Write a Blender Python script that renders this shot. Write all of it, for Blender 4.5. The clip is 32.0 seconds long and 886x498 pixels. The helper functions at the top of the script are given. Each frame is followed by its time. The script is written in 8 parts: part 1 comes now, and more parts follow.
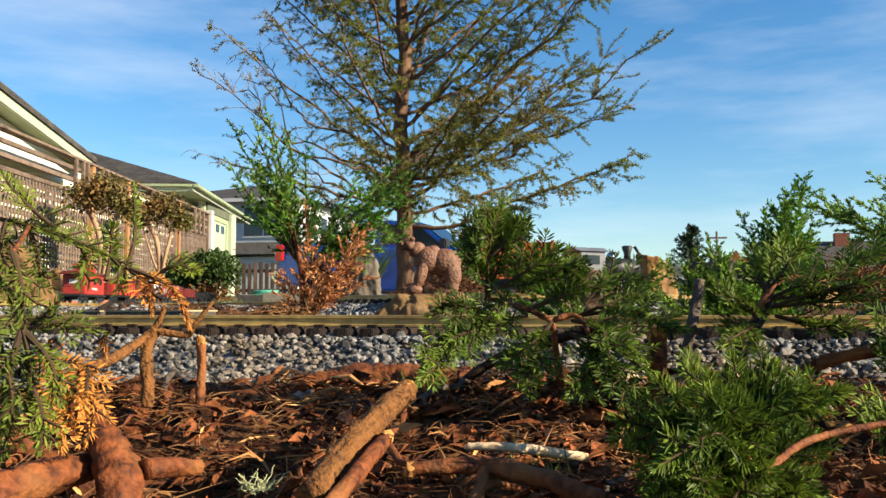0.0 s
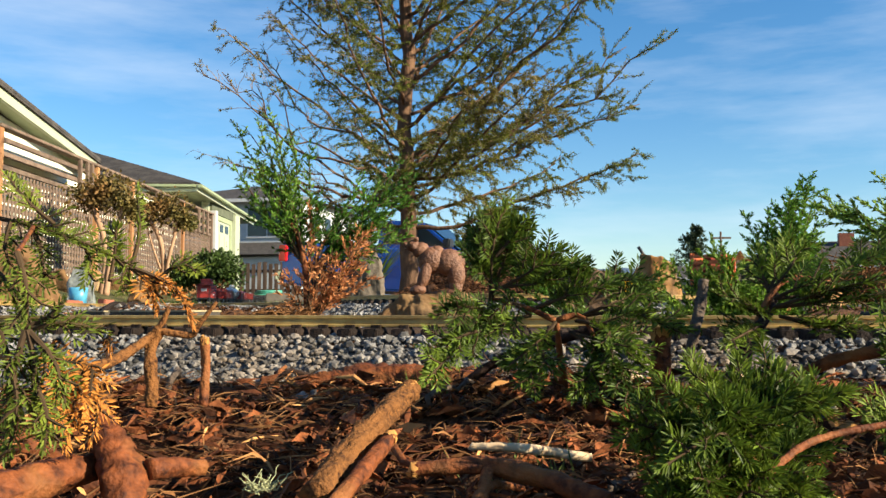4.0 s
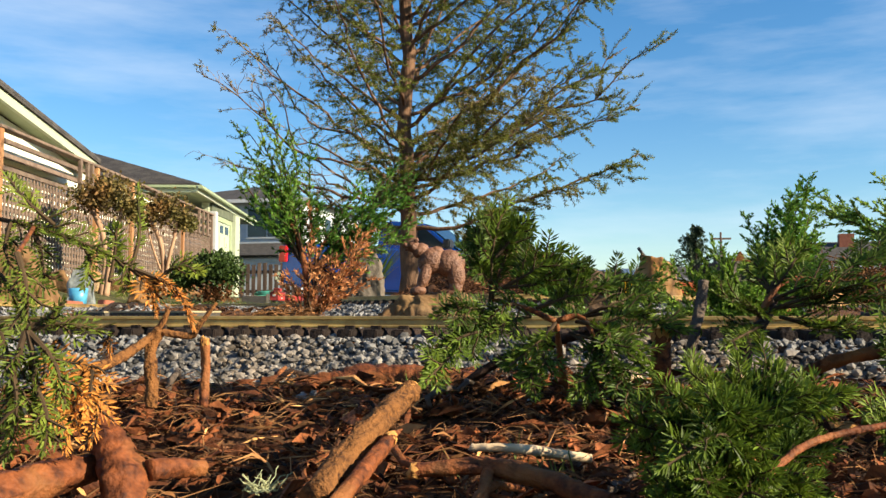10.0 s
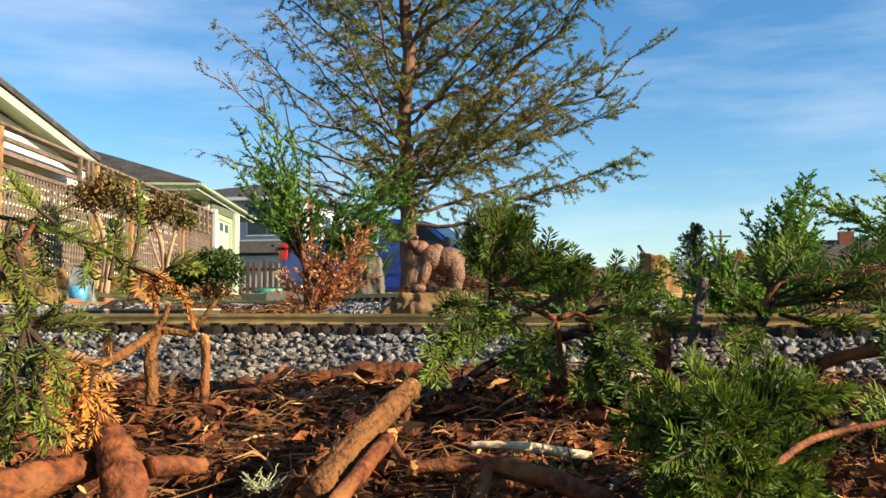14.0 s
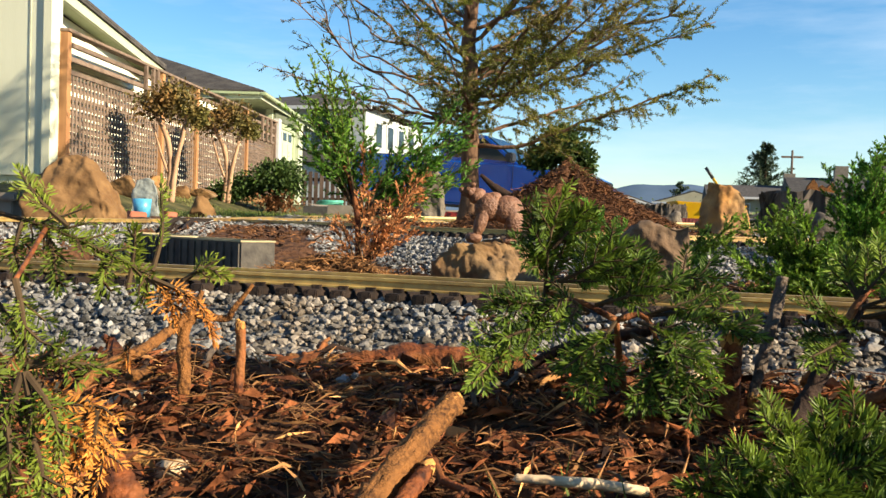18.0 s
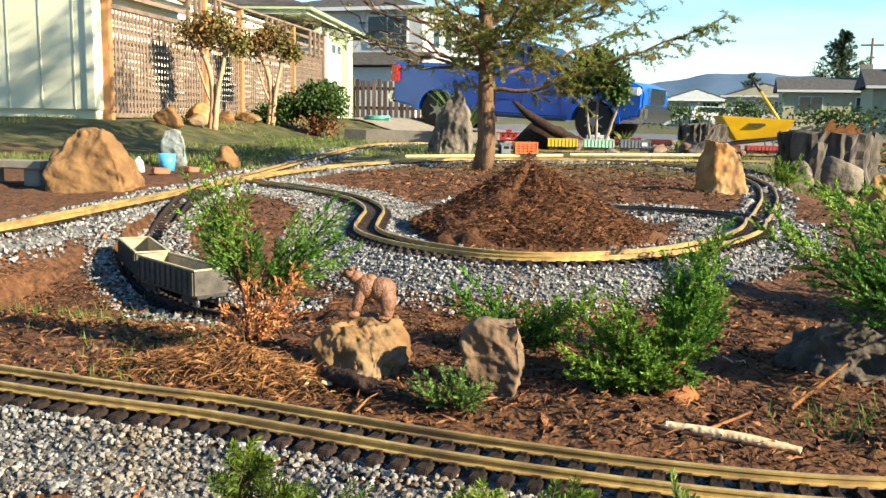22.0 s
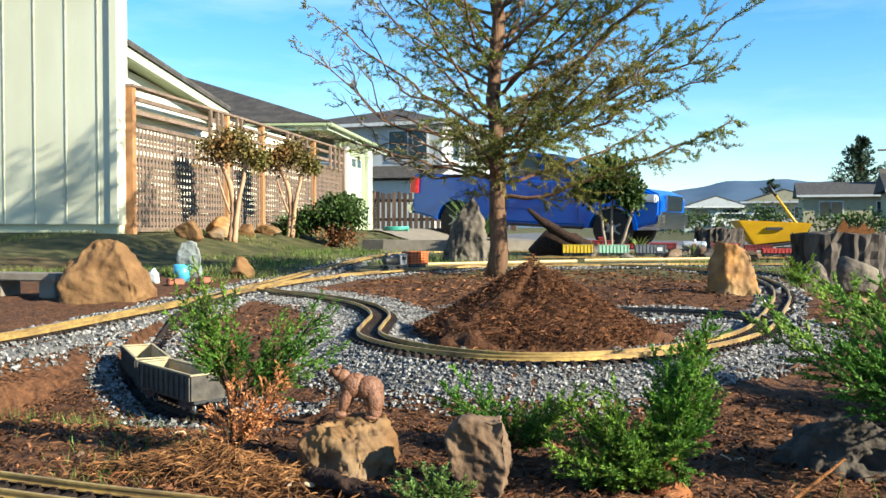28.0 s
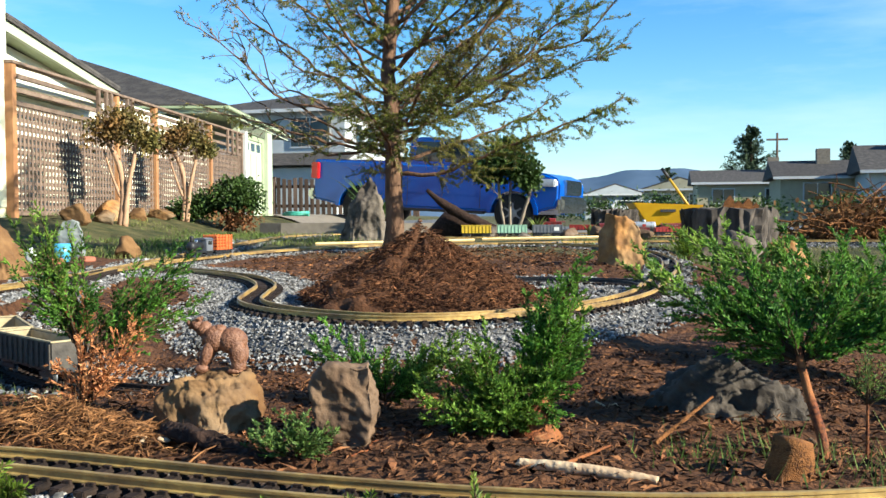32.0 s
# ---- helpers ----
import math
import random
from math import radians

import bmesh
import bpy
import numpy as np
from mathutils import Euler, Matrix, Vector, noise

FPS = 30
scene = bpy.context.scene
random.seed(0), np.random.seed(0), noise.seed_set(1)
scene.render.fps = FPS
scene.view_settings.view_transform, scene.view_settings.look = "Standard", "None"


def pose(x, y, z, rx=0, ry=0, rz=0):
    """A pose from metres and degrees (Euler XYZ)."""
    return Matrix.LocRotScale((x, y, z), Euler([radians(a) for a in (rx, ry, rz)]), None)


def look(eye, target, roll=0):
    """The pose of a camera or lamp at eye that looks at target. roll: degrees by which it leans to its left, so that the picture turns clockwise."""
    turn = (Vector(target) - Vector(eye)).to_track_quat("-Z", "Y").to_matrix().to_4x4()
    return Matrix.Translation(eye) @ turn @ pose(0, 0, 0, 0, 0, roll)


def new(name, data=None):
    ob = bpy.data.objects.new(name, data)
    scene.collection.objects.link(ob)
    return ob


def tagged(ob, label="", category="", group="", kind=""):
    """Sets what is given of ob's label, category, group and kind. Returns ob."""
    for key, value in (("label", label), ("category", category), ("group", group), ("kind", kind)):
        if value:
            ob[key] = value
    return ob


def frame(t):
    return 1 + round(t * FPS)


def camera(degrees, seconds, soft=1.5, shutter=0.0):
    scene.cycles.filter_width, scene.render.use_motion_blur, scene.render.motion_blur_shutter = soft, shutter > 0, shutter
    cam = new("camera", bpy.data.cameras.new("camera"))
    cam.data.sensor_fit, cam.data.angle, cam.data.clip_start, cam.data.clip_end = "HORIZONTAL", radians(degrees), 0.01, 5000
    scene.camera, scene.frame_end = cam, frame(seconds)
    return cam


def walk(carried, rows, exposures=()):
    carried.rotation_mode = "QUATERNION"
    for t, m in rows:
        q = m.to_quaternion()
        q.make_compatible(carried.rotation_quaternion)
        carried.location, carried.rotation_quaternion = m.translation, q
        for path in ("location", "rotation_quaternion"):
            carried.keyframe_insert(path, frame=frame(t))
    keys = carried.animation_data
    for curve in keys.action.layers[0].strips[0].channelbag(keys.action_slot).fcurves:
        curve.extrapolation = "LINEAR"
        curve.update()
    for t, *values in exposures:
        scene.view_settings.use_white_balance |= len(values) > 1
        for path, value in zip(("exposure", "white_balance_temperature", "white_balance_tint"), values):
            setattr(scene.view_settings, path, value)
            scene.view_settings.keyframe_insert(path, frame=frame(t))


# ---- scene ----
cam = camera(51.5, 32.0)
PATH = [
    (0, (0.259, -0.640, -0.0085), (0.0700, 1.3460, 0.1325), 0.0),
    (0.5, (0.259, -0.640, -0.0085), (0.0700, 1.3460, 0.1315), 0.0),
    (1, (0.259, -0.640, -0.0085), (0.0680, 1.3460, 0.1315), 0.0),
    (1.5, (0.259, -0.640, -0.0085), (0.0660, 1.3460, 0.1315), 0.0),
    (2, (0.259, -0.640, -0.0085), (0.0620, 1.3450, 0.1325), 0.0),
    (2.5, (0.259, -0.640, -0.0085), (0.0630, 1.3450, 0.1315), 0.0),
    (3, (0.259, -0.640, -0.0085), (0.0630, 1.3450, 0.1315), 0.0),
    (3.5, (0.259, -0.640, -0.0085), (0.0620, 1.3460, 0.1325), 0.0),
    (5.5, (0.259, -0.640, -0.0085), (0.0620, 1.3450, 0.1335), 0.0),
    (6, (0.259, -0.640, -0.0085), (0.0620, 1.3450, 0.1345), 0.0),
    (6.5, (0.259, -0.640, -0.0085), (0.0620, 1.3450, 0.1335), 0.0),
    (7, (0.259, -0.640, -0.0085), (0.0620, 1.3450, 0.1345), 0.0),
    (7.5, (0.259, -0.640, -0.0085), (0.0620, 1.3460, 0.1195), 0.0),
    (8, (0.259, -0.640, -0.0085), (0.0630, 1.3460, 0.1245), 0.0),
    (8.5, (0.259, -0.640, -0.0085), (0.0620, 1.3450, 0.1325), 0.0),
    (9, (0.259, -0.640, -0.0085), (0.0620, 1.3460, 0.1325), 0.0),
    (9.5, (0.259, -0.640, -0.0085), (0.0620, 1.3450, 0.1315), 0.0),
    (10, (0.259, -0.640, -0.0085), (0.0620, 1.3450, 0.1345), 0.0),
    (10.5, (0.259, -0.640, -0.0085), (0.0620, 1.3450, 0.1315), 0.0),
    (11, (0.259, -0.640, -0.0085), (0.0620, 1.3450, 0.1335), 0.0),
    (11.5, (0.259, -0.640, -0.0085), (0.0620, 1.3450, 0.1305), 0.0),
    (12, (0.259, -0.640, -0.0085), (0.0620, 1.3450, 0.1305), 0.0),
    (12.5, (0.259, -0.640, -0.0085), (0.0620, 1.3450, 0.1305), 0.0),
    (13, (0.259, -0.640, -0.0085), (0.0620, 1.3450, 0.1305), 0.0),
    (13.5, (0.259, -0.640, -0.0085), (0.0620, 1.3460, 0.1295), 0.0),
    (14, (0.259, -0.640, -0.0085), (0.0620, 1.3460, 0.1295), 0.0),
    (14.5, (0.259, -0.640, -0.0085), (0.0620, 1.3460, 0.1295), 0.0),
    (16.5, (0.261, -0.644, -0.0100), (0.0630, 1.3420, 0.1170), 0.0),
    (17, (0.259, -0.641, -0.0110), (-0.0090, 1.3400, 0.0370), 0.1),
    (17.5, (0.259, -0.611, 0.0180), (-0.0440, 1.3650, 0.0750), 1.6),
    (18, (0.259, -0.580, 0.0550), (-0.0670, 1.3920, 0.0000), 1.8),
    (18.5, (0.270, -0.593, 0.0920), (-0.0800, 1.3710, -0.0440), 2.4),
    (19, (0.280, -0.592, 0.1530), (-0.0870, 1.3670, -0.0190), 2.3),
    (19.5, (0.309, -0.587, 0.2280), (-0.0150, 1.3770, 0.0270), 2.1),
    (20, (0.345, -0.580, 0.2890), (0.0430, 1.3890, 0.1010), 2.0),
    (20.5, (0.397, -0.586, 0.3300), (0.1250, 1.3850, 0.1270), 2.5),
    (21, (0.458, -0.589, 0.3620), (0.1550, 1.3730, 0.1200), 1.2),
    (21.5, (0.543, -0.632, 0.3990), (0.1560, 1.3110, 0.1250), 0.6),
    (22, (0.622, -0.691, 0.4100), (0.1640, 1.2350, 0.1240), 1.0),
    (22.5, (0.664, -0.724, 0.3840), (0.2180, 1.1930, 0.0280), -1.1),
    (23, (0.693, -0.719, 0.4030), (0.3240, 1.2190, 0.0740), -0.5),
    (23.5, (0.722, -0.725, 0.4140), (0.4100, 1.2330, 0.1540), -0.2),
    (24, (0.743, -0.710, 0.4110), (0.4560, 1.2550, 0.1730), 0.3),
    (24.5, (0.757, -0.705, 0.4060), (0.5070, 1.2650, 0.1740), 0.6),
    (26.5, (0.687, -0.694, 0.3880), (0.2570, 1.2410, 0.1200), 0.2),
    (27, (0.667, -0.683, 0.3930), (0.1900, 1.2510, 0.2150), -0.9),
    (27.5, (0.674, -0.669, 0.3960), (0.1730, 1.2660, 0.3280), 0.6),
    (28, (0.690, -0.674, 0.3850), (0.1760, 1.2580, 0.3380), 0.0),
    (28.5, (0.705, -0.648, 0.3620), (0.2100, 1.2890, 0.3020), -0.5),
    (29, (0.713, -0.639, 0.3370), (0.2450, 1.3030, 0.2490), -0.6),
    (29.5, (0.702, -0.630, 0.3250), (0.2200, 1.3080, 0.2280), -0.8),
    (30, (0.697, -0.622, 0.3000), (0.2080, 1.3120, 0.1660), -0.6),
    (30.5, (0.703, -0.610, 0.2860), (0.2160, 1.3240, 0.1440), -0.3),
    (31, (0.719, -0.599, 0.2820), (0.2820, 1.3490, 0.1580), 0.6),
    (31.5, (0.733, -0.599, 0.2830), (0.3640, 1.3640, 0.1830), 0.7),
    (32, (0.742, -0.601, 0.3020), (0.4290, 1.3730, 0.2310), -0.3),
]
EXPOSURES = [(0, 1.33, 6550, 9), (17, 1.40, 6700, 9), (19, 1.64, 6800, 8), (21, 1.88, 6600, 6), (23, 2.02, 6400, 4), (24.5, 2.00, 6350, 4), (27, 1.94, 6050, 4), (28, 1.70, 5850, 4), (30, 1.45, 5650, 5), (32, 1.55, 5700, 5)]
walk(cam, [(t, look(eye, target, roll)) for t, eye, target, roll in PATH], EXPOSURES)

# ---- light ----
SUN_DIR = Vector((0.90, -0.27, 0.43)).normalized()
world = bpy.data.worlds.new("sky")
scene.world = world
world.use_nodes = True
wn, wl = world.node_tree.nodes, world.node_tree.links
bg = wn["Background"]
sky = wn.new("ShaderNodeTexSky")
sky.sky_type = "NISHITA"
sky.sun_disc = False
sky.sun_elevation = math.asin(SUN_DIR.z)
sky.sun_rotation = math.atan2(SUN_DIR.x, SUN_DIR.y)
sky.air_density, sky.dust_density, sky.ozone_density = 1.1, 0.05, 4.0
hue = wn.new("ShaderNodeHueSaturation")
hue.inputs["Hue"].default_value = 0.501
hue.inputs["Saturation"].default_value, hue.inputs["Value"].default_value = 1.24, 1.50
# thin streaks of cirrus high up
tc = wn.new("ShaderNodeTexCoord")
mp = wn.new("ShaderNodeMapping")
mp.inputs["Scale"].default_value = (1.6, 1.6, 9.0)
mp.inputs["Rotation"].default_value = (0.12, 0.22, 0.3)
nz = wn.new("ShaderNodeTexNoise")
nz.inputs["Scale"].default_value, nz.inputs["Detail"].default_value, nz.inputs["Roughness"].default_value = 1.7, 7.0, 0.58
rp = wn.new("ShaderNodeValToRGB")
rp.color_ramp.elements[0].position, rp.color_ramp.elements[1].position = 0.45, 0.92
rp.color_ramp.elements[1].color = (0.55, 0.55, 0.55, 1)
mx = wn.new("ShaderNodeMix")
mx.data_type = "RGBA"
mx.inputs[7].default_value = (8.6, 9.4, 10.6, 1)
wl.new(tc.outputs["Generated"], mp.inputs["Vector"])
wl.new(mp.outputs["Vector"], nz.inputs["Vector"])
wl.new(nz.outputs["Fac"], rp.inputs["Fac"])
wl.new(rp.outputs["Color"], mx.inputs[0])
wl.new(sky.outputs["Color"], hue.inputs["Color"])
wl.new(hue.outputs["Color"], mx.inputs[6])
wl.new(mx.outputs[2], bg.inputs["Color"])
bg.inputs["Strength"].default_value = 0.046
sun = new("sun", bpy.data.lights.new("sun", "SUN"))
sun.data.energy, sun.data.angle, sun.data.color = 5.0, radians(0.6), (1.0, 0.87, 0.66)
sun.matrix_world = look(SUN_DIR * 50, (0, 0, 0))

# ---- materials ----
MATS = {}


def mat(name, col, col2=None, rough=0.8, scale=20.0, bump=0.0, bscale=None, metal=0.0, rnd=0.0, island=0.0, spec=0.5,
        stretch=None, dirt=None, dirt_at=0.55, trans=0.0):
    """A surface with grain at two scales, fine relief, and a change of tone from piece to piece."""
    if name in MATS:
        return MATS[name]
    m = bpy.data.materials.new(name)
    m.use_nodes = True
    n, l = m.node_tree.nodes, m.node_tree.links
    b = n["Principled BSDF"]
    b.inputs["Roughness"].default_value, b.inputs["Metallic"].default_value = rough, metal
    b.inputs["Specular IOR Level"].default_value = spec * (0.4 if rough >= 0.7 else 1.0) * (0.5 if trans else 1.0)
    co = n.new("ShaderNodeTexCoord")
    mapping = n.new("ShaderNodeMapping")
    mapping.inputs["Scale"].default_value = stretch or (1, 1, 1)
    l.new(co.outputs["Object"], mapping.inputs["Vector"])
    fine = n.new("ShaderNodeTexNoise")
    fine.inputs["Scale"].default_value, fine.inputs["Detail"].default_value = scale, 5.0
    l.new(mapping.outputs["Vector"], fine.inputs["Vector"])
    ramp = n.new("ShaderNodeValToRGB")
    ramp.color_ramp.elements[0].position, ramp.color_ramp.elements[1].position = 0.32, 0.68
    c2 = col2 or tuple(c * 0.6 for c in col)
    ramp.color_ramp.elements[0].color, ramp.color_ramp.elements[1].color = (*c2, 1), (*col, 1)
    l.new(fine.outputs["Fac"], ramp.inputs["Fac"])
    out = ramp.outputs["Color"]
    if dirt:
        big = n.new("ShaderNodeTexNoise")
        big.inputs["Scale"].default_value, big.inputs["Detail"].default_value = scale * 0.16, 6.0
        l.new(co.outputs["Object"], big.inputs["Vector"])
        r2 = n.new("ShaderNodeValToRGB")
        r2.color_ramp.elements[0].position, r2.color_ramp.elements[1].position = dirt_at - 0.12, dirt_at + 0.12
        l.new(big.outputs["Fac"], r2.inputs["Fac"])
        mm = n.new("ShaderNodeMix")
        mm.data_type = "RGBA"
        mm.inputs[7].default_value = (*dirt, 1)
        l.new(r2.outputs["Color"], mm.inputs[0])
        l.new(out, mm.inputs[6])
        out = mm.outputs[2]
    if rnd or island:
        hsv = n.new("ShaderNodeHueSaturation")
        mr = n.new("ShaderNodeMapRange")
        k = rnd or island
        mr.inputs["To Min"].default_value, mr.inputs["To Max"].default_value = 1 - k, 1 + k
        if rnd:
            src = n.new("ShaderNodeObjectInfo").outputs["Random"]
        else:
            src = n.new("ShaderNodeNewGeometry").outputs["Random Per Island"]
        l.new(src, mr.inputs["Value"])
        l.new(mr.outputs["Result"], hsv.inputs["Value"])
        l.new(out, hsv.inputs["Color"])
        out = hsv.outputs["Color"]
    l.new(out, b.inputs["Base Color"])
    if bump:
        bn = n.new("ShaderNodeTexNoise")
        bn.inputs["Scale"].default_value, bn.inputs["Detail"].default_value = bscale or scale * 2, 6.0
        l.new(mapping.outputs["Vector"], bn.inputs["Vector"])
        bp = n.new("ShaderNodeBump")
        bp.inputs["Strength"].default_value, bp.inputs["Distance"].default_value = min(1.0, bump), 0.01
        l.new(bn.outputs["Fac"], bp.inputs["Height"])
        l.new(bp.outputs["Normal"], b.inputs["Normal"])
    if trans:
        b.inputs["Subsurface Weight"].default_value = 0.0
        tr = n.new("ShaderNodeBsdfTranslucent")
        l.new(out, tr.inputs["Color"])
        ms = n.new("ShaderNodeMixShader")
        ms.inputs[0].default_value = trans
        l.new(b.outputs[0], ms.inputs[1])
        l.new(tr.outputs[0], ms.inputs[2])
        l.new(ms.outputs[0], n["Material Output"].inputs["Surface"])
    MATS[name] = m
    return m


PEBBLE = mat("pebble", (0.186, 0.176, 0.161), (0.0644, 0.0615, 0.0586), 0.75, 60, 0.3, island=0.9, dirt=(0.147, 0.112, 0.0781))
PEBBLE_ONE = mat("pebble_one", (0.186, 0.176, 0.161), (0.0644, 0.0615, 0.0586), 0.75, 90, 0.3, rnd=0.8)
CRUSHED = mat("crushed_gravel", (0.255, 0.243, 0.225), (0.12, 0.115, 0.111), 0.85, 70, 0.3, island=0.65)
RAIL = mat("brass_rail", (0.518, 0.357, 0.119), (0.342, 0.213, 0.0673), 0.45, 60, 0.1, metal=0.45, dirt=(0.207, 0.13, 0.057))
TIE = mat("tie_brown", (0.0333, 0.0207, 0.0148), (0.0148, 0.00962, 0.0074), 0.7, 80, 0.4, rnd=0.4)
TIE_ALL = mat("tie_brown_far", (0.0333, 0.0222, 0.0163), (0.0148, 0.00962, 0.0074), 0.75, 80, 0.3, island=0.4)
BARK_RED = mat("red_bark", (0.22, 0.064, 0.019), (0.032, 0.010, 0.005), 0.7, 150, 0.32, 380, dirt=(0.27, 0.105, 0.032), dirt_at=0.58)
BARK_ROUGH = mat("rough_bark", (0.23, 0.096, 0.027), (0.030, 0.012, 0.006), 0.9, 260, 0.5, 420, dirt=(0.20, 0.082, 0.024))
BARK_DARK = mat("dark_bark", (0.0407, 0.0222, 0.0148), (0.0133, 0.0074, 0.00518), 0.9, 40, 0.8, 70)
BARK_GREY = mat("grey_bark", (0.141, 0.107, 0.0814), (0.0592, 0.0407, 0.0296), 0.9, 50, 0.9, 80)
TRUNK = mat("spruce_trunk", (0.17, 0.0962, 0.0555), (0.074, 0.0407, 0.0244), 0.9, 30, 0.9, 55, stretch=(1, 1, 0.35))
CUT = mat("cut_wood", (0.518, 0.259, 0.072), (0.324, 0.137, 0.036), 0.8, 45, 0.5)
PALE = mat("peeled_wood", (0.62, 0.47, 0.29), (0.44, 0.29, 0.16), 0.7, 40, 0.4, dirt=(0.33, 0.19, 0.10), dirt_at=0.62)
NEEDLE = mat("needle_green", (0.125, 0.175, 0.018), (0.036, 0.066, 0.009), 0.46, 14, island=0.65, spec=0.3, trans=0.30, dirt=(0.14, 0.175, 0.022), dirt_at=0.6)
JUNI = mat("juniper_green", (0.122, 0.252, 0.0277), (0.0407, 0.11, 0.0146), 0.6, 16, island=0.65, trans=0.40, dirt=(0.22, 0.285, 0.0366), dirt_at=0.58)
CEDAR = mat("arborvitae_green", (0.146, 0.22, 0.0448), (0.057, 0.106, 0.0244), 0.55, 16, island=0.5, trans=0.35, dirt=(0.22, 0.244, 0.057))
YEW_LIGHT = mat("yew_light", (0.20, 0.235, 0.028), (0.075, 0.11, 0.016), 0.5, 14, island=0.5, spec=0.3, trans=0.38)
DRY = mat("dry_orange", (0.62, 0.27, 0.055), (0.36, 0.13, 0.03), 0.7, 16, island=0.4, trans=0.25)
DRY_PALE = mat("dry_pink", (0.58, 0.27, 0.11), (0.36, 0.14, 0.055), 0.8, 16, island=0.4, trans=0.25)
SPRUCE = mat("spruce_green", (0.19, 0.21, 0.036), (0.075, 0.09, 0.016), 0.7, 5, island=0.55, trans=0.40, dirt=(0.25, 0.17, 0.05), dirt_at=0.58)
GRASS = mat("grass", (0.118, 0.178, 0.037), (0.0444, 0.0814, 0.0185), 0.7, 9, island=0.5, trans=0.3, dirt=(0.222, 0.222, 0.074))
MULCH = mat("mulch", (0.155, 0.0684, 0.0274), (0.0324, 0.0137, 0.00648), 0.9, 30, 0.4, island=0.95)
# mulch of the foreground, redder and darker than the rest
FRONT_MULCH = mat("front_mulch", (0.155, 0.046, 0.013), (0.020, 0.0065, 0.003), 0.85, 60, 0.4, 120, island=0.95)
BARK_CHIP = mat("bark_chip_red", (0.26, 0.082, 0.026), (0.06, 0.02, 0.009), 0.85, 60, 0.6, 90, island=0.7)
SPLINTER = mat("splinter_orange", (0.62, 0.33, 0.11), (0.40, 0.17, 0.06), 0.8, 50, 0.3, island=0.5)
CLOD = mat("soil_clod", (0.13, 0.055, 0.024), (0.03, 0.012, 0.006), 0.95, 70, 0.9, 110, island=0.7)
DEAD_BRUSH = mat("dead_brush", (0.24, 0.125, 0.05), (0.08, 0.038, 0.016), 0.9, 6, island=0.6, trans=0.2)
PEAT_FIBRE = mat("peat_fibre", (0.155, 0.066, 0.026), (0.04, 0.016, 0.008), 0.9, 30, 0.3, island=0.8)
GRAVEL_BED = mat("gravel_bed", (0.178, 0.169, 0.16), (0.04, 0.0382, 0.0373), 0.9, 95, 1.0, 120, dirt=(0.133, 0.125, 0.115))
FIBRE = mat("dry_fibre", (0.24, 0.115, 0.042), (0.08, 0.034, 0.013), 0.9, 30, 0.2, island=0.75)
PEAT = mat("peat", (0.0703, 0.0289, 0.0118), (0.0185, 0.0074, 0.0037), 0.95, 30, 0.9, 60, dirt=(0.104, 0.0459, 0.02))
ROCK_GREY = mat("grey_rock", (0.135, 0.11, 0.088), (0.034, 0.028, 0.023), 0.85, 16, 0.9, 34, dirt=(0.17, 0.14, 0.105))
ROCK_DARK = mat("dark_rock", (0.085, 0.068, 0.052), (0.022, 0.018, 0.015), 0.85, 20, 1.0, 40, dirt=(0.16, 0.135, 0.10), dirt_at=0.62)
ROCK_SLATE = mat("slate_rock", (0.222, 0.248, 0.237), (0.126, 0.148, 0.148), 0.8, 14, 0.6, 25, dirt=(0.185, 0.17, 0.133))
ROCK_TAN = mat("tan_rock", (0.229, 0.13, 0.0503), (0.111, 0.0555, 0.0222), 0.9, 16, 0.9, 34, dirt=(0.17, 0.126, 0.0814))
ROCK_ORANGE = mat("orange_rock", (0.326, 0.159, 0.0444), (0.126, 0.0518, 0.0178), 0.85, 14, 0.9, 24, dirt=(0.311, 0.222, 0.118))
ROCK_BROWN = mat("brown_rock", (0.152, 0.0925, 0.0518), (0.0777, 0.0444, 0.0252), 0.9, 18, 0.9, 36, dirt=(0.17, 0.126, 0.0888))
ROCK_SAND = mat("sandstone", (0.2, 0.111, 0.0459), (0.111, 0.0555, 0.0222), 0.9, 14, 0.7, 28, dirt=(0.155, 0.0851, 0.0355))
BEAR = mat("bear_brown", (0.20, 0.088, 0.042), (0.105, 0.043, 0.022), 0.6, 60, 0.5, 160)
CREAM = mat("cream_paint", (0.591, 0.591, 0.444), (0.547, 0.547, 0.399), 0.7, 3, 0.12, 60, stretch=(1, 1, 0.2), dirt=(0.475, 0.462, 0.33))
SIDING = mat("white_siding", (0.76, 0.75, 0.60), (0.68, 0.67, 0.53), 0.7, 4, 0.1, 40)
GREEN_TRIM = mat("sage_trim", (0.296, 0.348, 0.2), (0.244, 0.289, 0.163), 0.6, 6, 0.1)
GREEN_LIGHT = mat("pale_green_paint", (0.396, 0.436, 0.304), (0.35, 0.389, 0.271), 0.6, 4, 0.1)
SHINGLE = mat("shingle", (0.0555, 0.0503, 0.0474), (0.0296, 0.0266, 0.0252), 0.9, 30, 0.6, 60, rnd=0.2, dirt=(0.074, 0.0666, 0.0592))
LATTICE = mat("lattice_wood", (0.19, 0.135, 0.10), (0.11, 0.076, 0.056), 0.85, 12, 0.3, rnd=0.15, island=0.25)
POST = mat("redwood_post", (0.385, 0.2, 0.0888), (0.252, 0.118, 0.0518), 0.8, 10, 0.3, stretch=(1, 1, 0.15))
FENCE = mat("fence_wood", (0.126, 0.0888, 0.0666), (0.0666, 0.0444, 0.0333), 0.9, 10, 0.4, rnd=0.35, stretch=(1, 1, 0.15))
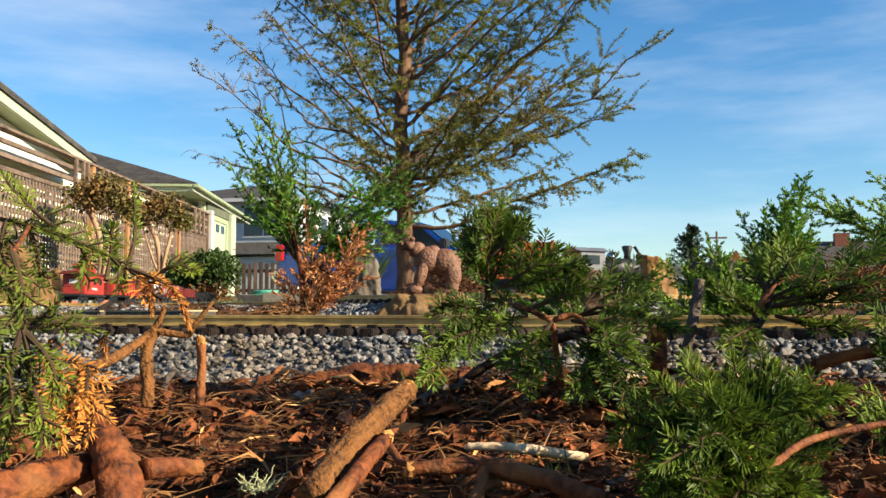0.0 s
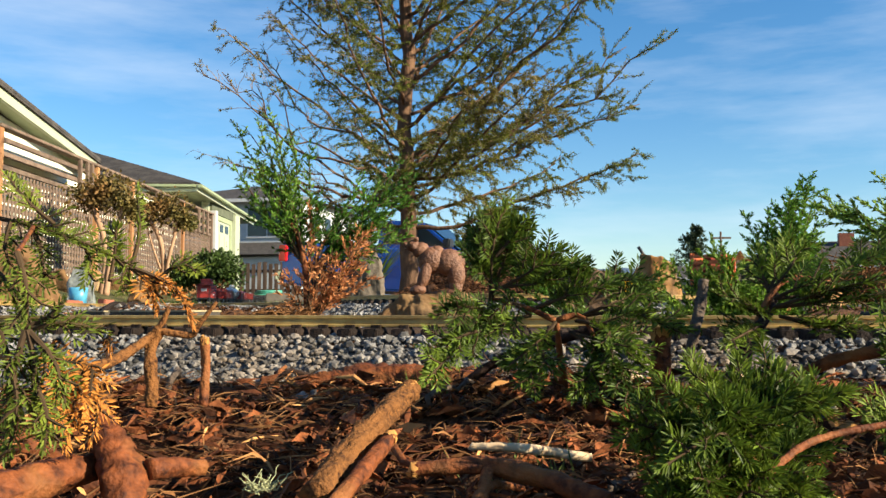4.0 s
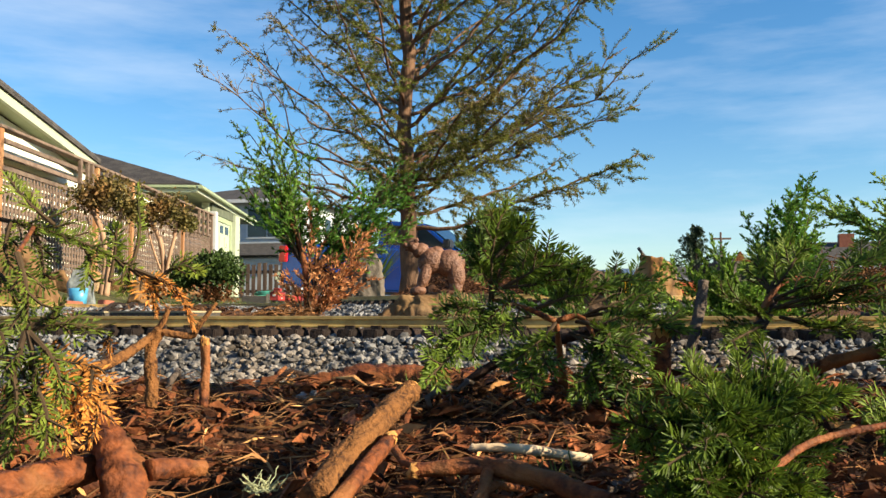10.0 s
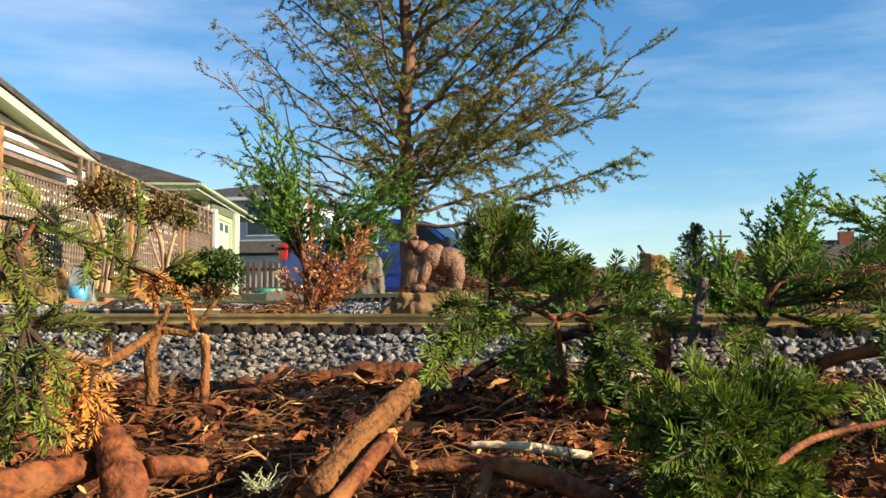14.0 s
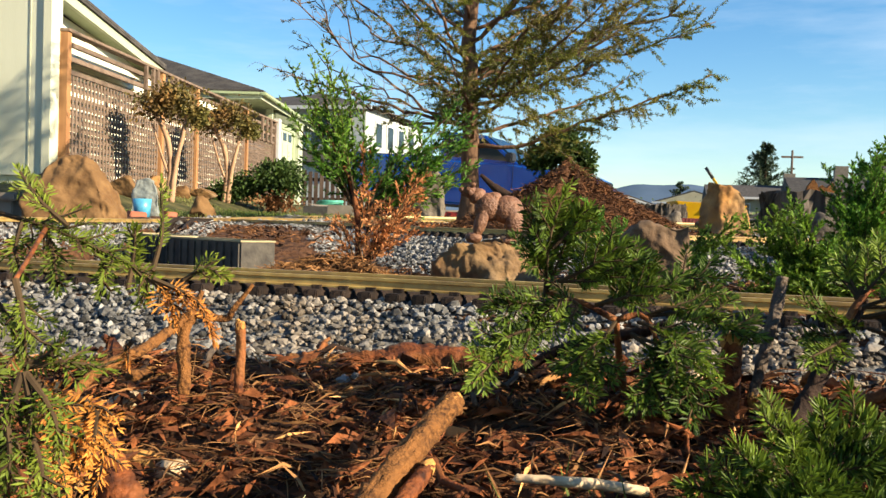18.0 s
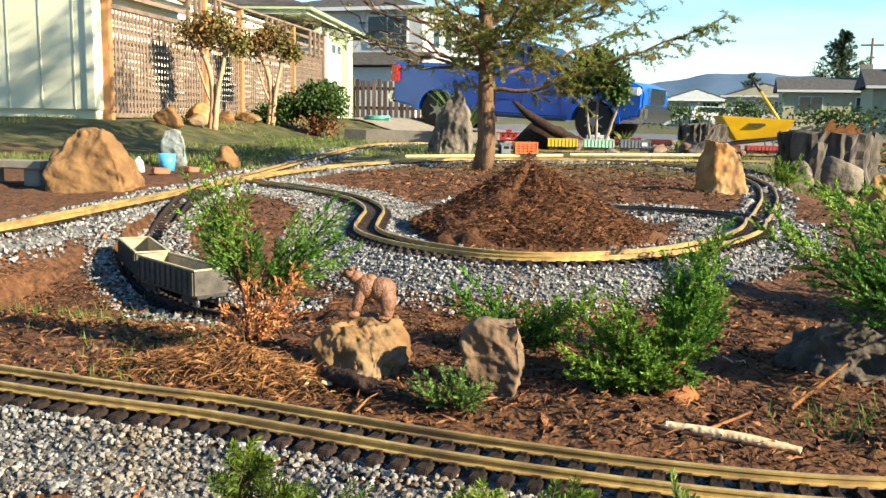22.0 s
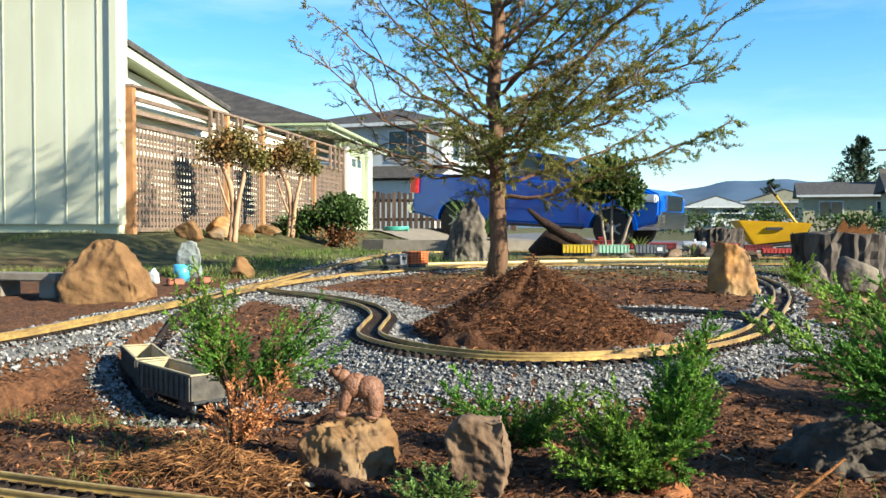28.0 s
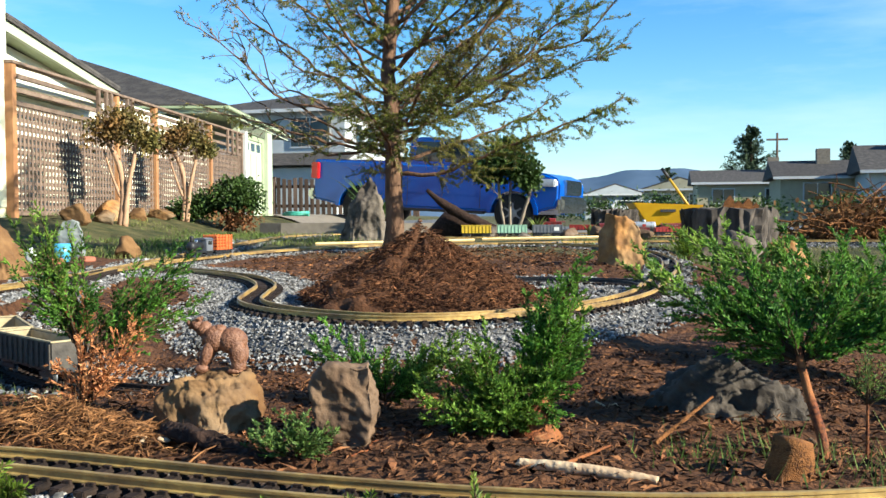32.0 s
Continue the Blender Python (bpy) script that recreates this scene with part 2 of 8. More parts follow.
BLUE = mat("blue_car_paint", (0.00222, 0.0703, 0.37), (0.00222, 0.0629, 0.333), 0.20, 3)
GLASS_DARK = mat("tinted_glass", (0.0148, 0.0222, 0.0259), (0.0111, 0.0148, 0.0185), 0.06, 3)
RUBBER = mat("rubber", (0.0222, 0.0222, 0.0222), (0.0133, 0.0133, 0.0133), 0.8, 30, 0.2)
CHROME = mat("chrome", (0.555, 0.555, 0.562), (0.444, 0.444, 0.459), 0.18, 8, metal=1.0)
STEEL = mat("steel_grey", (0.259, 0.266, 0.274), (0.163, 0.163, 0.17), 0.45, 20, metal=0.7)
RED_LENS = mat("red_lens", (0.444, 0.0148, 0.0148), (0.37, 0.0111, 0.0111), 0.2, 10)
CLEAR_LENS = mat("clear_lens", (0.555, 0.57, 0.577), (0.444, 0.459, 0.474), 0.12, 10)
YELLOW = mat("yellow_poly", (0.636, 0.363, 0.00888), (0.577, 0.311, 0.0074), 0.4, 8, 0.1, dirt=(0.518, 0.281, 0.0148))
BLACK = mat("black_paint_and_rail_shade", (0.0163, 0.0163, 0.0178), (0.00888, 0.00888, 0.00962), 0.5, 30, 0.2)
MAROON = mat("boxcar_maroon", (0.17, 0.0222, 0.0185), (0.118, 0.0148, 0.0133), 0.55, 20, 0.15)
RED_CAR = mat("caboose_red", (0.34, 0.0333, 0.0222), (0.266, 0.0222, 0.0163), 0.5, 20, 0.15)
ORANGE_CAR = mat("stock_car_orange", (0.533, 0.126, 0.0259), (0.429, 0.0888, 0.0185), 0.55, 20, 0.15)
SILVER = mat("tank_silver", (0.459, 0.466, 0.481), (0.355, 0.363, 0.37), 0.35, 20, metal=0.4)
HOPPER = mat("weathered_hopper", (0.0851, 0.074, 0.0607), (0.0407, 0.0355, 0.0311), 0.75, 40, 0.2, dirt=(0.133, 0.111, 0.074))
HOPPER_IN = mat("hopper_inside", (0.385, 0.318, 0.185), (0.281, 0.222, 0.126), 0.8, 30, 0.2)
WHITE = mat("white_paint", (0.528, 0.528, 0.515), (0.475, 0.475, 0.462), 0.5, 20)
GREEN_CAR = mat("mint_car", (0.296, 0.459, 0.333), (0.237, 0.385, 0.274), 0.55, 20)
GREY_CAR = mat("grey_car", (0.118, 0.126, 0.141), (0.0814, 0.0851, 0.0962), 0.55, 20)
YEL_CAR = mat("yellow_car", (0.548, 0.385, 0.0222), (0.459, 0.311, 0.0148), 0.55, 20)
ASPHALT = mat("asphalt", (0.118, 0.118, 0.122), (0.074, 0.074, 0.0777), 0.9, 6, 0.3, 40)
TAN_HOUSE = mat("tan_stucco", (0.396, 0.356, 0.238), (0.343, 0.304, 0.198), 0.8, 2)
GREY_HOUSE = mat("grey_siding", (0.42, 0.44, 0.44), (0.36, 0.38, 0.38), 0.8, 2)
BRICK = mat("chimney_brick", (0.34, 0.126, 0.074), (0.237, 0.0814, 0.0518), 0.9, 6, 0.3)
# blue of the far hills stands in for haze in the air
HILL = mat("haze_tinted_hill", (0.0777, 0.115, 0.178), (0.0629, 0.0962, 0.148), 1.0, 0.01, spec=0.0)
CONCRETE = mat("concrete", (0.222, 0.189, 0.148), (0.148, 0.126, 0.0999), 0.9, 8, 0.4, 30)


# ---- building helpers ----
def data(verts, faces, name="part", smooth=False):
    me = bpy.data.meshes.new(name)
    me.from_pydata([tuple(v) for v in verts], [], [tuple(f) for f in faces])
    if smooth:
        me.polygons.foreach_set("use_smooth", [True] * len(me.polygons))
    me.update()
    return me


def tri_data(v, name="part"):
    """A mesh of loose triangles from an (n, 3, 3) array."""
    v = np.asarray(v, np.float32).reshape(-1, 3)
    n = len(v) // 3
    me = bpy.data.meshes.new(name)
    me.vertices.add(len(v))
    me.vertices.foreach_set("co", v.ravel())
    me.loops.add(3 * n)
    me.loops.foreach_set("vertex_index", np.arange(3 * n, dtype=np.int32))
    me.polygons.add(n)
    me.polygons.foreach_set("loop_start", np.arange(0, 3 * n, 3, dtype=np.int32))
    me.polygons.foreach_set("loop_total", np.full(n, 3, np.int32))
    me.update(calc_edges=True)
    return me


def poly_data(v, f, name="part", smooth=False):
    """A mesh from arrays of vertices and of faces with the same number of corners."""
    v, f = np.asarray(v, np.float32), np.asarray(f, np.int32)
    k, n = f.shape[1], len(f)
    me = bpy.data.meshes.new(name)
    me.vertices.add(len(v))
    me.vertices.foreach_set("co", v.ravel())
    me.loops.add(k * n)
    me.loops.foreach_set("vertex_index", f.ravel())
    me.polygons.add(n)
    me.polygons.foreach_set("loop_start", np.arange(0, k * n, k, dtype=np.int32))
    me.polygons.foreach_set("loop_total", np.full(n, k, np.int32))
    me.polygons.foreach_set("use_smooth", np.full(n, smooth))
    me.update(calc_edges=True)
    return me


def part(name, me, material, parent=None, label="", at=None):
    """Links a mesh (or bmesh) as one object, under a thing or a part."""
    if isinstance(me, bmesh.types.BMesh):
        bm, me = me, bpy.data.meshes.new(name)
        bm.to_mesh(me)
        bm.free()
    if not me.materials:
        me.materials.append(material)
    ob = new(name, me)
    if parent is not None:
        ob.parent = parent
    if at is not None:
        ob.matrix_basis = at
    if label:
        ob["label"] = label
    return ob


def thing(name, label, category, at=None, group="", kind=""):
    e = new(name)
    e.empty_display_size = 0.05
    if at is not None:
        e.matrix_basis = at
    return tagged(e, label, category, group, kind)


def box(bm, x0, y0, z0, x1, y1, z1):
    v = [bm.verts.new(p) for p in ((x0, y0, z0), (x1, y0, z0), (x1, y1, z0), (x0, y1, z0), (x0, y0, z1), (x1, y0, z1), (x1, y1, z1), (x0, y1, z1))]
    for f in ((3, 2, 1, 0), (4, 5, 6, 7), (0, 1, 5, 4), (1, 2, 6, 5), (2, 3, 7, 6), (3, 0, 4, 7)):
        bm.faces.new([v[i] for i in f])
    return v


def boxes(*spans, bevel=0.0):
    bm = bmesh.new()
    for s in spans:
        box(bm, *s)
    if bevel:
        bmesh.ops.bevel(bm, geom=bm.edges[:], offset=bevel, segments=2, affect="EDGES", clamp_overlap=True)
    return bm


def prism(outline, lo, hi, axis="x"):
    """An outline (in the two other axes) drawn out along an axis from lo to hi."""
    bm = bmesh.new()
    put = {"x": lambda w, p: (w, p[0], p[1]), "y": lambda w, p: (p[0], w, p[1]), "z": lambda w, p: (p[0], p[1], w)}[axis]
    a, b = [bm.verts.new(put(lo, p)) for p in outline], [bm.verts.new(put(hi, p)) for p in outline]
    bm.faces.new(a[::-1]), bm.faces.new(b)
    for i in range(len(a)):
        j = (i + 1) % len(a)
        bm.faces.new((a[i], a[j], b[j], b[i]))
    bmesh.ops.recalc_face_normals(bm, faces=bm.faces[:])
    return bm


def lathe(profile, n=20, axis="z"):
    """A turned form: (radius, height) pairs about an axis."""
    bm = bmesh.new()
    rings = []
    for r, h in profile:
        ring = []
        for k in range(n):
            a = 2 * math.pi * k / n
            c, s = r * math.cos(a), r * math.sin(a)
            ring.append(bm.verts.new({"z": (c, s, h), "x": (h, c, s), "y": (c, h, s)}[axis]))
        rings.append(ring)
    for a, b in zip(rings, rings[1:]):
        for k in range(n):
            bm.faces.new((a[k], a[(k + 1) % n], b[(k + 1) % n], b[k]))
    bm.faces.new(rings[0][::-1]), bm.faces.new(rings[-1])
    bmesh.ops.recalc_face_normals(bm, faces=bm.faces[:])
    for f in bm.faces:
        f.smooth = len(f.verts) == 4
    return bm


def smooth_line(pts, step):
    """A curve through the points, resampled at even steps."""
    p = np.array(pts, float)
    if p.shape[1] == 2:
        p = np.c_[p, np.zeros(len(p))]
    e = np.vstack([2 * p[0] - p[1], p, 2 * p[-1] - p[-2]])
    out = []
    for i in range(1, len(e) - 2):
        for u in np.linspace(0, 1, 24, endpoint=False):
            a, b, c, d = e[i - 1 : i + 3]
            out.append(0.5 * (2 * b + (c - a) * u + (2 * a - 5 * b + 4 * c - d) * u * u + (3 * b - a - 3 * c + d) * u**3))
    out.append(p[-1])
    out = np.array(out)
    s = np.r_[0, np.cumsum(np.linalg.norm(np.diff(out, axis=0), axis=1))]
    w = np.linspace(0, s[-1], max(2, int(s[-1] / step) + 1))
    return np.stack([np.interp(w, s, out[:, k]) for k in range(3)], 1), w


def tube(pts, radii, n=8, rough=0.0, seed=0, cap=True):
    """A limb along points, tapered and uneven. Gives vertices and faces."""
    p = np.array(pts, float)
    r = np.interp(np.linspace(0, 1, len(p)), np.linspace(0, 1, len(radii)), radii)
    rng = np.random.RandomState(seed)
    d = np.gradient(p, axis=0)
    d /= np.linalg.norm(d, axis=1, keepdims=True) + 1e-9
    up = np.array([0.31, 0.17, 0.93]) if abs(d[0][2]) < 0.8 else np.array([0.9, 0.3, 0.1])
    u = np.cross(d, up)
    u /= np.linalg.norm(u, axis=1, keepdims=True) + 1e-9
    v = np.cross(d, u)
    a = np.arange(n) * 2 * math.pi / n
    wob = 1 + rough * rng.normal(size=(len(p), n))
    verts = (p[:, None] + r[:, None, None] * wob[..., None] * (np.cos(a)[None, :, None] * u[:, None] + np.sin(a)[None, :, None] * v[:, None])).reshape(-1, 3)
    faces = []
    for i in range(len(p) - 1):
        for k in range(n):
            q = (k + 1) % n
            faces.append((i * n + k, i * n + q, (i + 1) * n + q, (i + 1) * n + k))
    if cap:
        faces += [tuple(range(n))[::-1], tuple(range((len(p) - 1) * n, len(p) * n))]
    return verts, faces


def join(pieces):
    vs, fs, o = [], [], 0
    for v, f in pieces:
        vs.extend(v)
        fs.extend(tuple(i + o for i in q) for q in f)
        o += len(v)
    return vs, fs


def curvy(a, b, bend, n, seed):
    """A line from a to b that wanders."""
    rng = np.random.RandomState(seed)
    a, b = np.array(a, float), np.array(b, float)
    t = np.linspace(0, 1, n)[:, None]
    off = np.cumsum(rng.normal(size=(n, 3)), axis=0)
    off -= off[0] + (off[-1] - off[0]) * t
    return a + (b - a) * t + off * bend


def quad_data(v, name="part"):
    """A mesh of loose four-cornered leaves from an (n, 4, 3) array."""
    v = np.asarray(v, np.float32).reshape(-1, 3)
    return poly_data(v, np.arange(len(v)).reshape(-1, 4), name)


def needles_on(line, count, length, width, rng, spread=1.0, flat=0.35, up=(0, 0, 1), forward=0.6):
    """Thin pointed leaves along a twig, as an array of lozenges."""
    line = np.asarray(line, float)
    n = len(line)
    k = rng.uniform(0, n - 1.001, count)
    i = k.astype(int)
    w = (k - i)[:, None]
    base = line[i] * (1 - w) + line[i + 1] * w
    d = line[i + 1] - line[i]
    d /= np.linalg.norm(d, axis=1, keepdims=True) + 1e-9
    side = np.cross(d, np.broadcast_to(up, d.shape))
    side /= np.linalg.norm(side, axis=1, keepdims=True) + 1e-9
    top = np.cross(side, d)
    a = rng.uniform(0, 2 * math.pi, count)[:, None]
    out = np.cos(a) * side + np.sin(a) * top * flat
    out /= np.linalg.norm(out, axis=1, keepdims=True) + 1e-9
    way = out * spread + d * forward + rng.normal(size=(count, 3)) * 0.15
    way /= np.linalg.norm(way, axis=1, keepdims=True)
    ln = (length * rng.uniform(0.65, 1.15, count))[:, None]
    across = np.cross(way, rng.normal(size=(count, 3)))
    across /= np.linalg.norm(across, axis=1, keepdims=True) + 1e-9
    mid = base + way * ln * 0.45
    return np.stack([base, mid - across * width / 2, base + way * ln, mid + across * width / 2], 1)


def facet_rock(size, seed, cuts=14, sub=3, jag=0.06):
    """A stone: a ball cut by random planes and roughened."""
    rng = np.random.RandomState(seed)
    bm = bmesh.new()
    bmesh.ops.create_icosphere(bm, subdivisions=sub, radius=1.0)
    nrm = rng.normal(size=(cuts, 3))
    nrm /= np.linalg.norm(nrm, axis=1, keepdims=True)
    dist = rng.uniform(0.52, 0.88, cuts)
    for v in bm.verts:
        p = np.array(v.co)
        for a, d in zip(nrm, dist):
            h = p @ a - d
            if h > 0:
                p = p - a * h * 0.97
        q = Vector(p)
        s = Vector((seed * 1.7, seed, 0))
        q *= 1 + jag * (1.1 * noise.noise(q * 1.8 + s) + 0.8 * noise.noise(q * 4.3 + s) + 0.45 * noise.noise(q * 9 + s) + 0.3 * noise.noise(q * 19 + s))
        v.co = Vector((q.x * size[0], q.y * size[1], q.z * size[2]))
    for f in bm.faces:
        f.smooth = True
    return bm


def hewn(name, label, x, y, z, corners, material, seed, rz=0.0, cuts=6, rough=0.05, group=""):
    """A block with a few main corners, broken faces and worn edges."""
    bm = bmesh.new()
    for c in corners:
        bm.verts.new(c)
    bmesh.ops.convex_hull(bm, input=bm.verts[:])
    for v in [v for v in bm.verts if not v.link_faces]:
        bm.verts.remove(v)
    size = max(max(abs(c[k]) for c in corners) for k in range(3))
    for k in range(2):
        bmesh.ops.subdivide_edges(bm, edges=bm.edges[:], cuts=cuts if k == 0 else 2, use_grid_fill=True)
        bmesh.ops.smooth_vert(bm, verts=bm.verts[:], factor=0.5, use_axis_x=True, use_axis_y=True, use_axis_z=True)
    bm.normal_update()
    s = Vector((seed * 1.7, seed, 0))
    for v in bm.verts:
        q = v.co / size
        chip = abs(noise.noise(q * 3.1 + s)) * 1.3
        v.co += v.normal * size * rough * (1.6 * noise.noise(q * 1.6 + s) - chip + 0.55 * noise.noise(q * 7 + s) + 0.45 * noise.noise(q * 15 + s))
    for f in bm.faces:
        f.smooth = True
    ob = part(name, bm, material, None, label, pose(x, y, z, 0, 0, rz))
    return tagged(ob, label, "rock", group)


def stone(name, label, x, y, z, size, seed, material, rz=0.0, tilt=(0, 0), cuts=16, sub=4, jag=0.11, group=""):
    bm = facet_rock(size, seed, cuts, sub, jag)
    ob = part(name, bm, material, None, label, pose(x, y, z, tilt[0], tilt[1], rz))
    return tagged(ob, label, "rock", group)


# ---- the lie of the tracks (centre lines) ----
NEAR = [(-2.4, 0.80), (-1.5, 0.68), (-0.8, 0.59), (-0.23, 0.516), (0.0, 0.497), (0.17, 0.468), (0.34, 0.438), (0.49, 0.418), (0.65, 0.406), (0.80, 0.408), (0.93, 0.428), (1.06, 0.462), (1.3, 0.55), (1.6, 0.75), (1.85, 1.05), (2.05, 1.5)]
LOOP = [(-1.66, 4.1), (-1.45, 3.9), (-1.18, 3.72), (-0.9, 3.46), (-0.69, 3.2), (-0.50, 2.82), (-0.40, 2.45), (-0.33, 2.2), (-0.22, 2.02), (-0.06, 1.87), (0.14, 1.77), (0.33, 1.77), (0.52, 1.88), (0.68, 2.06), (0.82, 2.32), (0.93, 2.66), (0.98, 3.0)]
BACK = [(0.98, 3.0), (0.93, 3.2), (0.8, 3.3), (0.55, 3.34), (0.3, 3.34), (0.0, 3.4), (-0.3, 3.6)]
RISE = [(0.98, 3.0), (1.06, 3.5), (1.15, 4.2), (1.18, 5.0), (1.05, 6.0), (0.6, 6.75), (0.0, 6.98), (-0.5, 6.85)]
MAIN = [(-1.40, 0.9), (-1.46, 1.5), (-1.48, 2.0), (-1.54, 2.5), (-1.60, 3.0), (-1.64, 3.5), (-1.68, 4.1), (-1.66, 4.8), (-1.54, 5.5), (-1.30, 6.1), (-0.95, 6.6), (-0.5, 6.85), (0.0, 6.98), (0.86, 7.34), (1.9, 7.5), (3.2, 7.5)]
OUTER = [(-1.64, 3.5), (-1.75, 4.2), (-1.92, 5.2), (-2.12, 6.4), (-2.34, 7.8), (-2.40, 8.8), (-2.15, 9.6), (-1.5, 10.05), (-0.4, 10.1), (1.0, 10.1), (3.0, 10.2), (6.0, 10.4)]
SIDING_LINE = [(-0.9, 8.35), (0.0, 8.45), (1.0, 8.6), (2.4, 8.8)]
SPUR = [(-0.25, 1.44), (-0.40, 1.47), (-0.56, 1.53), (-0.72, 1.63), (-0.90, 1.80), (-1.08, 2.04), (-1.24, 2.45), (-1.38, 2.85), (-1.56, 3.4), (-1.64, 3.7)]


def step01(a, b, x):
    u = np.clip((x - a) / (b - a), 0, 1)
    return u * u * (3 - 2 * u)


def spur_z(y):
    return -0.105 + 0.15 * step01(1.9, 3.1, y)


def line_z(kind, y):
    return {"near": -0.010 + 0 * y, "loop": 0.045 + 0 * y, "spur": spur_z(y)}.get(kind, 0.035 + 0.012 * np.clip(y - 3, 0, 6))


TRACKS = {}
for kind, pts in (("near", NEAR), ("loop", LOOP), ("back", BACK), ("rise", RISE), ("main", MAIN), ("outer", OUTER), ("siding", SIDING_LINE), ("spur", SPUR)):
    line, _ = smooth_line(pts, 0.02)
    line[:, 2] = line_z(kind, line[:, 1])
    TRACKS[kind] = line


def near_line(x, y, kind):
    """The distance to a track's centre line, and the rail's height there."""
    line = TRACKS[kind][::2]
    d, z = np.full(x.shape, 9.0), np.zeros(x.shape)
    lo, hi = line.min(0) - 1.0, line.max(0) + 1.0
    some = (x > lo[0]) & (x < hi[0]) & (y > lo[1]) & (y < hi[1])
    if some.any():
        px, py = x[some], y[some]
        dd, zz = np.empty(len(px)), np.empty(len(px))
        for i in range(0, len(px), 4000):
            q = np.hypot(px[i : i + 4000, None] - line[:, 0], py[i : i + 4000, None] - line[:, 1])
            k = q.argmin(1)
            dd[i : i + 4000], zz[i : i + 4000] = q[np.arange(len(k)), k], line[k, 2]
        d[some], z[some] = dd, zz
    return d, z


def rough_noise(x, y, scale, seed=0):
    """Smooth uneven ground from a few sums of waves."""
    rng = np.random.RandomState(seed)
    out = np.zeros(np.shape(x))
    for k in range(7):
        a, f, p = rng.uniform(0, 6.28), scale * rng.uniform(0.5, 2.2), rng.uniform(0, 6.28)
        out += np.sin((x * math.cos(a) + y * math.sin(a)) * f + p)
    return out / 7


def ground_z(x, y):
    x, y = np.asarray(x, float), np.asarray(y, float)
    z = -0.150 + 0.062 * step01(-0.10, 0.24, y)
    z = z + 0.026 * step01(0.45, 0.75, y) * step01(1.5, 1.15, y)
    z = z - 0.06 * step01(0.95, 1.45, y) * step01(0.1, -0.5, x) * step01(2.4, 1.6, y)
    z = z + 0.085 * step01(1.25, 2.1, y) + 0.035 * step01(2.4, 4.5, y) + 0.05 * step01(5, 9, y)
    z = z + 0.25 * step01(-3.9, -5.2, x) * step01(5.0, 8.0, y) * step01(60, 30, y)
    z = z - 0.10 * step01(1.25, 1.7, x) * step01(3.4, 4.6, y) * step01(13.0, 10.0, y)
    z = z - 0.20 * step01(9.5, 14.0, y) * step01(-4.6, -1.0, x)
    z = z + 0.022 * rough_noise(x, y, 9, 3) * step01(-0.6, 0.0, y) * step01(30, 12, y) + 0.011 * rough_noise(x, y, 46, 5) * step01(20, 9, y)
    z = z + (0.013 * rough_noise(x, y, 24, 13) + 0.007 * rough_noise(x, y, 70, 17)) * step01(-0.3, -0.1, y) * step01(0.30, 0.22, y)
    z = np.where(y < -0.35, np.minimum(z, -0.14), z)
    for kind, half, fall in (("near", 0.080, 0.55), ("loop", 0.075, 0.42), ("back", 0.08, 0.6), ("spur", 0.075, 0.7), ("main", 0.09, 0.35), ("outer", 0.09, 0.4), ("rise", 0.08, 0.4)):
        d, tz = near_line(x, y, kind)
        top = tz - 0.030
        berm = top - np.clip(d - half, 0, None) * fall
        berm = np.where(d < 0.30, berm, -9)
        z = np.where(d < half, top, np.maximum(z, berm))
    return z


def at_ground(x, y):
    return float(ground_z(np.array([x]), np.array([y]))[0])


def axis_steps(lo, hi, step, far_lo, far_hi, grow=1.22):
    core = list(np.arange(lo, hi, step))
    a, s = [], step
    v = lo
    while v > far_lo:
        s *= grow
        v -= s
        a.append(v)
    b, s = [], step
    v = core[-1]
    while v < far_hi:
        s *= grow
        v += s
        b.append(v)
    return np.array(a[::-1] + core + b)


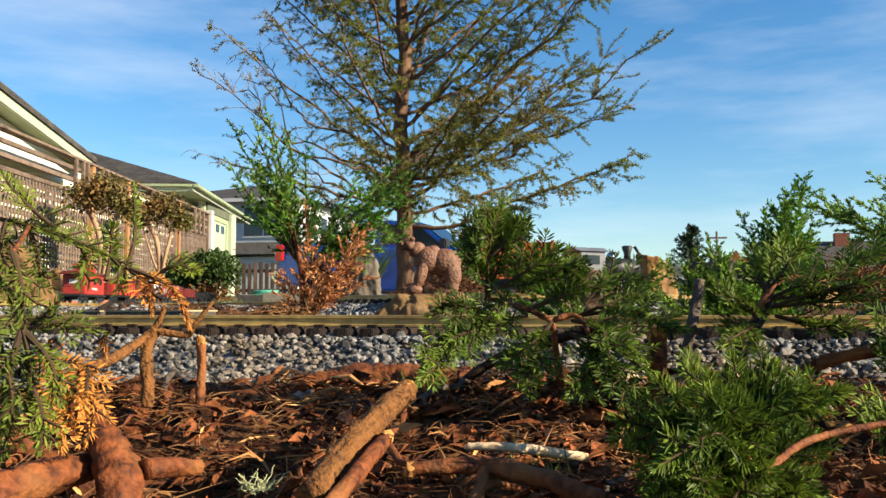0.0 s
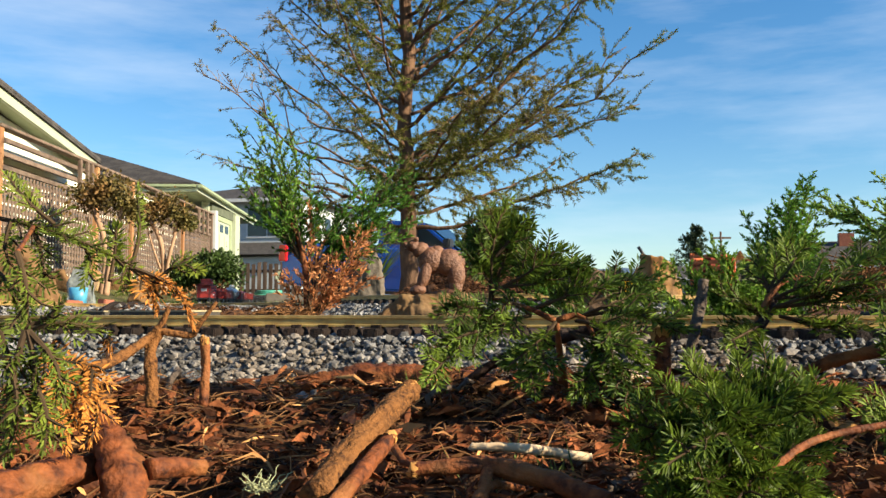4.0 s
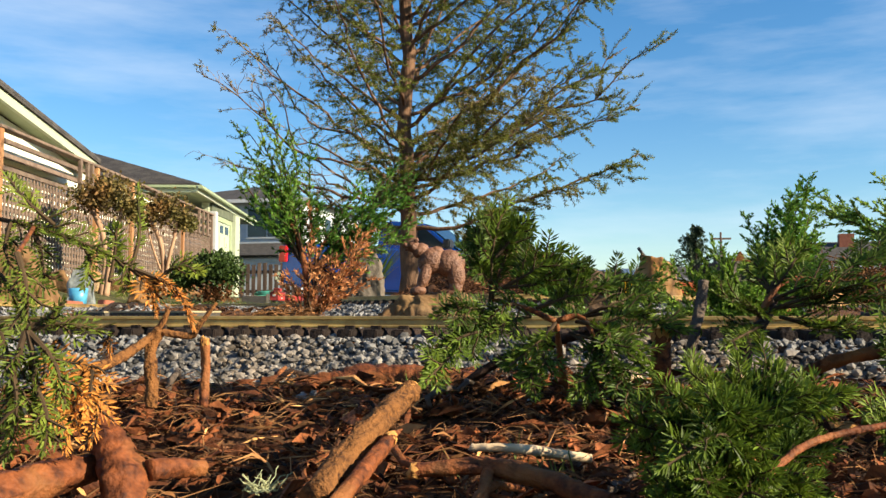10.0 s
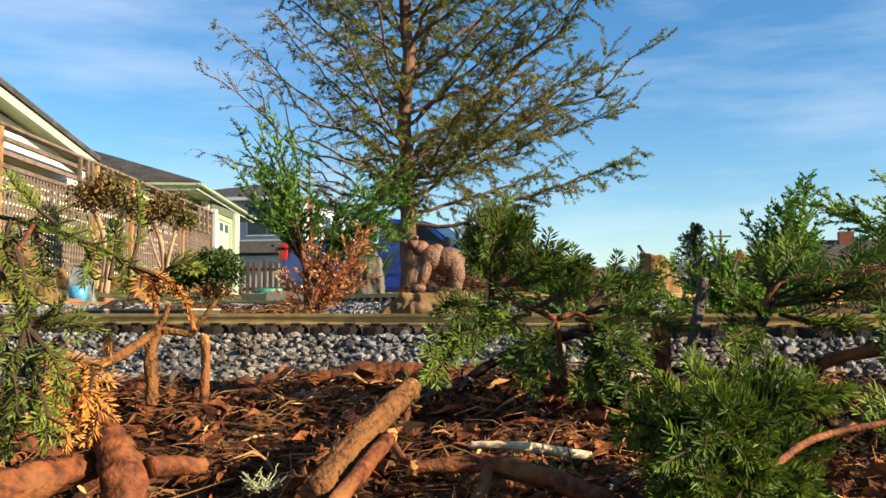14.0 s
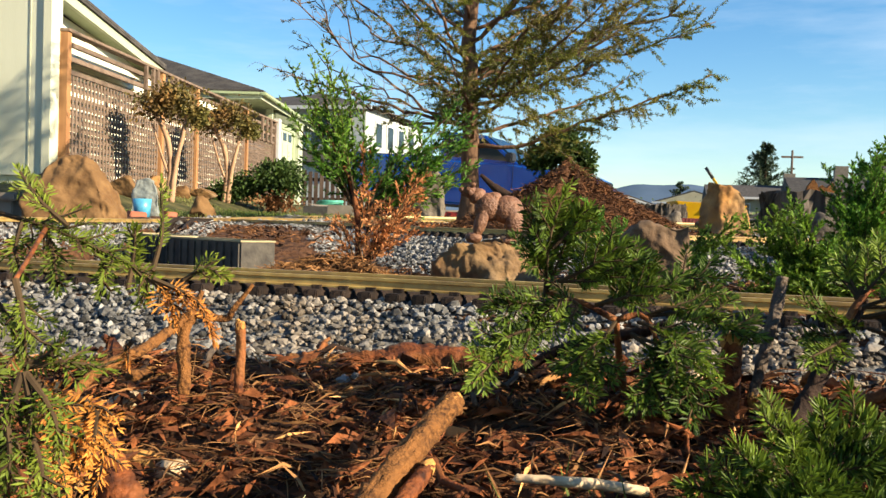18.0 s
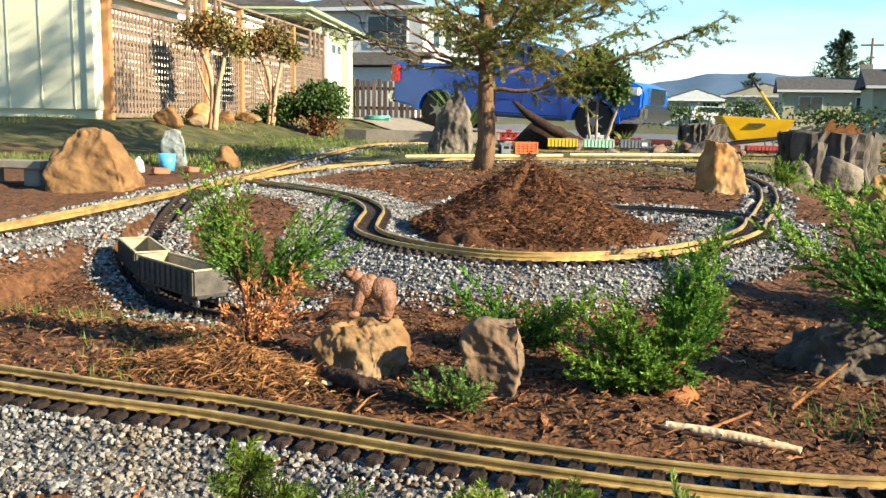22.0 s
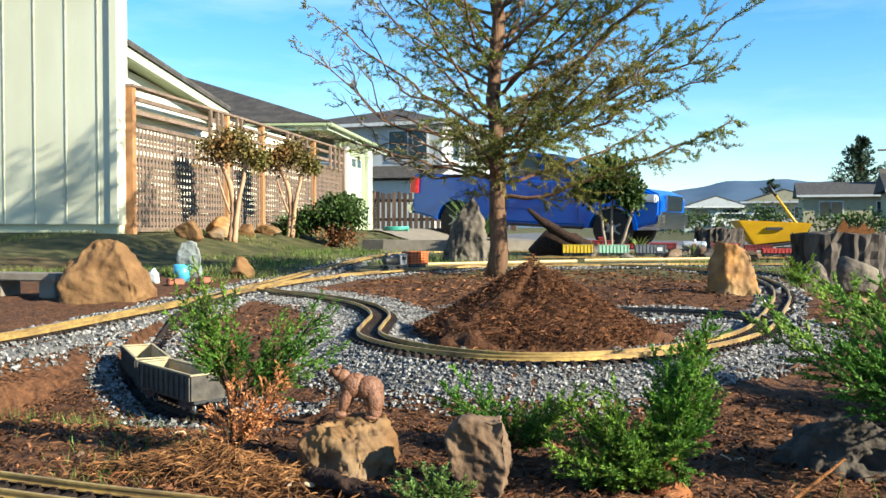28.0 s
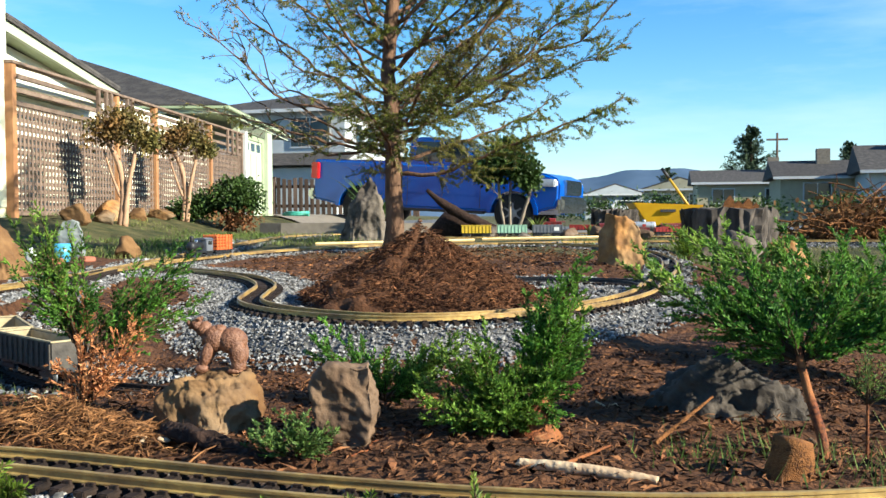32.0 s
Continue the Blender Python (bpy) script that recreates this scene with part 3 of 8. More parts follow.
def make_ground():
    xs, ys = axis_steps(-2.6, 2.3, 0.027, -900, 900), axis_steps(-0.5, 4.2, 0.027, -300, 1500, 1.12)
    gx, gy = np.meshgrid(xs, ys)
    gz = ground_z(gx.ravel(), gy.ravel())
    v = np.c_[gx.ravel(), gy.ravel(), gz]
    w = len(xs)
    i = (np.arange(len(ys) - 1)[:, None] * w + np.arange(w - 1)[None]).ravel()
    f = np.stack([i, i + 1, i + w + 1, i + w], 1)
    me = poly_data(v, f, "ground", True)
    m = bpy.data.materials.new("garden_ground")
    m.use_nodes = True
    n, l = m.node_tree.nodes, m.node_tree.links
    b = n["Principled BSDF"]
    b.inputs["Roughness"].default_value = 0.95
    b.inputs["Specular IOR Level"].default_value = 0.2
    pos = n.new("ShaderNodeNewGeometry")
    fine = n.new("ShaderNodeTexNoise")
    fine.inputs["Scale"].default_value, fine.inputs["Detail"].default_value, fine.inputs["Roughness"].default_value = 34, 8, 0.65
    l.new(pos.outputs["Position"], fine.inputs["Vector"])
    r1 = n.new("ShaderNodeValToRGB")
    r1.color_ramp.elements[0].position, r1.color_ramp.elements[1].position = 0.3, 0.72
    r1.color_ramp.elements[0].color, r1.color_ramp.elements[1].color = (0.021, 0.009, 0.0045, 1), (0.155, 0.068, 0.029, 1)
    l.new(fine.outputs["Fac"], r1.inputs["Fac"])
    # lawn further off
    sep = n.new("ShaderNodeSeparateXYZ")
    l.new(pos.outputs["Position"], sep.inputs["Vector"])
    big = n.new("ShaderNodeTexNoise")
    big.inputs["Scale"].default_value, big.inputs["Detail"].default_value = 0.9, 6
    l.new(pos.outputs["Position"], big.inputs["Vector"])
    edge = n.new("ShaderNodeMath")
    edge.operation = "MULTIPLY_ADD"
    edge.inputs[1].default_value, edge.inputs[2].default_value = 4.0, -2.0
    l.new(big.outputs["Fac"], edge.inputs[0])
    add = n.new("ShaderNodeMath")
    l.new(sep.outputs["Y"], add.inputs[0])
    l.new(edge.outputs[0], add.inputs[1])
    mr = n.new("ShaderNodeMapRange")
    mr.inputs["From Min"].default_value, mr.inputs["From Max"].default_value = 5.2, 6.2
    l.new(add.outputs[0], mr.inputs["Value"])
    g2 = n.new("ShaderNodeTexNoise")
    g2.inputs["Scale"].default_value, g2.inputs["Detail"].default_value = 5, 8
    l.new(pos.outputs["Position"], g2.inputs["Vector"])
    r2 = n.new("ShaderNodeValToRGB")
    r2.color_ramp.elements[0].position, r2.color_ramp.elements[1].position = 0.35, 0.7
    r2.color_ramp.elements[0].color, r2.color_ramp.elements[1].color = (0.032, 0.038, 0.012, 1), (0.115, 0.098, 0.040, 1)
    l.new(g2.outputs["Fac"], r2.inputs["Fac"])
    mx2 = n.new("ShaderNodeMix")
    mx2.data_type = "RGBA"
    l.new(mr.outputs["Result"], mx2.inputs[0])
    l.new(r1.outputs["Color"], mx2.inputs[6])
    l.new(r2.outputs["Color"], mx2.inputs[7])
    l.new(mx2.outputs[2], b.inputs["Base Color"])
    bn = n.new("ShaderNodeTexNoise")
    bn.inputs["Scale"].default_value, bn.inputs["Detail"].default_value = 85, 7
    l.new(pos.outputs["Position"], bn.inputs["Vector"])
    bp = n.new("ShaderNodeBump")
    bp.inputs["Strength"].default_value, bp.inputs["Distance"].default_value = 0.9, 0.012
    l.new(bn.outputs["Fac"], bp.inputs["Height"])
    l.new(bp.outputs["Normal"], b.inputs["Normal"])
    me.materials.append(m)
    tagged(new("ground", me), "brown garden soil running into rough lawn", "ground", kind="structure")


make_ground()


# ---- track ----
def offset_line(line, off):
    d = np.gradient(line[:, :2], axis=0)
    d /= np.linalg.norm(d, axis=1, keepdims=True)
    out = line.copy()
    out[:, 0] -= d[:, 1] * off
    out[:, 1] += d[:, 0] * off
    return out


RAIL_PROFILE = ((-0.0055, -0.0135), (-0.0055, -0.0118), (-0.0016, -0.0105), (-0.0016, -0.0048), (-0.0036, -0.0036), (-0.0036, -0.0004), (-0.0028, 0.0), (0.0028, 0.0), (0.0036, -0.0004), (0.0036, -0.0036), (0.0016, -0.0048), (0.0016, -0.0105), (0.0055, -0.0118), (0.0055, -0.0135))


def rail_mesh(line, off):
    p = offset_line(line, off)
    d = np.gradient(line[:, :2], axis=0)
    d /= np.linalg.norm(d, axis=1, keepdims=True)
    k = len(RAIL_PROFILE)
    v = np.array([[q[0] - e[1] * a, q[1] + e[0] * a, q[2] + b] for q, e in zip(p, d) for a, b in RAIL_PROFILE])
    f = [(i * k + j, i * k + (j + 1) % k, (i + 1) * k + (j + 1) % k, (i + 1) * k + j) for i in range(len(p) - 1) for j in range(k)]
    f.append(tuple(range(k)))
    f.append(tuple(range((len(p) - 1) * k, len(p) * k))[::-1])
    return data(v, f, "rail")


def tie_mesh():
    bm = boxes((-0.0085, -0.066, -0.028, 0.0085, 0.066, -0.0155), bevel=0.0015)
    for s in (-1, 1):
        box(bm, -0.006, s * 0.036 - 0.0095, -0.0157, 0.006, s * 0.036 - 0.0045, -0.0112)
        box(bm, -0.006, s * 0.036 + 0.0045, -0.0157, 0.006, s * 0.036 + 0.0095, -0.0112)
    return bm


def lay_track(kind, label, rails, tie_count, lo=0.0, hi=1.0):
    """Two rails on ties; ties within reach are parts, the rest of the line's ties are one mesh."""
    line = TRACKS[kind]
    line = line[int(lo * (len(line) - 1)) : int(hi * (len(line) - 1)) + 1]
    e = thing("railway_track", label, "track", group="garden railway", kind="structure")
    for off in (-0.036, 0.036):
        part("rail", rail_mesh(line, off), rails, e)
    bm = tie_mesh() if tie_count else boxes((-0.0085, -0.066, -0.028, 0.0085, 0.066, -0.0155))
    me = bpy.data.meshes.new("tie")
    bm.to_mesh(me)
    bm.free()
    me.materials.append(TIE)
    pts = line[:: 2][1:-1]
    d = np.gradient(pts[:, :2], axis=0)
    s = np.r_[0, np.cumsum(np.linalg.norm(np.diff(line[:, :2], axis=0), axis=1))]
    at = np.arange(0.015, s[-1], 0.035)
    cx, cy, cz = (np.interp(at, s, line[:, k]) for k in range(3))
    g = np.gradient(line[:, :2], axis=0)
    ang = np.interp(at, s, np.unwrap(np.arctan2(g[:, 1], g[:, 0])))
    mid = np.argsort(np.hypot(cx - 0.4, cy - 0.4))
    chosen = set(mid[:tie_count].tolist())
    src_v = np.array([v.co for v in me.vertices])
    src_f = [tuple(p.vertices) for p in me.polygons]
    pieces = []
    for i in range(len(at)):
        if i in chosen:
            part("tie", me, TIE, e, at=pose(cx[i], cy[i], cz[i], 0, 0, math.degrees(ang[i]) + random.uniform(-0.8, 0.8)))
        else:
            c, q = math.cos(ang[i]), math.sin(ang[i])
            w = src_v.copy()
            w[:, 0], w[:, 1] = cx[i] + src_v[:, 0] * c - src_v[:, 1] * q, cy[i] + src_v[:, 0] * q + src_v[:, 1] * c
            w[:, 2] += cz[i]
            pieces.append((w, src_f))
    if pieces:
        v, f = join(pieces)
        tagged(part("ties", data(v, f, "ties"), TIE_ALL, e), kind="stuff")
    return e


lay_track("near", "brass-railed model railway track on dark brown ties in grey gravel", RAIL, 110)
lay_track("loop", "curved brass model track on a raised gravel bed round a soil heap", RAIL, 120)
lay_track("rise", "model railway track leading back past the standing stone", RAIL, 0)
# rails in black instead of brass: the heap's shade is put into their colour
lay_track("back", "model track behind the soil heap, rails blackened for shade", BLACK, 0)
lay_track("main", "weathered model railway main line past boulders", RAIL, 0)
lay_track("outer", "model railway line leading behind the grey stone", RAIL, 0)
lay_track("siding", "model railway siding with parked wagons", RAIL, 0)
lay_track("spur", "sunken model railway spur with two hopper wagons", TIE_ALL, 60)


# ---- gravel ----
def pebble_verts(seed):
    rng = np.random.RandomState(seed)
    bm = bmesh.new()
    bmesh.ops.create_icosphere(bm, subdivisions=1, radius=1.0)
    v = np.array([q.co for q in bm.verts])
    f = np.array([[q.index for q in p.verts] for p in bm.faces])
    bm.free()
    v *= 1 + 0.16 * rng.normal(size=(len(v), 1))
    v *= np.array([1.0, rng.uniform(0.65, 0.95), rng.uniform(0.5, 0.8)])
    return v, f


PEB = [pebble_verts(k) for k in range(8)]
OCT_V = np.array([(1, 0, 0), (-1, 0, 0), (0, 1, 0), (0, -1, 0), (0, 0, 1), (0, 0, -1)], float)
OCT_F = np.array([(0, 2, 4), (2, 1, 4), (1, 3, 4), (3, 0, 4), (0, 3, 5), (3, 1, 5)])


def turns(n, rng):
    q = rng.normal(size=(n, 4))
    q /= np.linalg.norm(q, axis=1, keepdims=True)
    w, x, y, z = q.T
    return np.stack([np.stack([1 - 2 * (y * y + z * z), 2 * (x * y - z * w), 2 * (x * z + y * w)], -1),
                     np.stack([2 * (x * y + z * w), 1 - 2 * (x * x + z * z), 2 * (y * z - x * w)], -1),
                     np.stack([2 * (x * z - y * w), 2 * (y * z + x * w), 1 - 2 * (x * x + y * y)], -1)], 1)


def scatter_stones(xy, size, rng, fine=True, lift=0.62):
    """Gravel over the ground at places, as vertices and faces."""
    x, y = xy.T
    z = ground_z(x, y)
    s = size * np.exp(rng.normal(size=len(x)) * 0.28)
    rot = turns(len(x), rng)
    vs, fs, o = [], [], 0
    groups = PEB if fine else [(OCT_V, OCT_F)]
    which = rng.randint(0, len(groups), len(x))
    for k, (bv, bf) in enumerate(groups):
        i = np.where(which == k)[0]
        jit = bv[None] * (1 + (0 if fine else 0.25) * rng.normal(size=(len(i), len(bv), 1)))
        v = np.einsum("nij,nkj->nki", rot[i], jit) * s[i, None, None]
        v[..., 2] *= 0.8
        v += np.stack([x[i], y[i], z[i] + s[i] * lift], -1)[:, None]
        f = bf[None] + (np.arange(len(i)) * len(bv))[:, None, None] + o
        vs.append(v.reshape(-1, 3))
        fs.append(f.reshape(-1, 3))
        o += v.shape[0] * v.shape[1]
    return np.concatenate(vs), np.concatenate(fs)


def band(kind, lo, hi, count, rng, side=0, xlim=None, ylim=None):
    """Places scattered along a track, between two distances from its middle."""
    line = TRACKS[kind]
    d = np.gradient(line[:, :2], axis=0)
    d /= np.linalg.norm(d, axis=1, keepdims=True)
    i = rng.randint(0, len(line), count)
    off = rng.uniform(lo, hi, count) * (rng.choice([-1, 1], count) if side == 0 else side)
    xy = np.stack([line[i, 0] - d[i, 1] * off, line[i, 1] + d[i, 0] * off], 1) + rng.normal(size=(count, 2)) * 0.008
    if xlim:
        xy = xy[(xy[:, 0] > xlim[0]) & (xy[:, 0] < xlim[1])]
    if ylim:
        xy = xy[(xy[:, 1] > ylim[0]) & (xy[:, 1] < ylim[1])]
    return xy


def make_gravel():
    rng = np.random.RandomState(11)
    # round grey ballast of the near line
    xy = np.concatenate([band("near", 0.0, 0.07, 8500, rng, xlim=(-1.4, 1.9)), band("near", 0.06, 0.30, 38000, rng, side=-1, xlim=(-1.4, 1.9)), band("near", 0.06, 0.125, 4600, rng, side=1, xlim=(-1.4, 1.9))])
    keep = rng.uniform(size=len(xy)) < np.where(xy[:, 1] < 0.27 + 0.05 * rough_noise(xy[:, 0], xy[:, 1], 8, 9), 0.10, 1.0)
    xy = xy[keep]
    order = np.argsort(np.hypot(xy[:, 0] - 0.2, xy[:, 1] - 0.30))
    bed = thing("ballast", "rounded grey and white gravel of the near track bed", "gravel", kind="structure")
    # the stones nearest the camera's way are single pieces
    for n, (bv, bf) in enumerate(PEB):
        me = poly_data(bv, bf, "pebble")
        me.materials.append(PEBBLE_ONE)
        for i in order[:300][n :: len(PEB)]:
            s = 0.0041 * math.exp(rng.normal() * 0.25)
            m = pose(xy[i, 0], xy[i, 1], at_ground(xy[i, 0], xy[i, 1]) + s * 0.65, *rng.uniform(-180, 180, 3)) @ Matrix.Diagonal((s, s, s, 1))
            part("pebble", me, PEBBLE_ONE, bed, at=m)
    v, f = scatter_stones(xy[order[300:]], 0.0039, rng)
    tagged(part("pebbles", poly_data(v, f, "pebbles"), PEBBLE, bed), kind="stuff")
    # fine stone under the loose pieces
    for kind, lo, hi in (("near", -0.24, 0.11), ("loop", -0.25, 0.25), ("main", -0.2, 0.2), ("spur", -0.14, 0.14)):
        line = TRACKS[kind][::3]
        cols = [offset_line(line, o) for o in np.linspace(lo, hi, 13)]
        v = np.stack(cols, 1).reshape(-1, 3)
        edge = np.tile(np.abs(np.linspace(-1, 1, 13)), len(line))
        v[:, 2] = ground_z(v[:, 0], v[:, 1]) + 0.001 - 0.022 * (edge > 0.99)
        i = (np.arange(len(line) - 1)[:, None] * 13 + np.arange(12)[None]).ravel()
        tagged(part("gravel_bed", poly_data(v, np.stack([i, i + 1, i + 14, i + 13], 1), "gravel_bed", True), GRAVEL_BED), "bed of fine grey stone under model track", "gravel", kind="structure")
    # crushed stone of the other lines
    for kind, lo, hi, count, size in (("loop", 0.0, 0.28, 52000, 0.0044), ("back", 0.0, 0.25, 7000, 0.007), ("main", 0.0, 0.24, 16000, 0.0072), ("spur", 0.0, 0.16, 12000, 0.0052), ("outer", 0.0, 0.2, 5000, 0.010), ("rise", 0.0, 0.12, 3000, 0.009)):
        p = band(kind, lo, hi, count, rng, ylim=(-1, 10))
        if kind == "loop":
            inner = (np.hypot((p[:, 0] - 0.25) / 0.5, (p[:, 1] - 2.6) / 0.62) < 1) & (rng.uniform(size=len(p)) < 0.75)
            p = p[~inner]
        v, f = scatter_stones(p, size, rng, fine=False)
        tagged(part("crushed_gravel", poly_data(v, f, "crushed_gravel"), CRUSHED), "pale grey crushed stone bed of the model track", "gravel", kind="stuff")


make_gravel()


# ---- plants ----
def spray(origin, tips, length, width, rng, per_cm=6.0, side=0.34, flat=0.35, bend=0.006, sub_step=0.009, start=0.22, forward=0.6, multi=3, shoot=0.030):
    """Twigs from a fork to each tip and its neighbours, with side shoots, all set with needles. Gives needles and stem tubes."""
    leaf, stems = [], []
    o = np.array(origin, float)
    for k, aim in enumerate(tips):
        for c in range(multi):
            tip = np.array(aim, float)
            ln = np.linalg.norm(tip - o)
            if c:
                tip = tip + rng.normal(size=3) * 0.13 * ln + (o - tip) * rng.uniform(0.0, 0.3)
                ln = np.linalg.norm(tip - o)
            line = curvy(o, tip, bend * ln * 2, 14, rng.randint(1e6))
            # shoots arch a little upwards at their ends
            line[:, 2] += 0.06 * ln * np.linspace(0, 1, 14) ** 3
            stems.append(tube(line[::2] if c else line, (0.0012 + 0.005 * ln, 0.0006), 5 if not c else 4, 0.05, k))
            leaf.append(needles_on(line[3:], int(per_cm * 100 * ln * 0.8), length, width, rng, flat=flat, forward=forward))
            d = line[-1] - line[0]
            d /= np.linalg.norm(d)
            m = int(ln * (1 - start) / sub_step)
            for j in range(m):
                u = start + (1 - start) * (j + rng.uniform(0.1, 0.9)) / m
                b = line[min(13, int(u * 13))]
                w = np.cross(d, rng.normal(size=3))
                w /= np.linalg.norm(w)
                w[2] *= 0.6
                way = w * (1 if j % 2 else -1) * 0.75 + d * 0.75
                way /= np.linalg.norm(way)
                sl = max(shoot * rng.uniform(0.5, 1.1), side * ln * (1.0 - 0.75 * u) * rng.uniform(0.6, 1.15)) * (1 if u < 0.85 else 0.6)
                s = curvy(b, b + way * sl, 0.02 * sl, 5, rng.randint(1e6))
                leaf.append(needles_on(s, max(6, int(per_cm * 100 * sl)), length * rng.uniform(0.75, 1.05), width, rng, flat=flat, forward=forward))
                if sl > 0.025 and j % 2:
                    stems.append(tube(s[::2], (0.0009, 0.0005), 3, 0, j, cap=False))
    return np.concatenate(leaf), stems


TWIG_DARK = mat("dark_twig", (0.074, 0.0459, 0.0222), (0.0333, 0.0207, 0.0104), 0.9, 40)


def bush(name, label, category, origin, tips, seed, leaf=NEEDLE, stem=BARK_RED, length=0.012, width=0.0024, per_cm=6.0, stems=(), dry=(), dry_mat=DRY, group="", **kw):
    """A shrub or branch: woody stems, green foliage and, where it has any, withered sprays."""
    rng = np.random.RandomState(seed)
    e = thing(name, label, category, group=group)
    tri, st = spray(origin, tips, length, width, rng, per_cm, **kw)
    part("foliage", quad_data(tri), leaf, e)
    if len(dry):
        t2, s2 = spray(dry[0], dry[1:], length, width, rng, per_cm * 0.85, **kw)
        part("withered_foliage", quad_data(t2), dry_mat, e, "withered orange-brown needles")
        st += s2
    v, f = join(st)
    part("branchwork", data(v, f, "branchwork", True), TWIG_DARK, e)
    for k, (pts, r) in enumerate(stems):
        line, _ = smooth_line(pts, 0.012)
        v, f = tube(line, r, 10, 0.06, seed + k)
        part("stem", data(v, f, "stem", True), stem, e)
    return e


def bark_tube(line, radii, n, rough, seed):
    """A limb whose bark is ridged along its length, lumpy and flaking."""
    v, f = tube(line, radii, n, 0.0, seed)
    p = np.asarray(line, float)
    r = np.interp(np.linspace(0, 1, len(p)), np.linspace(0, 1, len(radii)), radii)
    run = np.r_[0, np.cumsum(np.linalg.norm(np.diff(p, axis=0), axis=1))]
    v = v.reshape(len(p), n, 3)
    for i in range(len(p)):
        for k in range(n):
            a = 2 * math.pi * k / n
            q = Vector((2.2 * math.cos(a), 2.2 * math.sin(a), run[i] / r[i] * 0.55 + seed * 3.1))
            w = 0.9 * noise.noise(q * 0.8) + 1.0 * noise.noise(Vector((q.x * 2.4, q.y * 2.4, q.z * 0.7))) + 0.7 * noise.noise(q * 3.3) + 0.5 * abs(noise.noise(q * 6.0))
            v[i, k] = p[i] + (v[i, k] - p[i]) * (1 + rough * 2.6 * w)
    return v.reshape(-1, 3), f


def limb(name, label, pts, radii, material, seed, cut=0, category="branch", rough=0.07, cut_mat=CUT, n=18):
    """A lying piece of wood with bark and, at its first end, a sawn or broken face."""
    line, _ = smooth_line(pts, max(0.002, radii[0] * 0.3))
    rng = np.random.RandomState(seed)
    line = line + np.cumsum(rng.normal(size=line.shape), axis=0) * radii[0] * 0.022
    v, f = bark_tube(line, radii, n, rough * (0.4 if material is PALE else 1.0), seed)
    e = thing(name, label, category)
    part("bark", data(v, f, "bark", True), material, e)
    if cut:
        # splintered wood standing out of the bark
        d = line[0] - line[3]
        d /= np.linalg.norm(d)
        u = np.cross(d, (0.3, 0.2, 0.9))
        u /= np.linalg.norm(u)
        w = np.cross(d, u)
        m, r0 = 22, radii[0]
        lean = rng.uniform(0, 6.28)
        vv = []
        for ring, (rr, hh) in enumerate(((1.12, -1.5), (1.08, -0.1), (0.85, 0.75), (0.45, 0.9), (0.0, 0.55))):
            for k in range(m):
                a = 2 * math.pi * k / m
                h = hh * (0.55 + 0.45 * math.cos(a - lean)) * min(cut, 1.6) * (rng.uniform(0.5, 1.4) if 1 < ring < 4 else 1) if ring else hh * rng.uniform(0.3, 1.0)
                vv.append(line[0] + (u * math.cos(a) + w * math.sin(a)) * r0 * rr * rng.uniform(0.94, 1.05) + d * r0 * h)
        ff = [(q * m + k, q * m + (k + 1) % m, (q + 1) * m + (k + 1) % m, (q + 1) * m + k) for q in range(4) for k in range(m)]
        part("cut_end", data([tuple(q) for q in vv], ff, "cut_end"), cut_mat, e, "fresh orange broken wood")
    return e


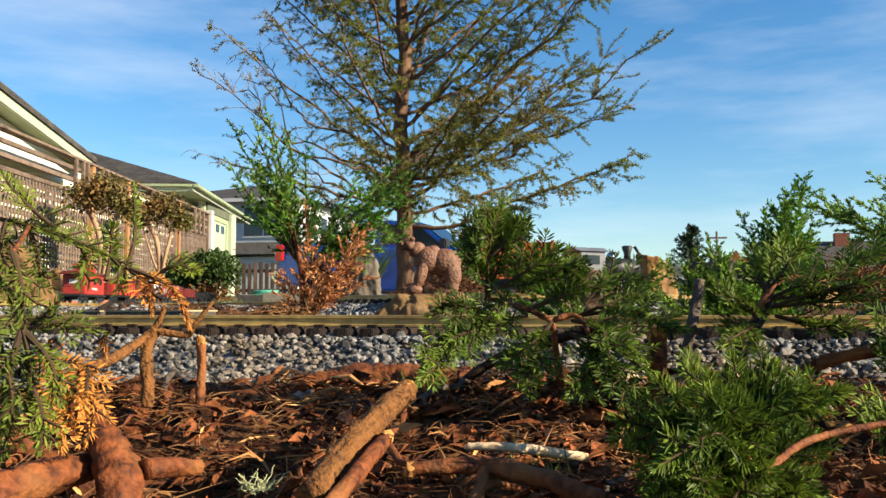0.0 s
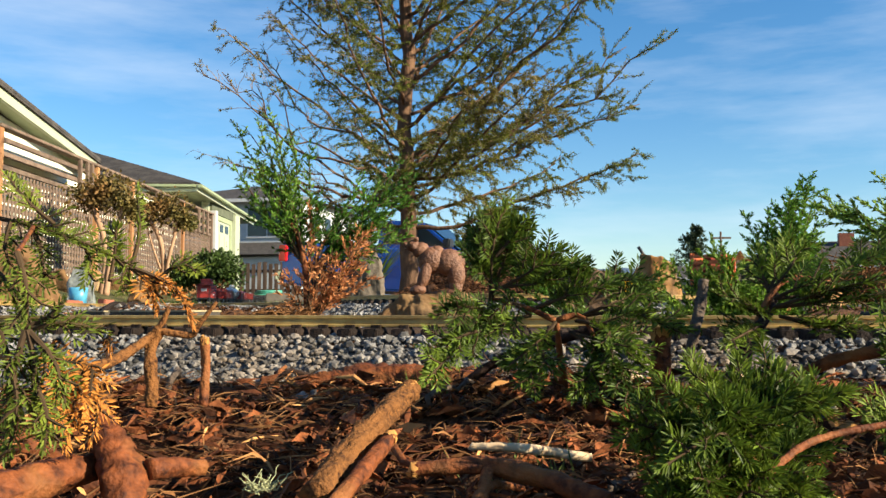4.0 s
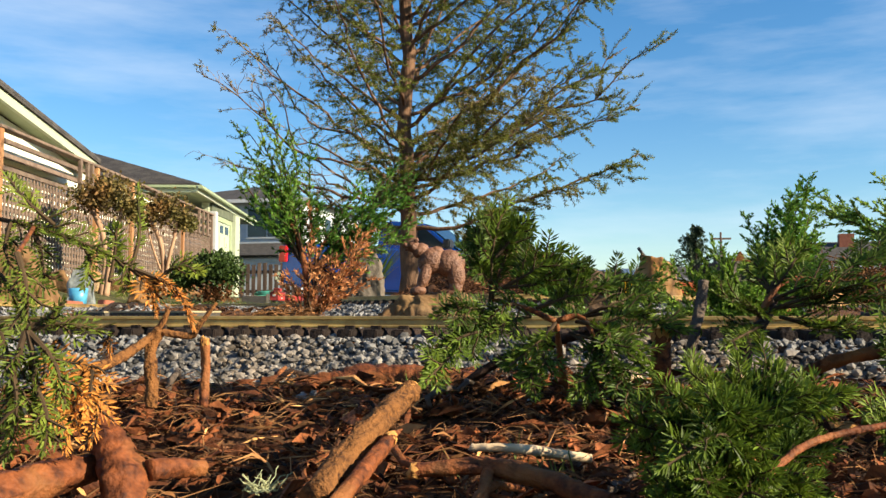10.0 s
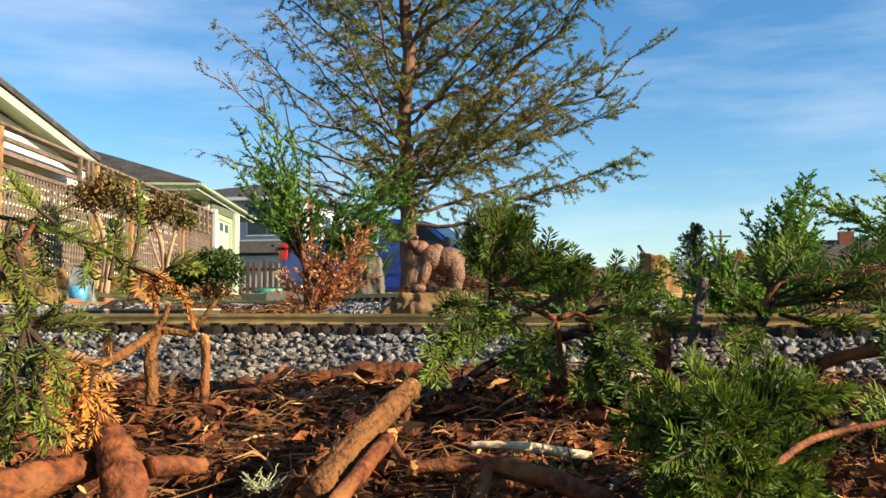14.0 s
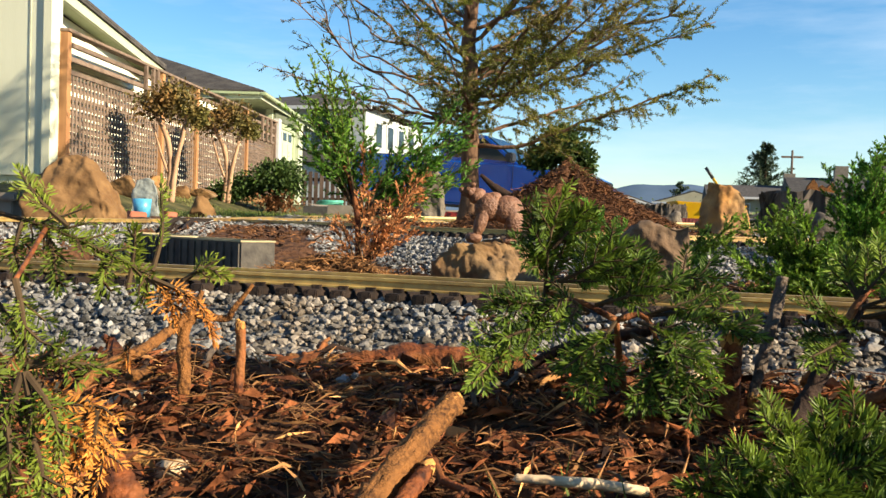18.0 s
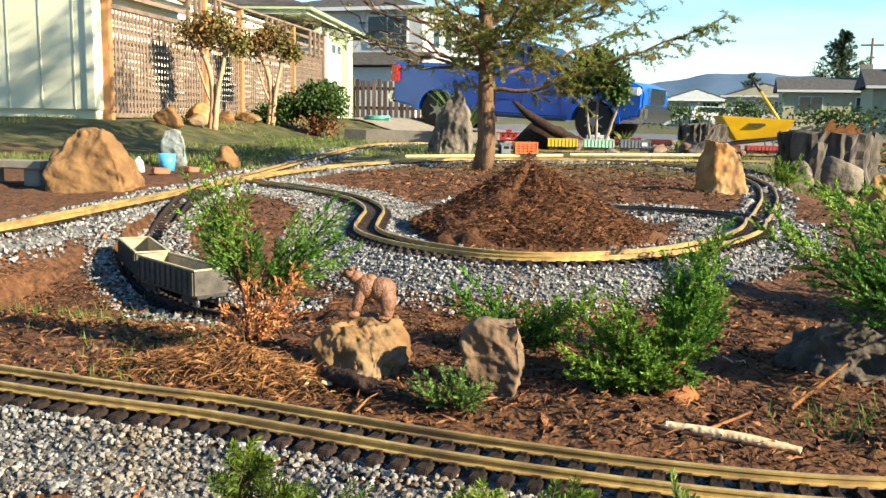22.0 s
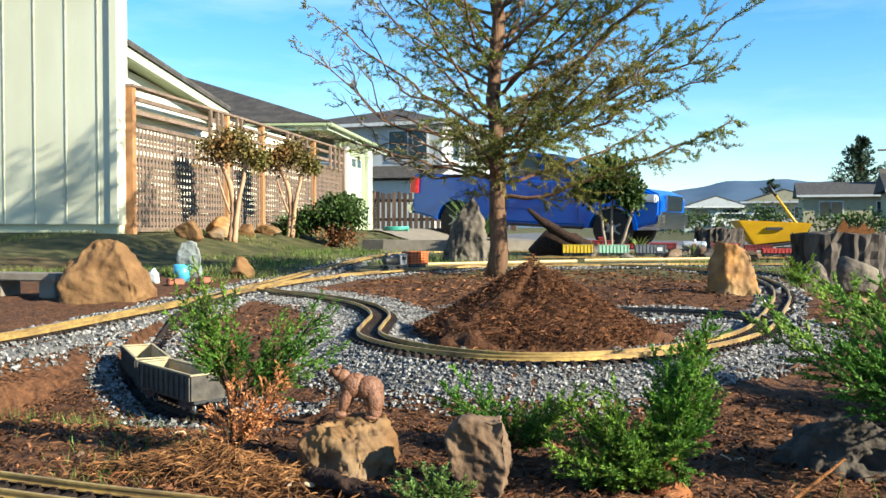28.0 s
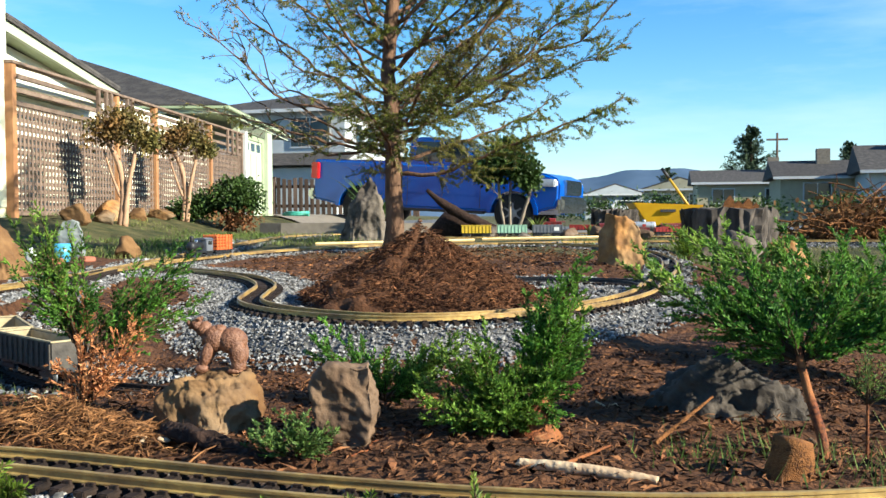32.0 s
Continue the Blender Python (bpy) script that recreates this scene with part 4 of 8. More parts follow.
def make_foreground():
    limb("cut_branch", "short thick branch with flaky bark and an orange broken end", [(0.170, 0.016, -0.062), (0.158, -0.044, -0.078), (0.146, -0.089, -0.094), (0.137, -0.135, -0.110)], (0.0068, 0.0076, 0.0082), BARK_ROUGH, 1, 0.9, rough=0.13)
    limb("thin_branch", "slim reddish branch lying under a cut one", [(0.168, -0.060, -0.086), (0.159, -0.109, -0.100), (0.149, -0.150, -0.115)], (0.0045, 0.0052), BARK_RED, 2, 1.0)
    limb("peeled_stick", "pale peeled stick lying on dark mulch", [(0.218, -0.040, -0.094), (0.244, -0.039, -0.094), (0.273, -0.019, -0.100), (0.296, -0.011, -0.104)], (0.0024, 0.0034, 0.003), PALE, 3, 1.0, cut_mat=PALE)
    limb("curved_branch", "smooth curved red-barked branch", [(0.186, -0.095, -0.100), (0.212, -0.092, -0.098), (0.235, -0.090, -0.098), (0.264, -0.101, -0.103), (0.300, -0.118, -0.113)], (0.0042, 0.0058, 0.0062), BARK_RED, 4, 0.8)
    limb("forked_twig", "short forked red twig", [(0.232, -0.088, -0.098), (0.230, -0.101, -0.106), (0.229, -0.113, -0.115)], (0.004, 0.003), BARK_RED, 5)
    limb("thick_branch", "thick red-barked branch with a split orange end", [(0.020, -0.160, -0.062), (0.032, -0.172, -0.073), (0.044, -0.180, -0.084), (0.053, -0.190, -0.098), (0.060, -0.204, -0.118)], (0.0086, 0.0092, 0.0098), BARK_RED, 6, 1.4, rough=0.15)
    limb("side_branch", "stubby red branch end", [(0.062, -0.180, -0.088), (0.071, -0.165, -0.089), (0.080, -0.150, -0.092)], (0.0055, 0.0045), BARK_RED, 7, 0)
    limb("split_log", "dark log with a pale split face", [(-0.02, -0.262, -0.10), (0.004, -0.234, -0.095), (0.018, -0.206, -0.091), (0.030, -0.176, -0.090)], (0.0105, 0.010, 0.0075), BARK_RED, 8, 0.3)
    limb("stub", "upright snapped red stub", [(-0.019, 0.118, -0.029), (-0.018, 0.118, -0.048), (-0.016, 0.110, -0.085)], (0.0038, 0.0036), BARK_RED, 9, 0.8)
    limb("root", "arched brown root standing out of the soil", [(-0.086, -0.02, -0.075), (-0.077, 0.003, -0.055), (-0.067, 0.053, -0.044), (-0.062, 0.096, -0.030), (-0.053, 0.104, -0.018), (-0.047, 0.106, -0.004)], (0.0028, 0.004, 0.0038, 0.002), BARK_ROUGH, 10, rough=0.12, category="root")
    limb("root", "crooked brown root standing out of the soil", [(-0.053, 0.105, -0.020), (-0.060, 0.103, -0.038), (-0.055, 0.095, -0.060), (-0.052, 0.090, -0.085)], (0.0042, 0.005, 0.0044), BARK_ROUGH, 11, rough=0.12, category="root")
    limb("root", "thin looped brown root", [(-0.052, 0.106, -0.023), (-0.030, 0.114, -0.026), (-0.022, 0.112, -0.018), (-0.008, 0.116, 0.002)], (0.003, 0.0026, 0.0014), BARK_ROUGH, 12, category="root")
    limb("broken_twig", "upright grey twig with a stripped orange foot", [(0.381, 0.144, -0.071), (0.388, 0.157, -0.048), (0.395, 0.166, -0.025), (0.402, 0.175, -0.002), (0.407, 0.182, 0.021)], (0.0036, 0.004, 0.0042, 0.0046, 0.004), BARK_GREY, 13, 4.0, rough=0.1)
    limb("dark_log", "half-buried dark red log", [(0.02, 0.245, -0.082), (0.074, 0.247, -0.078), (0.127, 0.252, -0.076), (0.194, 0.238, -0.078), (0.253, 0.200, -0.088), (0.323, 0.139, -0.106)], (0.011, 0.016, 0.017, 0.018, 0.017, 0.014), BARK_RED, 14, 0.3, rough=0.1)
    limb("dark_branch", "dark upright stem of a cut shrub", [(0.392, 0.060, -0.095), (0.396, 0.071, -0.077), (0.419, 0.099, -0.041), (0.441, 0.126, -0.015), (0.458, 0.146, 0.010)], (0.006, 0.0058, 0.005, 0.003), BARK_DARK, 15)
    limb("long_branch", "long dark branch lying over gravel", [(0.430, 0.118, -0.072), (0.464, 0.118, -0.059), (0.490, 0.111, -0.046), (0.525, 0.100, -0.036), (0.60, 0.075, -0.02)], (0.0035, 0.0052, 0.0056), BARK_RED, 16, rough=0.1)
    limb("long_branch", "thin red-brown branch leaning over roots", [(0.360, -0.165, -0.108), (0.372, -0.148, -0.098), (0.395, -0.126, -0.084), (0.423, -0.101, -0.077), (0.48, -0.085, -0.068)], (0.0016, 0.0021, 0.0020, 0.0018), BARK_RED, 17)
    limb("leaning_branch", "dark branch leaning through green needles", [(0.20, 0.186, -0.068), (0.224, 0.186, -0.051), (0.254, 0.187, -0.038), (0.280, 0.167, -0.030), (0.32, 0.150, -0.018)], (0.004, 0.005, 0.004), BARK_DARK, 18)
    # fallen roots and sticks scattered about
    rng = np.random.RandomState(5)
    for k in range(46):
        x, y = rng.uniform(-0.28, 0.72), rng.uniform(-0.22, 0.26)
        a, ln = rng.uniform(0, math.pi), rng.uniform(0.03, 0.13)
        z = at_ground(x, y) + rng.uniform(0.003, 0.016)
        p, q = (x, y, z), (x + ln * math.cos(a), y + ln * math.sin(a), at_ground(x + ln * math.cos(a), y + ln * math.sin(a)) + rng.uniform(0.004, 0.02))
        line = curvy(p, q, 0.006, 8, 100 + k)
        r = rng.uniform(0.0011, 0.0042)
        v, f = tube(line, (r, r * 1.1, r * 0.6), 7, 0.1, k)
        tagged(part("stick", data(v, f, "stick", True), (BARK_RED, BARK_DARK, PALE, BARK_GREY)[rng.choice(4, p=(0.42, 0.3, 0.14, 0.14))]), "small fallen stick on brown mulch", "stick", "fallen sticks")
    # broken bark plates
    for k in range(80):
        x, y = rng.uniform(-0.3, 0.8), rng.uniform(-0.18, 0.29) if k < 40 else rng.uniform(0.08, 0.28)
        bm = facet_rock((rng.uniform(0.008, 0.026), rng.uniform(0.006, 0.015), rng.uniform(0.004, 0.010)), 300 + k, 10, 2, 0.12)
        tagged(part("bark_chip", bm, (BARK_RED, PALE, BARK_ROUGH, CUT)[rng.choice(4, p=(0.5, 0.15, 0.25, 0.1))], None, "", pose(x, y, at_ground(x, y) + 0.004, rng.uniform(-25, 25), rng.uniform(-25, 25), rng.uniform(0, 360))), "loose chip of reddish bark", "bark chip", "bark chips")
    for x, y, lab, sz in ((-0.03, 0.235, "flat chip of pale split wood", 0.018), (0.115, 0.30, "pale splinter of wood on gravel", 0.02), (0.385, 0.15, "orange chunk of broken wood", 0.011), (0.47, 0.23, "orange chunk of broken wood", 0.010)):
        bm = facet_rock((sz, sz * 0.5, sz * 0.4), int(x * 1000) + 900, 10, 2, 0.1)
        tagged(part("wood_chip", bm, PALE if "pale" in lab else CUT, None, "", pose(x, y, at_ground(x, y) + sz * 0.3, 10, 14, -35)), lab, "wood chip")
    # tuft of pale lichen
    st = []
    for k in range(40):
        a = rng.uniform(0, 6.28)
        b = np.array((0.098, -0.103, -0.112)) + (rng.normal() * 0.006, rng.normal() * 0.006, 0)
        e = b + np.array((math.cos(a), math.sin(a), rng.uniform(0.2, 1.0))) * rng.uniform(0.005, 0.013)
        st.append(tube(curvy(b, e, 0.0014, 5, k), (0.00042, 0.00026), 4, 0, k, cap=False))
    v, f = join(st)
    tagged(part("lichen_tuft", data(v, f, "lichen_tuft"), mat("lichen_pale", (0.42, 0.42, 0.22), (0.28, 0.29, 0.15), 0.9, 40)), "tuft of pale green lichen on mulch", "lichen", kind="stuff")
    limb("stub", "round sawn stub with a bright orange cut face", [(0.362, 0.127, -0.020), (0.363, 0.128, -0.05), (0.365, 0.13, -0.10)], (0.0075, 0.0078, 0.008), BARK_RED, 47, 0.25)


def frond(pts, shoots, reach, needle, width, rng, ranks=2, droop=0.0):
    """A flat spray: an axis with shoots to both sides, each set with needles in ranks like a comb."""
    axis, _ = smooth_line(pts, 0.003)
    n = len(axis)
    face = np.array((0.25, -0.55, 0.75)) + rng.normal(size=3) * (0.35 if ranks == 2 else 0.8)
    lines = [axis[int(n * 0.25):]]
    whole = axis[-1] - axis[0]
    whole /= np.linalg.norm(whole)
    face -= whole * (face @ whole)
    face /= np.linalg.norm(face)
    side = np.cross(whole, face)
    for k in range(shoots):
        u = 0.22 + 0.70 * (k + rng.uniform(0.2, 0.8)) / shoots
        b = axis[int(u * (n - 1))]
        way = side * (1 if k % 2 else -1) * rng.uniform(0.65, 1.0) + whole * rng.uniform(0.6, 1.0) + face * rng.normal() * 0.25 + np.array((0, 0, -droop))
        way /= np.linalg.norm(way)
        ln = reach * (1.1 - 0.55 * u) * rng.uniform(0.75, 1.2)
        c = curvy(b, b + way * ln, 0.0007, 6, rng.randint(1e6))
        c[:, 2] += ln * 0.10 * np.linspace(0, 1, 6) ** 2
        lines.append(smooth_line(c, 0.0025)[0])
    leaf, stems = [], [tube(axis[::3] if n > 8 else axis, (0.0017, 0.0008), 6, 0.05, 1)]
    for j, line in enumerate(lines):
        s = np.r_[0, np.cumsum(np.linalg.norm(np.diff(line, axis=0), axis=1))]
        m = max(4, int(s[-1] / 0.0018))
        at = np.linspace(0.02 * s[-1], s[-1], m)
        base = np.stack([np.interp(at, s, line[:, q]) for q in range(3)], 1)
        d = np.gradient(base, axis=0)
        d /= np.linalg.norm(d, axis=1, keepdims=True) + 1e-9
        f = face + rng.normal(size=3) * 0.28
        sd = np.cross(d, f)
        sd /= np.linalg.norm(sd, axis=1, keepdims=True) + 1e-9
        up = np.cross(sd, d)
        for turn in [0.12, math.pi - 0.12] + ([math.pi / 2, -math.pi / 2] if ranks > 2 else [0.75] if j == 0 else []):
            a = turn + rng.normal(size=m) * 0.22
            open_ = np.interp(at / s[-1], (0, 0.75, 1), (1.0, 0.9, 0.35))[:, None]
            way = (np.cos(a)[:, None] * sd + np.sin(a)[:, None] * up) * open_ + d * (1.25 - 0.7 * open_) + rng.normal(size=(m, 3)) * 0.10
            way /= np.linalg.norm(way, axis=1, keepdims=True)
            ln = (needle * rng.uniform(0.75, 1.12, m) * np.interp(at / s[-1], (0, 0.12, 0.85, 1), (0.6, 1, 1, 0.7)))[:, None]
            flat = np.cross(way, up + rng.normal(size=(m, 3)) * 0.35)
            flat /= np.linalg.norm(flat, axis=1, keepdims=True) + 1e-9
            mid = base + way * ln * 0.55 + up * ln * 0.03
            leaf.append(np.stack([base, mid - flat * width / 2, base + way * ln, mid + flat * width / 2], 1))
        if j:
            stems.append(tube(line[::2] if len(line) > 4 else c, (0.0009, 0.0005), 4, 0, j, cap=False))
    return np.concatenate(leaf), stems


def yew(label, fronds, stems, seed, needle, width, leaf=NEEDLE, dry=(), ranks=2, droop=0.0, copies=2):
    """A yew branch: woody stems, combed green sprays and, where it has any, withered ones."""
    rng = np.random.RandomState(seed)
    e = thing("yew_branch", label, "yew")
    wood = []
    for group, material, name, lab in ((fronds, leaf, "foliage", ""), (dry, DRY, "withered_foliage", "withered orange needles")):
        if len(group):
            got = [frond(pts, n, reach, needle, width, rng, ranks, droop) for pts, n, reach in group]
            for c in range(1, copies):
                # lesser sprays beside the main ones
                for pts, n, reach in group:
                    p = np.array(pts)
                    ln = np.linalg.norm(p[-1] - p[0])
                    p[1:] += rng.normal(size=p[1:].shape) * 0.13 * ln + (p[0] - p[1:]) * rng.uniform(0.05, 0.35)
                    got.append(frond(p, n, reach, needle, width, rng, ranks, droop))
            part(name, quad_data(np.concatenate([g[0] for g in got])), material, e, lab)
            wood += [t for g in got for t in g[1]]
    v, f = join(wood)
    tagged(part("twigwork", data(v, f, "twigwork"), TWIG_DARK, e), kind="stuff")
    for pts, radii in stems:
        v, f = tube(smooth_line(pts, 0.008)[0], radii, 9, 0.08, seed)
        part("stem", data(v, f, "stem", True), BARK_RED, e)
    return e


def make_front_bushes():
    upper = (
        (((-0.091, -0.095, 0.055), (-0.050, -0.100, 0.046), (-0.017, -0.106, 0.036), (0.005, -0.103, 0.026)), 12, 0.026),
        (((-0.037, -0.099, 0.047), (-0.053, -0.102, 0.061), (-0.072, -0.095, 0.079)), 4, 0.014),
        (((-0.050, -0.100, 0.044), (-0.040, -0.108, 0.028), (-0.038, -0.107, 0.010)), 3, 0.012),
        (((0.005, -0.103, 0.026), (0.012, -0.102, 0.018), (0.013, -0.101, 0.009)), 4, 0.014),
        (((-0.003, -0.093, 0.012), (-0.004, -0.085, 0.030), (-0.003, -0.086, 0.047)), 3, 0.008),
        (((-0.003, -0.064, 0.021), (-0.002, -0.055, 0.043), (-0.007, -0.048, 0.077)), 2, 0.007),
        (((0.016, -0.061, 0.016), (0.029, -0.061, 0.024), (0.043, -0.059, 0.019)), 5, 0.014),
        (((-0.014, -0.106, 0.035), (-0.010, -0.105, 0.022), (-0.014, -0.104, 0.010)), 3, 0.012),
        (((-0.064, -0.102, 0.048), (-0.062, -0.111, 0.032), (-0.058, -0.109, 0.018)), 3, 0.012),
    )
    upper_dry = (
        (((0.014, -0.102, 0.020), (0.025, -0.100, 0.010), (0.029, -0.099, -0.004)), 6, 0.014),
        (((0.017, -0.102, 0.019), (0.038, -0.099, 0.010), (0.047, -0.097, -0.002), (0.051, -0.096, -0.015)), 9, 0.014),
        (((-0.001, -0.091, -0.018), (-0.004, -0.091, -0.023), (-0.003, -0.090, -0.032)), 4, 0.010),
    )
    lower = (
        (((-0.004, -0.195, 0.023), (0.006, -0.203, 0.005), (0.006, -0.201, -0.015)), 5, 0.020),
        (((0.006, -0.201, -0.015), (0.018, -0.200, -0.009), (0.024, -0.200, -0.002)), 3, 0.012),
        (((0.006, -0.201, -0.016), (0.026, -0.199, -0.013), (0.041, -0.187, -0.018)), 7, 0.014),
        (((0.012, -0.210, -0.017), (0.030, -0.218, -0.031), (0.035, -0.216, -0.051)), 8, 0.013),
        (((0.011, -0.211, -0.017), (0.012, -0.220, -0.031), (0.008, -0.219, -0.051)), 8, 0.016),
        (((0.012, -0.211, -0.017), (0.021, -0.218, -0.036), (0.020, -0.217, -0.059)), 8, 0.015),
        (((0.009, -0.220, -0.031), (0.018, -0.228, -0.051), (0.013, -0.226, -0.075)), 8, 0.016),
        (((-0.016, -0.204, -0.009), (-0.000, -0.212, -0.020), (0.004, -0.210, -0.037)), 6, 0.016),
        (((-0.019, -0.196, 0.017), (-0.010, -0.194, 0.008), (-0.002, -0.192, -0.009)), 6, 0.014),
        (((0.020, -0.218, -0.042), (0.031, -0.226, -0.054), (0.030, -0.225, -0.072)), 5, 0.014),
    )
    lower_dry = (
        (((0.009, -0.200, -0.020), (0.019, -0.199, -0.032), (0.023, -0.197, -0.046)), 6, 0.016),
        (((0.018, -0.189, -0.032), (0.033, -0.187, -0.035), (0.035, -0.195, -0.059)), 8, 0.014),
        (((0.024, -0.188, -0.037), (0.030, -0.196, -0.049), (0.027, -0.195, -0.066)), 7, 0.014),
        (((0.030, -0.187, -0.039), (0.036, -0.185, -0.055), (0.037, -0.194, -0.073)), 6, 0.013),
        (((0.012, -0.199, -0.043), (0.027, -0.206, -0.059), (0.030, -0.204, -0.075)), 6, 0.013),
    )
    middle = (
        (((0.222, 0.132, -0.000), (0.225, 0.118, 0.046), (0.235, 0.117, 0.083)), 8, 0.026),
        (((0.228, 0.119, 0.039), (0.240, 0.119, 0.053), (0.252, 0.120, 0.067)), 4, 0.018),
        (((0.220, 0.129, 0.033), (0.214, 0.127, 0.056), (0.213, 0.125, 0.079)), 4, 0.016),
        (((0.233, 0.122, 0.014), (0.257, 0.113, 0.027), (0.281, 0.114, 0.047)), 6, 0.024),
        (((0.252, 0.124, 0.009), (0.277, 0.125, 0.023), (0.301, 0.127, 0.036)), 6, 0.022),
        (((0.261, 0.125, -0.003), (0.289, 0.117, 0.009), (0.326, 0.120, 0.017)), 7, 0.022),
        (((0.223, 0.130, 0.023), (0.211, 0.118, 0.035), (0.197, 0.115, 0.048)), 5, 0.018),
        (((0.228, 0.133, -0.010), (0.206, 0.110, -0.003), (0.179, 0.098, -0.010)), 6, 0.024),
        (((0.228, 0.123, -0.019), (0.197, 0.101, -0.028), (0.174, 0.090, -0.052)), 7, 0.024),
    )
    middle_low = (
        (((0.277, 0.128, -0.014), (0.265, 0.108, -0.028), (0.238, 0.096, -0.050)), 6, 0.024),
        (((0.288, 0.120, -0.023), (0.309, 0.093, -0.041), (0.287, 0.073, -0.072)), 7, 0.026),
        (((0.293, 0.119, -0.014), (0.323, 0.103, -0.021), (0.348, 0.087, -0.044)), 7, 0.026),
        (((0.298, 0.130, -0.010), (0.334, 0.123, -0.007), (0.384, 0.119, -0.021)), 8, 0.026),
        (((0.310, 0.103, -0.036), (0.325, 0.075, -0.053), (0.331, 0.067, -0.079)), 6, 0.024),
        (((0.304, 0.140, -0.000), (0.333, 0.152, 0.009), (0.366, 0.155, 0.006)), 6, 0.022),
        (((0.256, 0.136, -0.010), (0.238, 0.124, -0.014), (0.210, 0.113, -0.033)), 6, 0.022),
        (((0.265, 0.108, -0.037), (0.256, 0.088, -0.054), (0.260, 0.080, -0.071)), 5, 0.020),
    )
    near = (
        (((0.370, -0.089, -0.087), (0.343, -0.113, -0.077), (0.304, -0.138, -0.064)), 7, 0.024),
        (((0.366, -0.100, -0.086), (0.341, -0.133, -0.087), (0.317, -0.154, -0.099)), 7, 0.022),
        (((0.376, -0.079, -0.082), (0.366, -0.081, -0.062), (0.354, -0.074, -0.041)), 6, 0.024),
        (((0.379, -0.079, -0.082), (0.388, -0.070, -0.057), (0.406, -0.059, -0.039)), 7, 0.024),
        (((0.382, -0.078, -0.086), (0.412, -0.067, -0.063), (0.447, -0.043, -0.058)), 8, 0.026),
        (((0.371, -0.099, -0.086), (0.350, -0.132, -0.078), (0.330, -0.156, -0.063)), 6, 0.022),
        (((0.367, -0.120, -0.086), (0.369, -0.141, -0.068), (0.375, -0.151, -0.057)), 6, 0.022),
        (((0.367, -0.120, -0.089), (0.350, -0.162, -0.091), (0.334, -0.184, -0.087)), 6, 0.020),
        (((0.370, -0.119, -0.089), (0.369, -0.149, -0.093), (0.357, -0.170, -0.100)), 6, 0.020),
    )
    near_low = (
        (((0.383, -0.088, -0.091), (0.406, -0.086, -0.087), (0.428, -0.064, -0.080)), 7, 0.022),
        (((0.379, -0.118, -0.092), (0.392, -0.127, -0.099), (0.404, -0.135, -0.106)), 6, 0.022),
        (((0.361, -0.121, -0.080), (0.352, -0.153, -0.061), (0.356, -0.164, -0.049)), 5, 0.020),
        (((0.354, -0.141, -0.089), (0.331, -0.173, -0.098), (0.324, -0.183, -0.106)), 6, 0.018),
    )
    right = (
        (((0.440, 0.124, -0.010), (0.420, 0.101, 0.001), (0.397, 0.088, 0.008)), 6, 0.022),
        (((0.449, 0.133, 0.009), (0.466, 0.134, 0.027), (0.480, 0.143, 0.050)), 6, 0.022),
        (((0.451, 0.124, 0.004), (0.480, 0.116, 0.017), (0.512, 0.118, 0.025)), 7, 0.024),
        (((0.451, 0.124, -0.003), (0.486, 0.107, 0.001), (0.535, 0.102, 0.008)), 9, 0.024),
        (((0.453, 0.115, -0.010), (0.479, 0.088, -0.016), (0.506, 0.070, -0.020)), 7, 0.022),
        (((0.440, 0.114, -0.016), (0.422, 0.092, -0.023), (0.402, 0.081, -0.032)), 5, 0.020),
        (((0.503, 0.148, 0.018), (0.535, 0.160, 0.038), (0.567, 0.172, 0.048)), 6, 0.022),
        (((0.452, 0.133, 0.009), (0.445, 0.142, 0.028), (0.445, 0.150, 0.047)), 4, 0.016),
    )
    beyond = (
        (((0.515, 0.014, -0.063), (0.507, 0.012, -0.040), (0.506, 0.019, -0.009)), 7, 0.026),
        (((0.514, -0.006, -0.068), (0.543, -0.005, -0.046), (0.576, 0.017, -0.025)), 8, 0.028),
        (((0.502, -0.027, -0.066), (0.483, -0.049, -0.078), (0.462, -0.071, -0.079)), 6, 0.024),
        (((0.497, -0.048, -0.071), (0.508, -0.066, -0.076), (0.518, -0.087, -0.060)), 7, 0.026),
    )
    # unseen sprays right of the view, added to throw shade on the foreground
    beyond = (
        (((0.515, 0.014, -0.063), (0.507, 0.012, -0.040), (0.506, 0.019, -0.009)), 7, 0.026),
        (((0.539, 0.057, -0.066), (0.569, 0.077, -0.026), (0.582, 0.095, 0.025)), 8, 0.028),
        (((0.514, -0.006, -0.068), (0.543, -0.005, -0.046), (0.576, 0.017, -0.025)), 8, 0.028),
        (((0.502, -0.027, -0.066), (0.483, -0.049, -0.078), (0.462, -0.071, -0.079)), 6, 0.024),
        (((0.534, 0.037, -0.072), (0.618, 0.120, 0.008), (0.657, 0.160, 0.065)), 8, 0.028),
        (((0.497, -0.048, -0.071), (0.508, -0.066, -0.076), (0.518, -0.087, -0.060)), 7, 0.026),
    )
    yew("green yew branch with spaced flat sprays and withered ends", upper, [(((-0.144, -0.066, -0.135), (-0.122, -0.082, -0.024), (-0.091, -0.095, 0.055)), (0.0042, 0.0022))], 21, 0.0078, 0.0015, YEW_LIGHT, upper_dry, droop=0.25, copies=1)
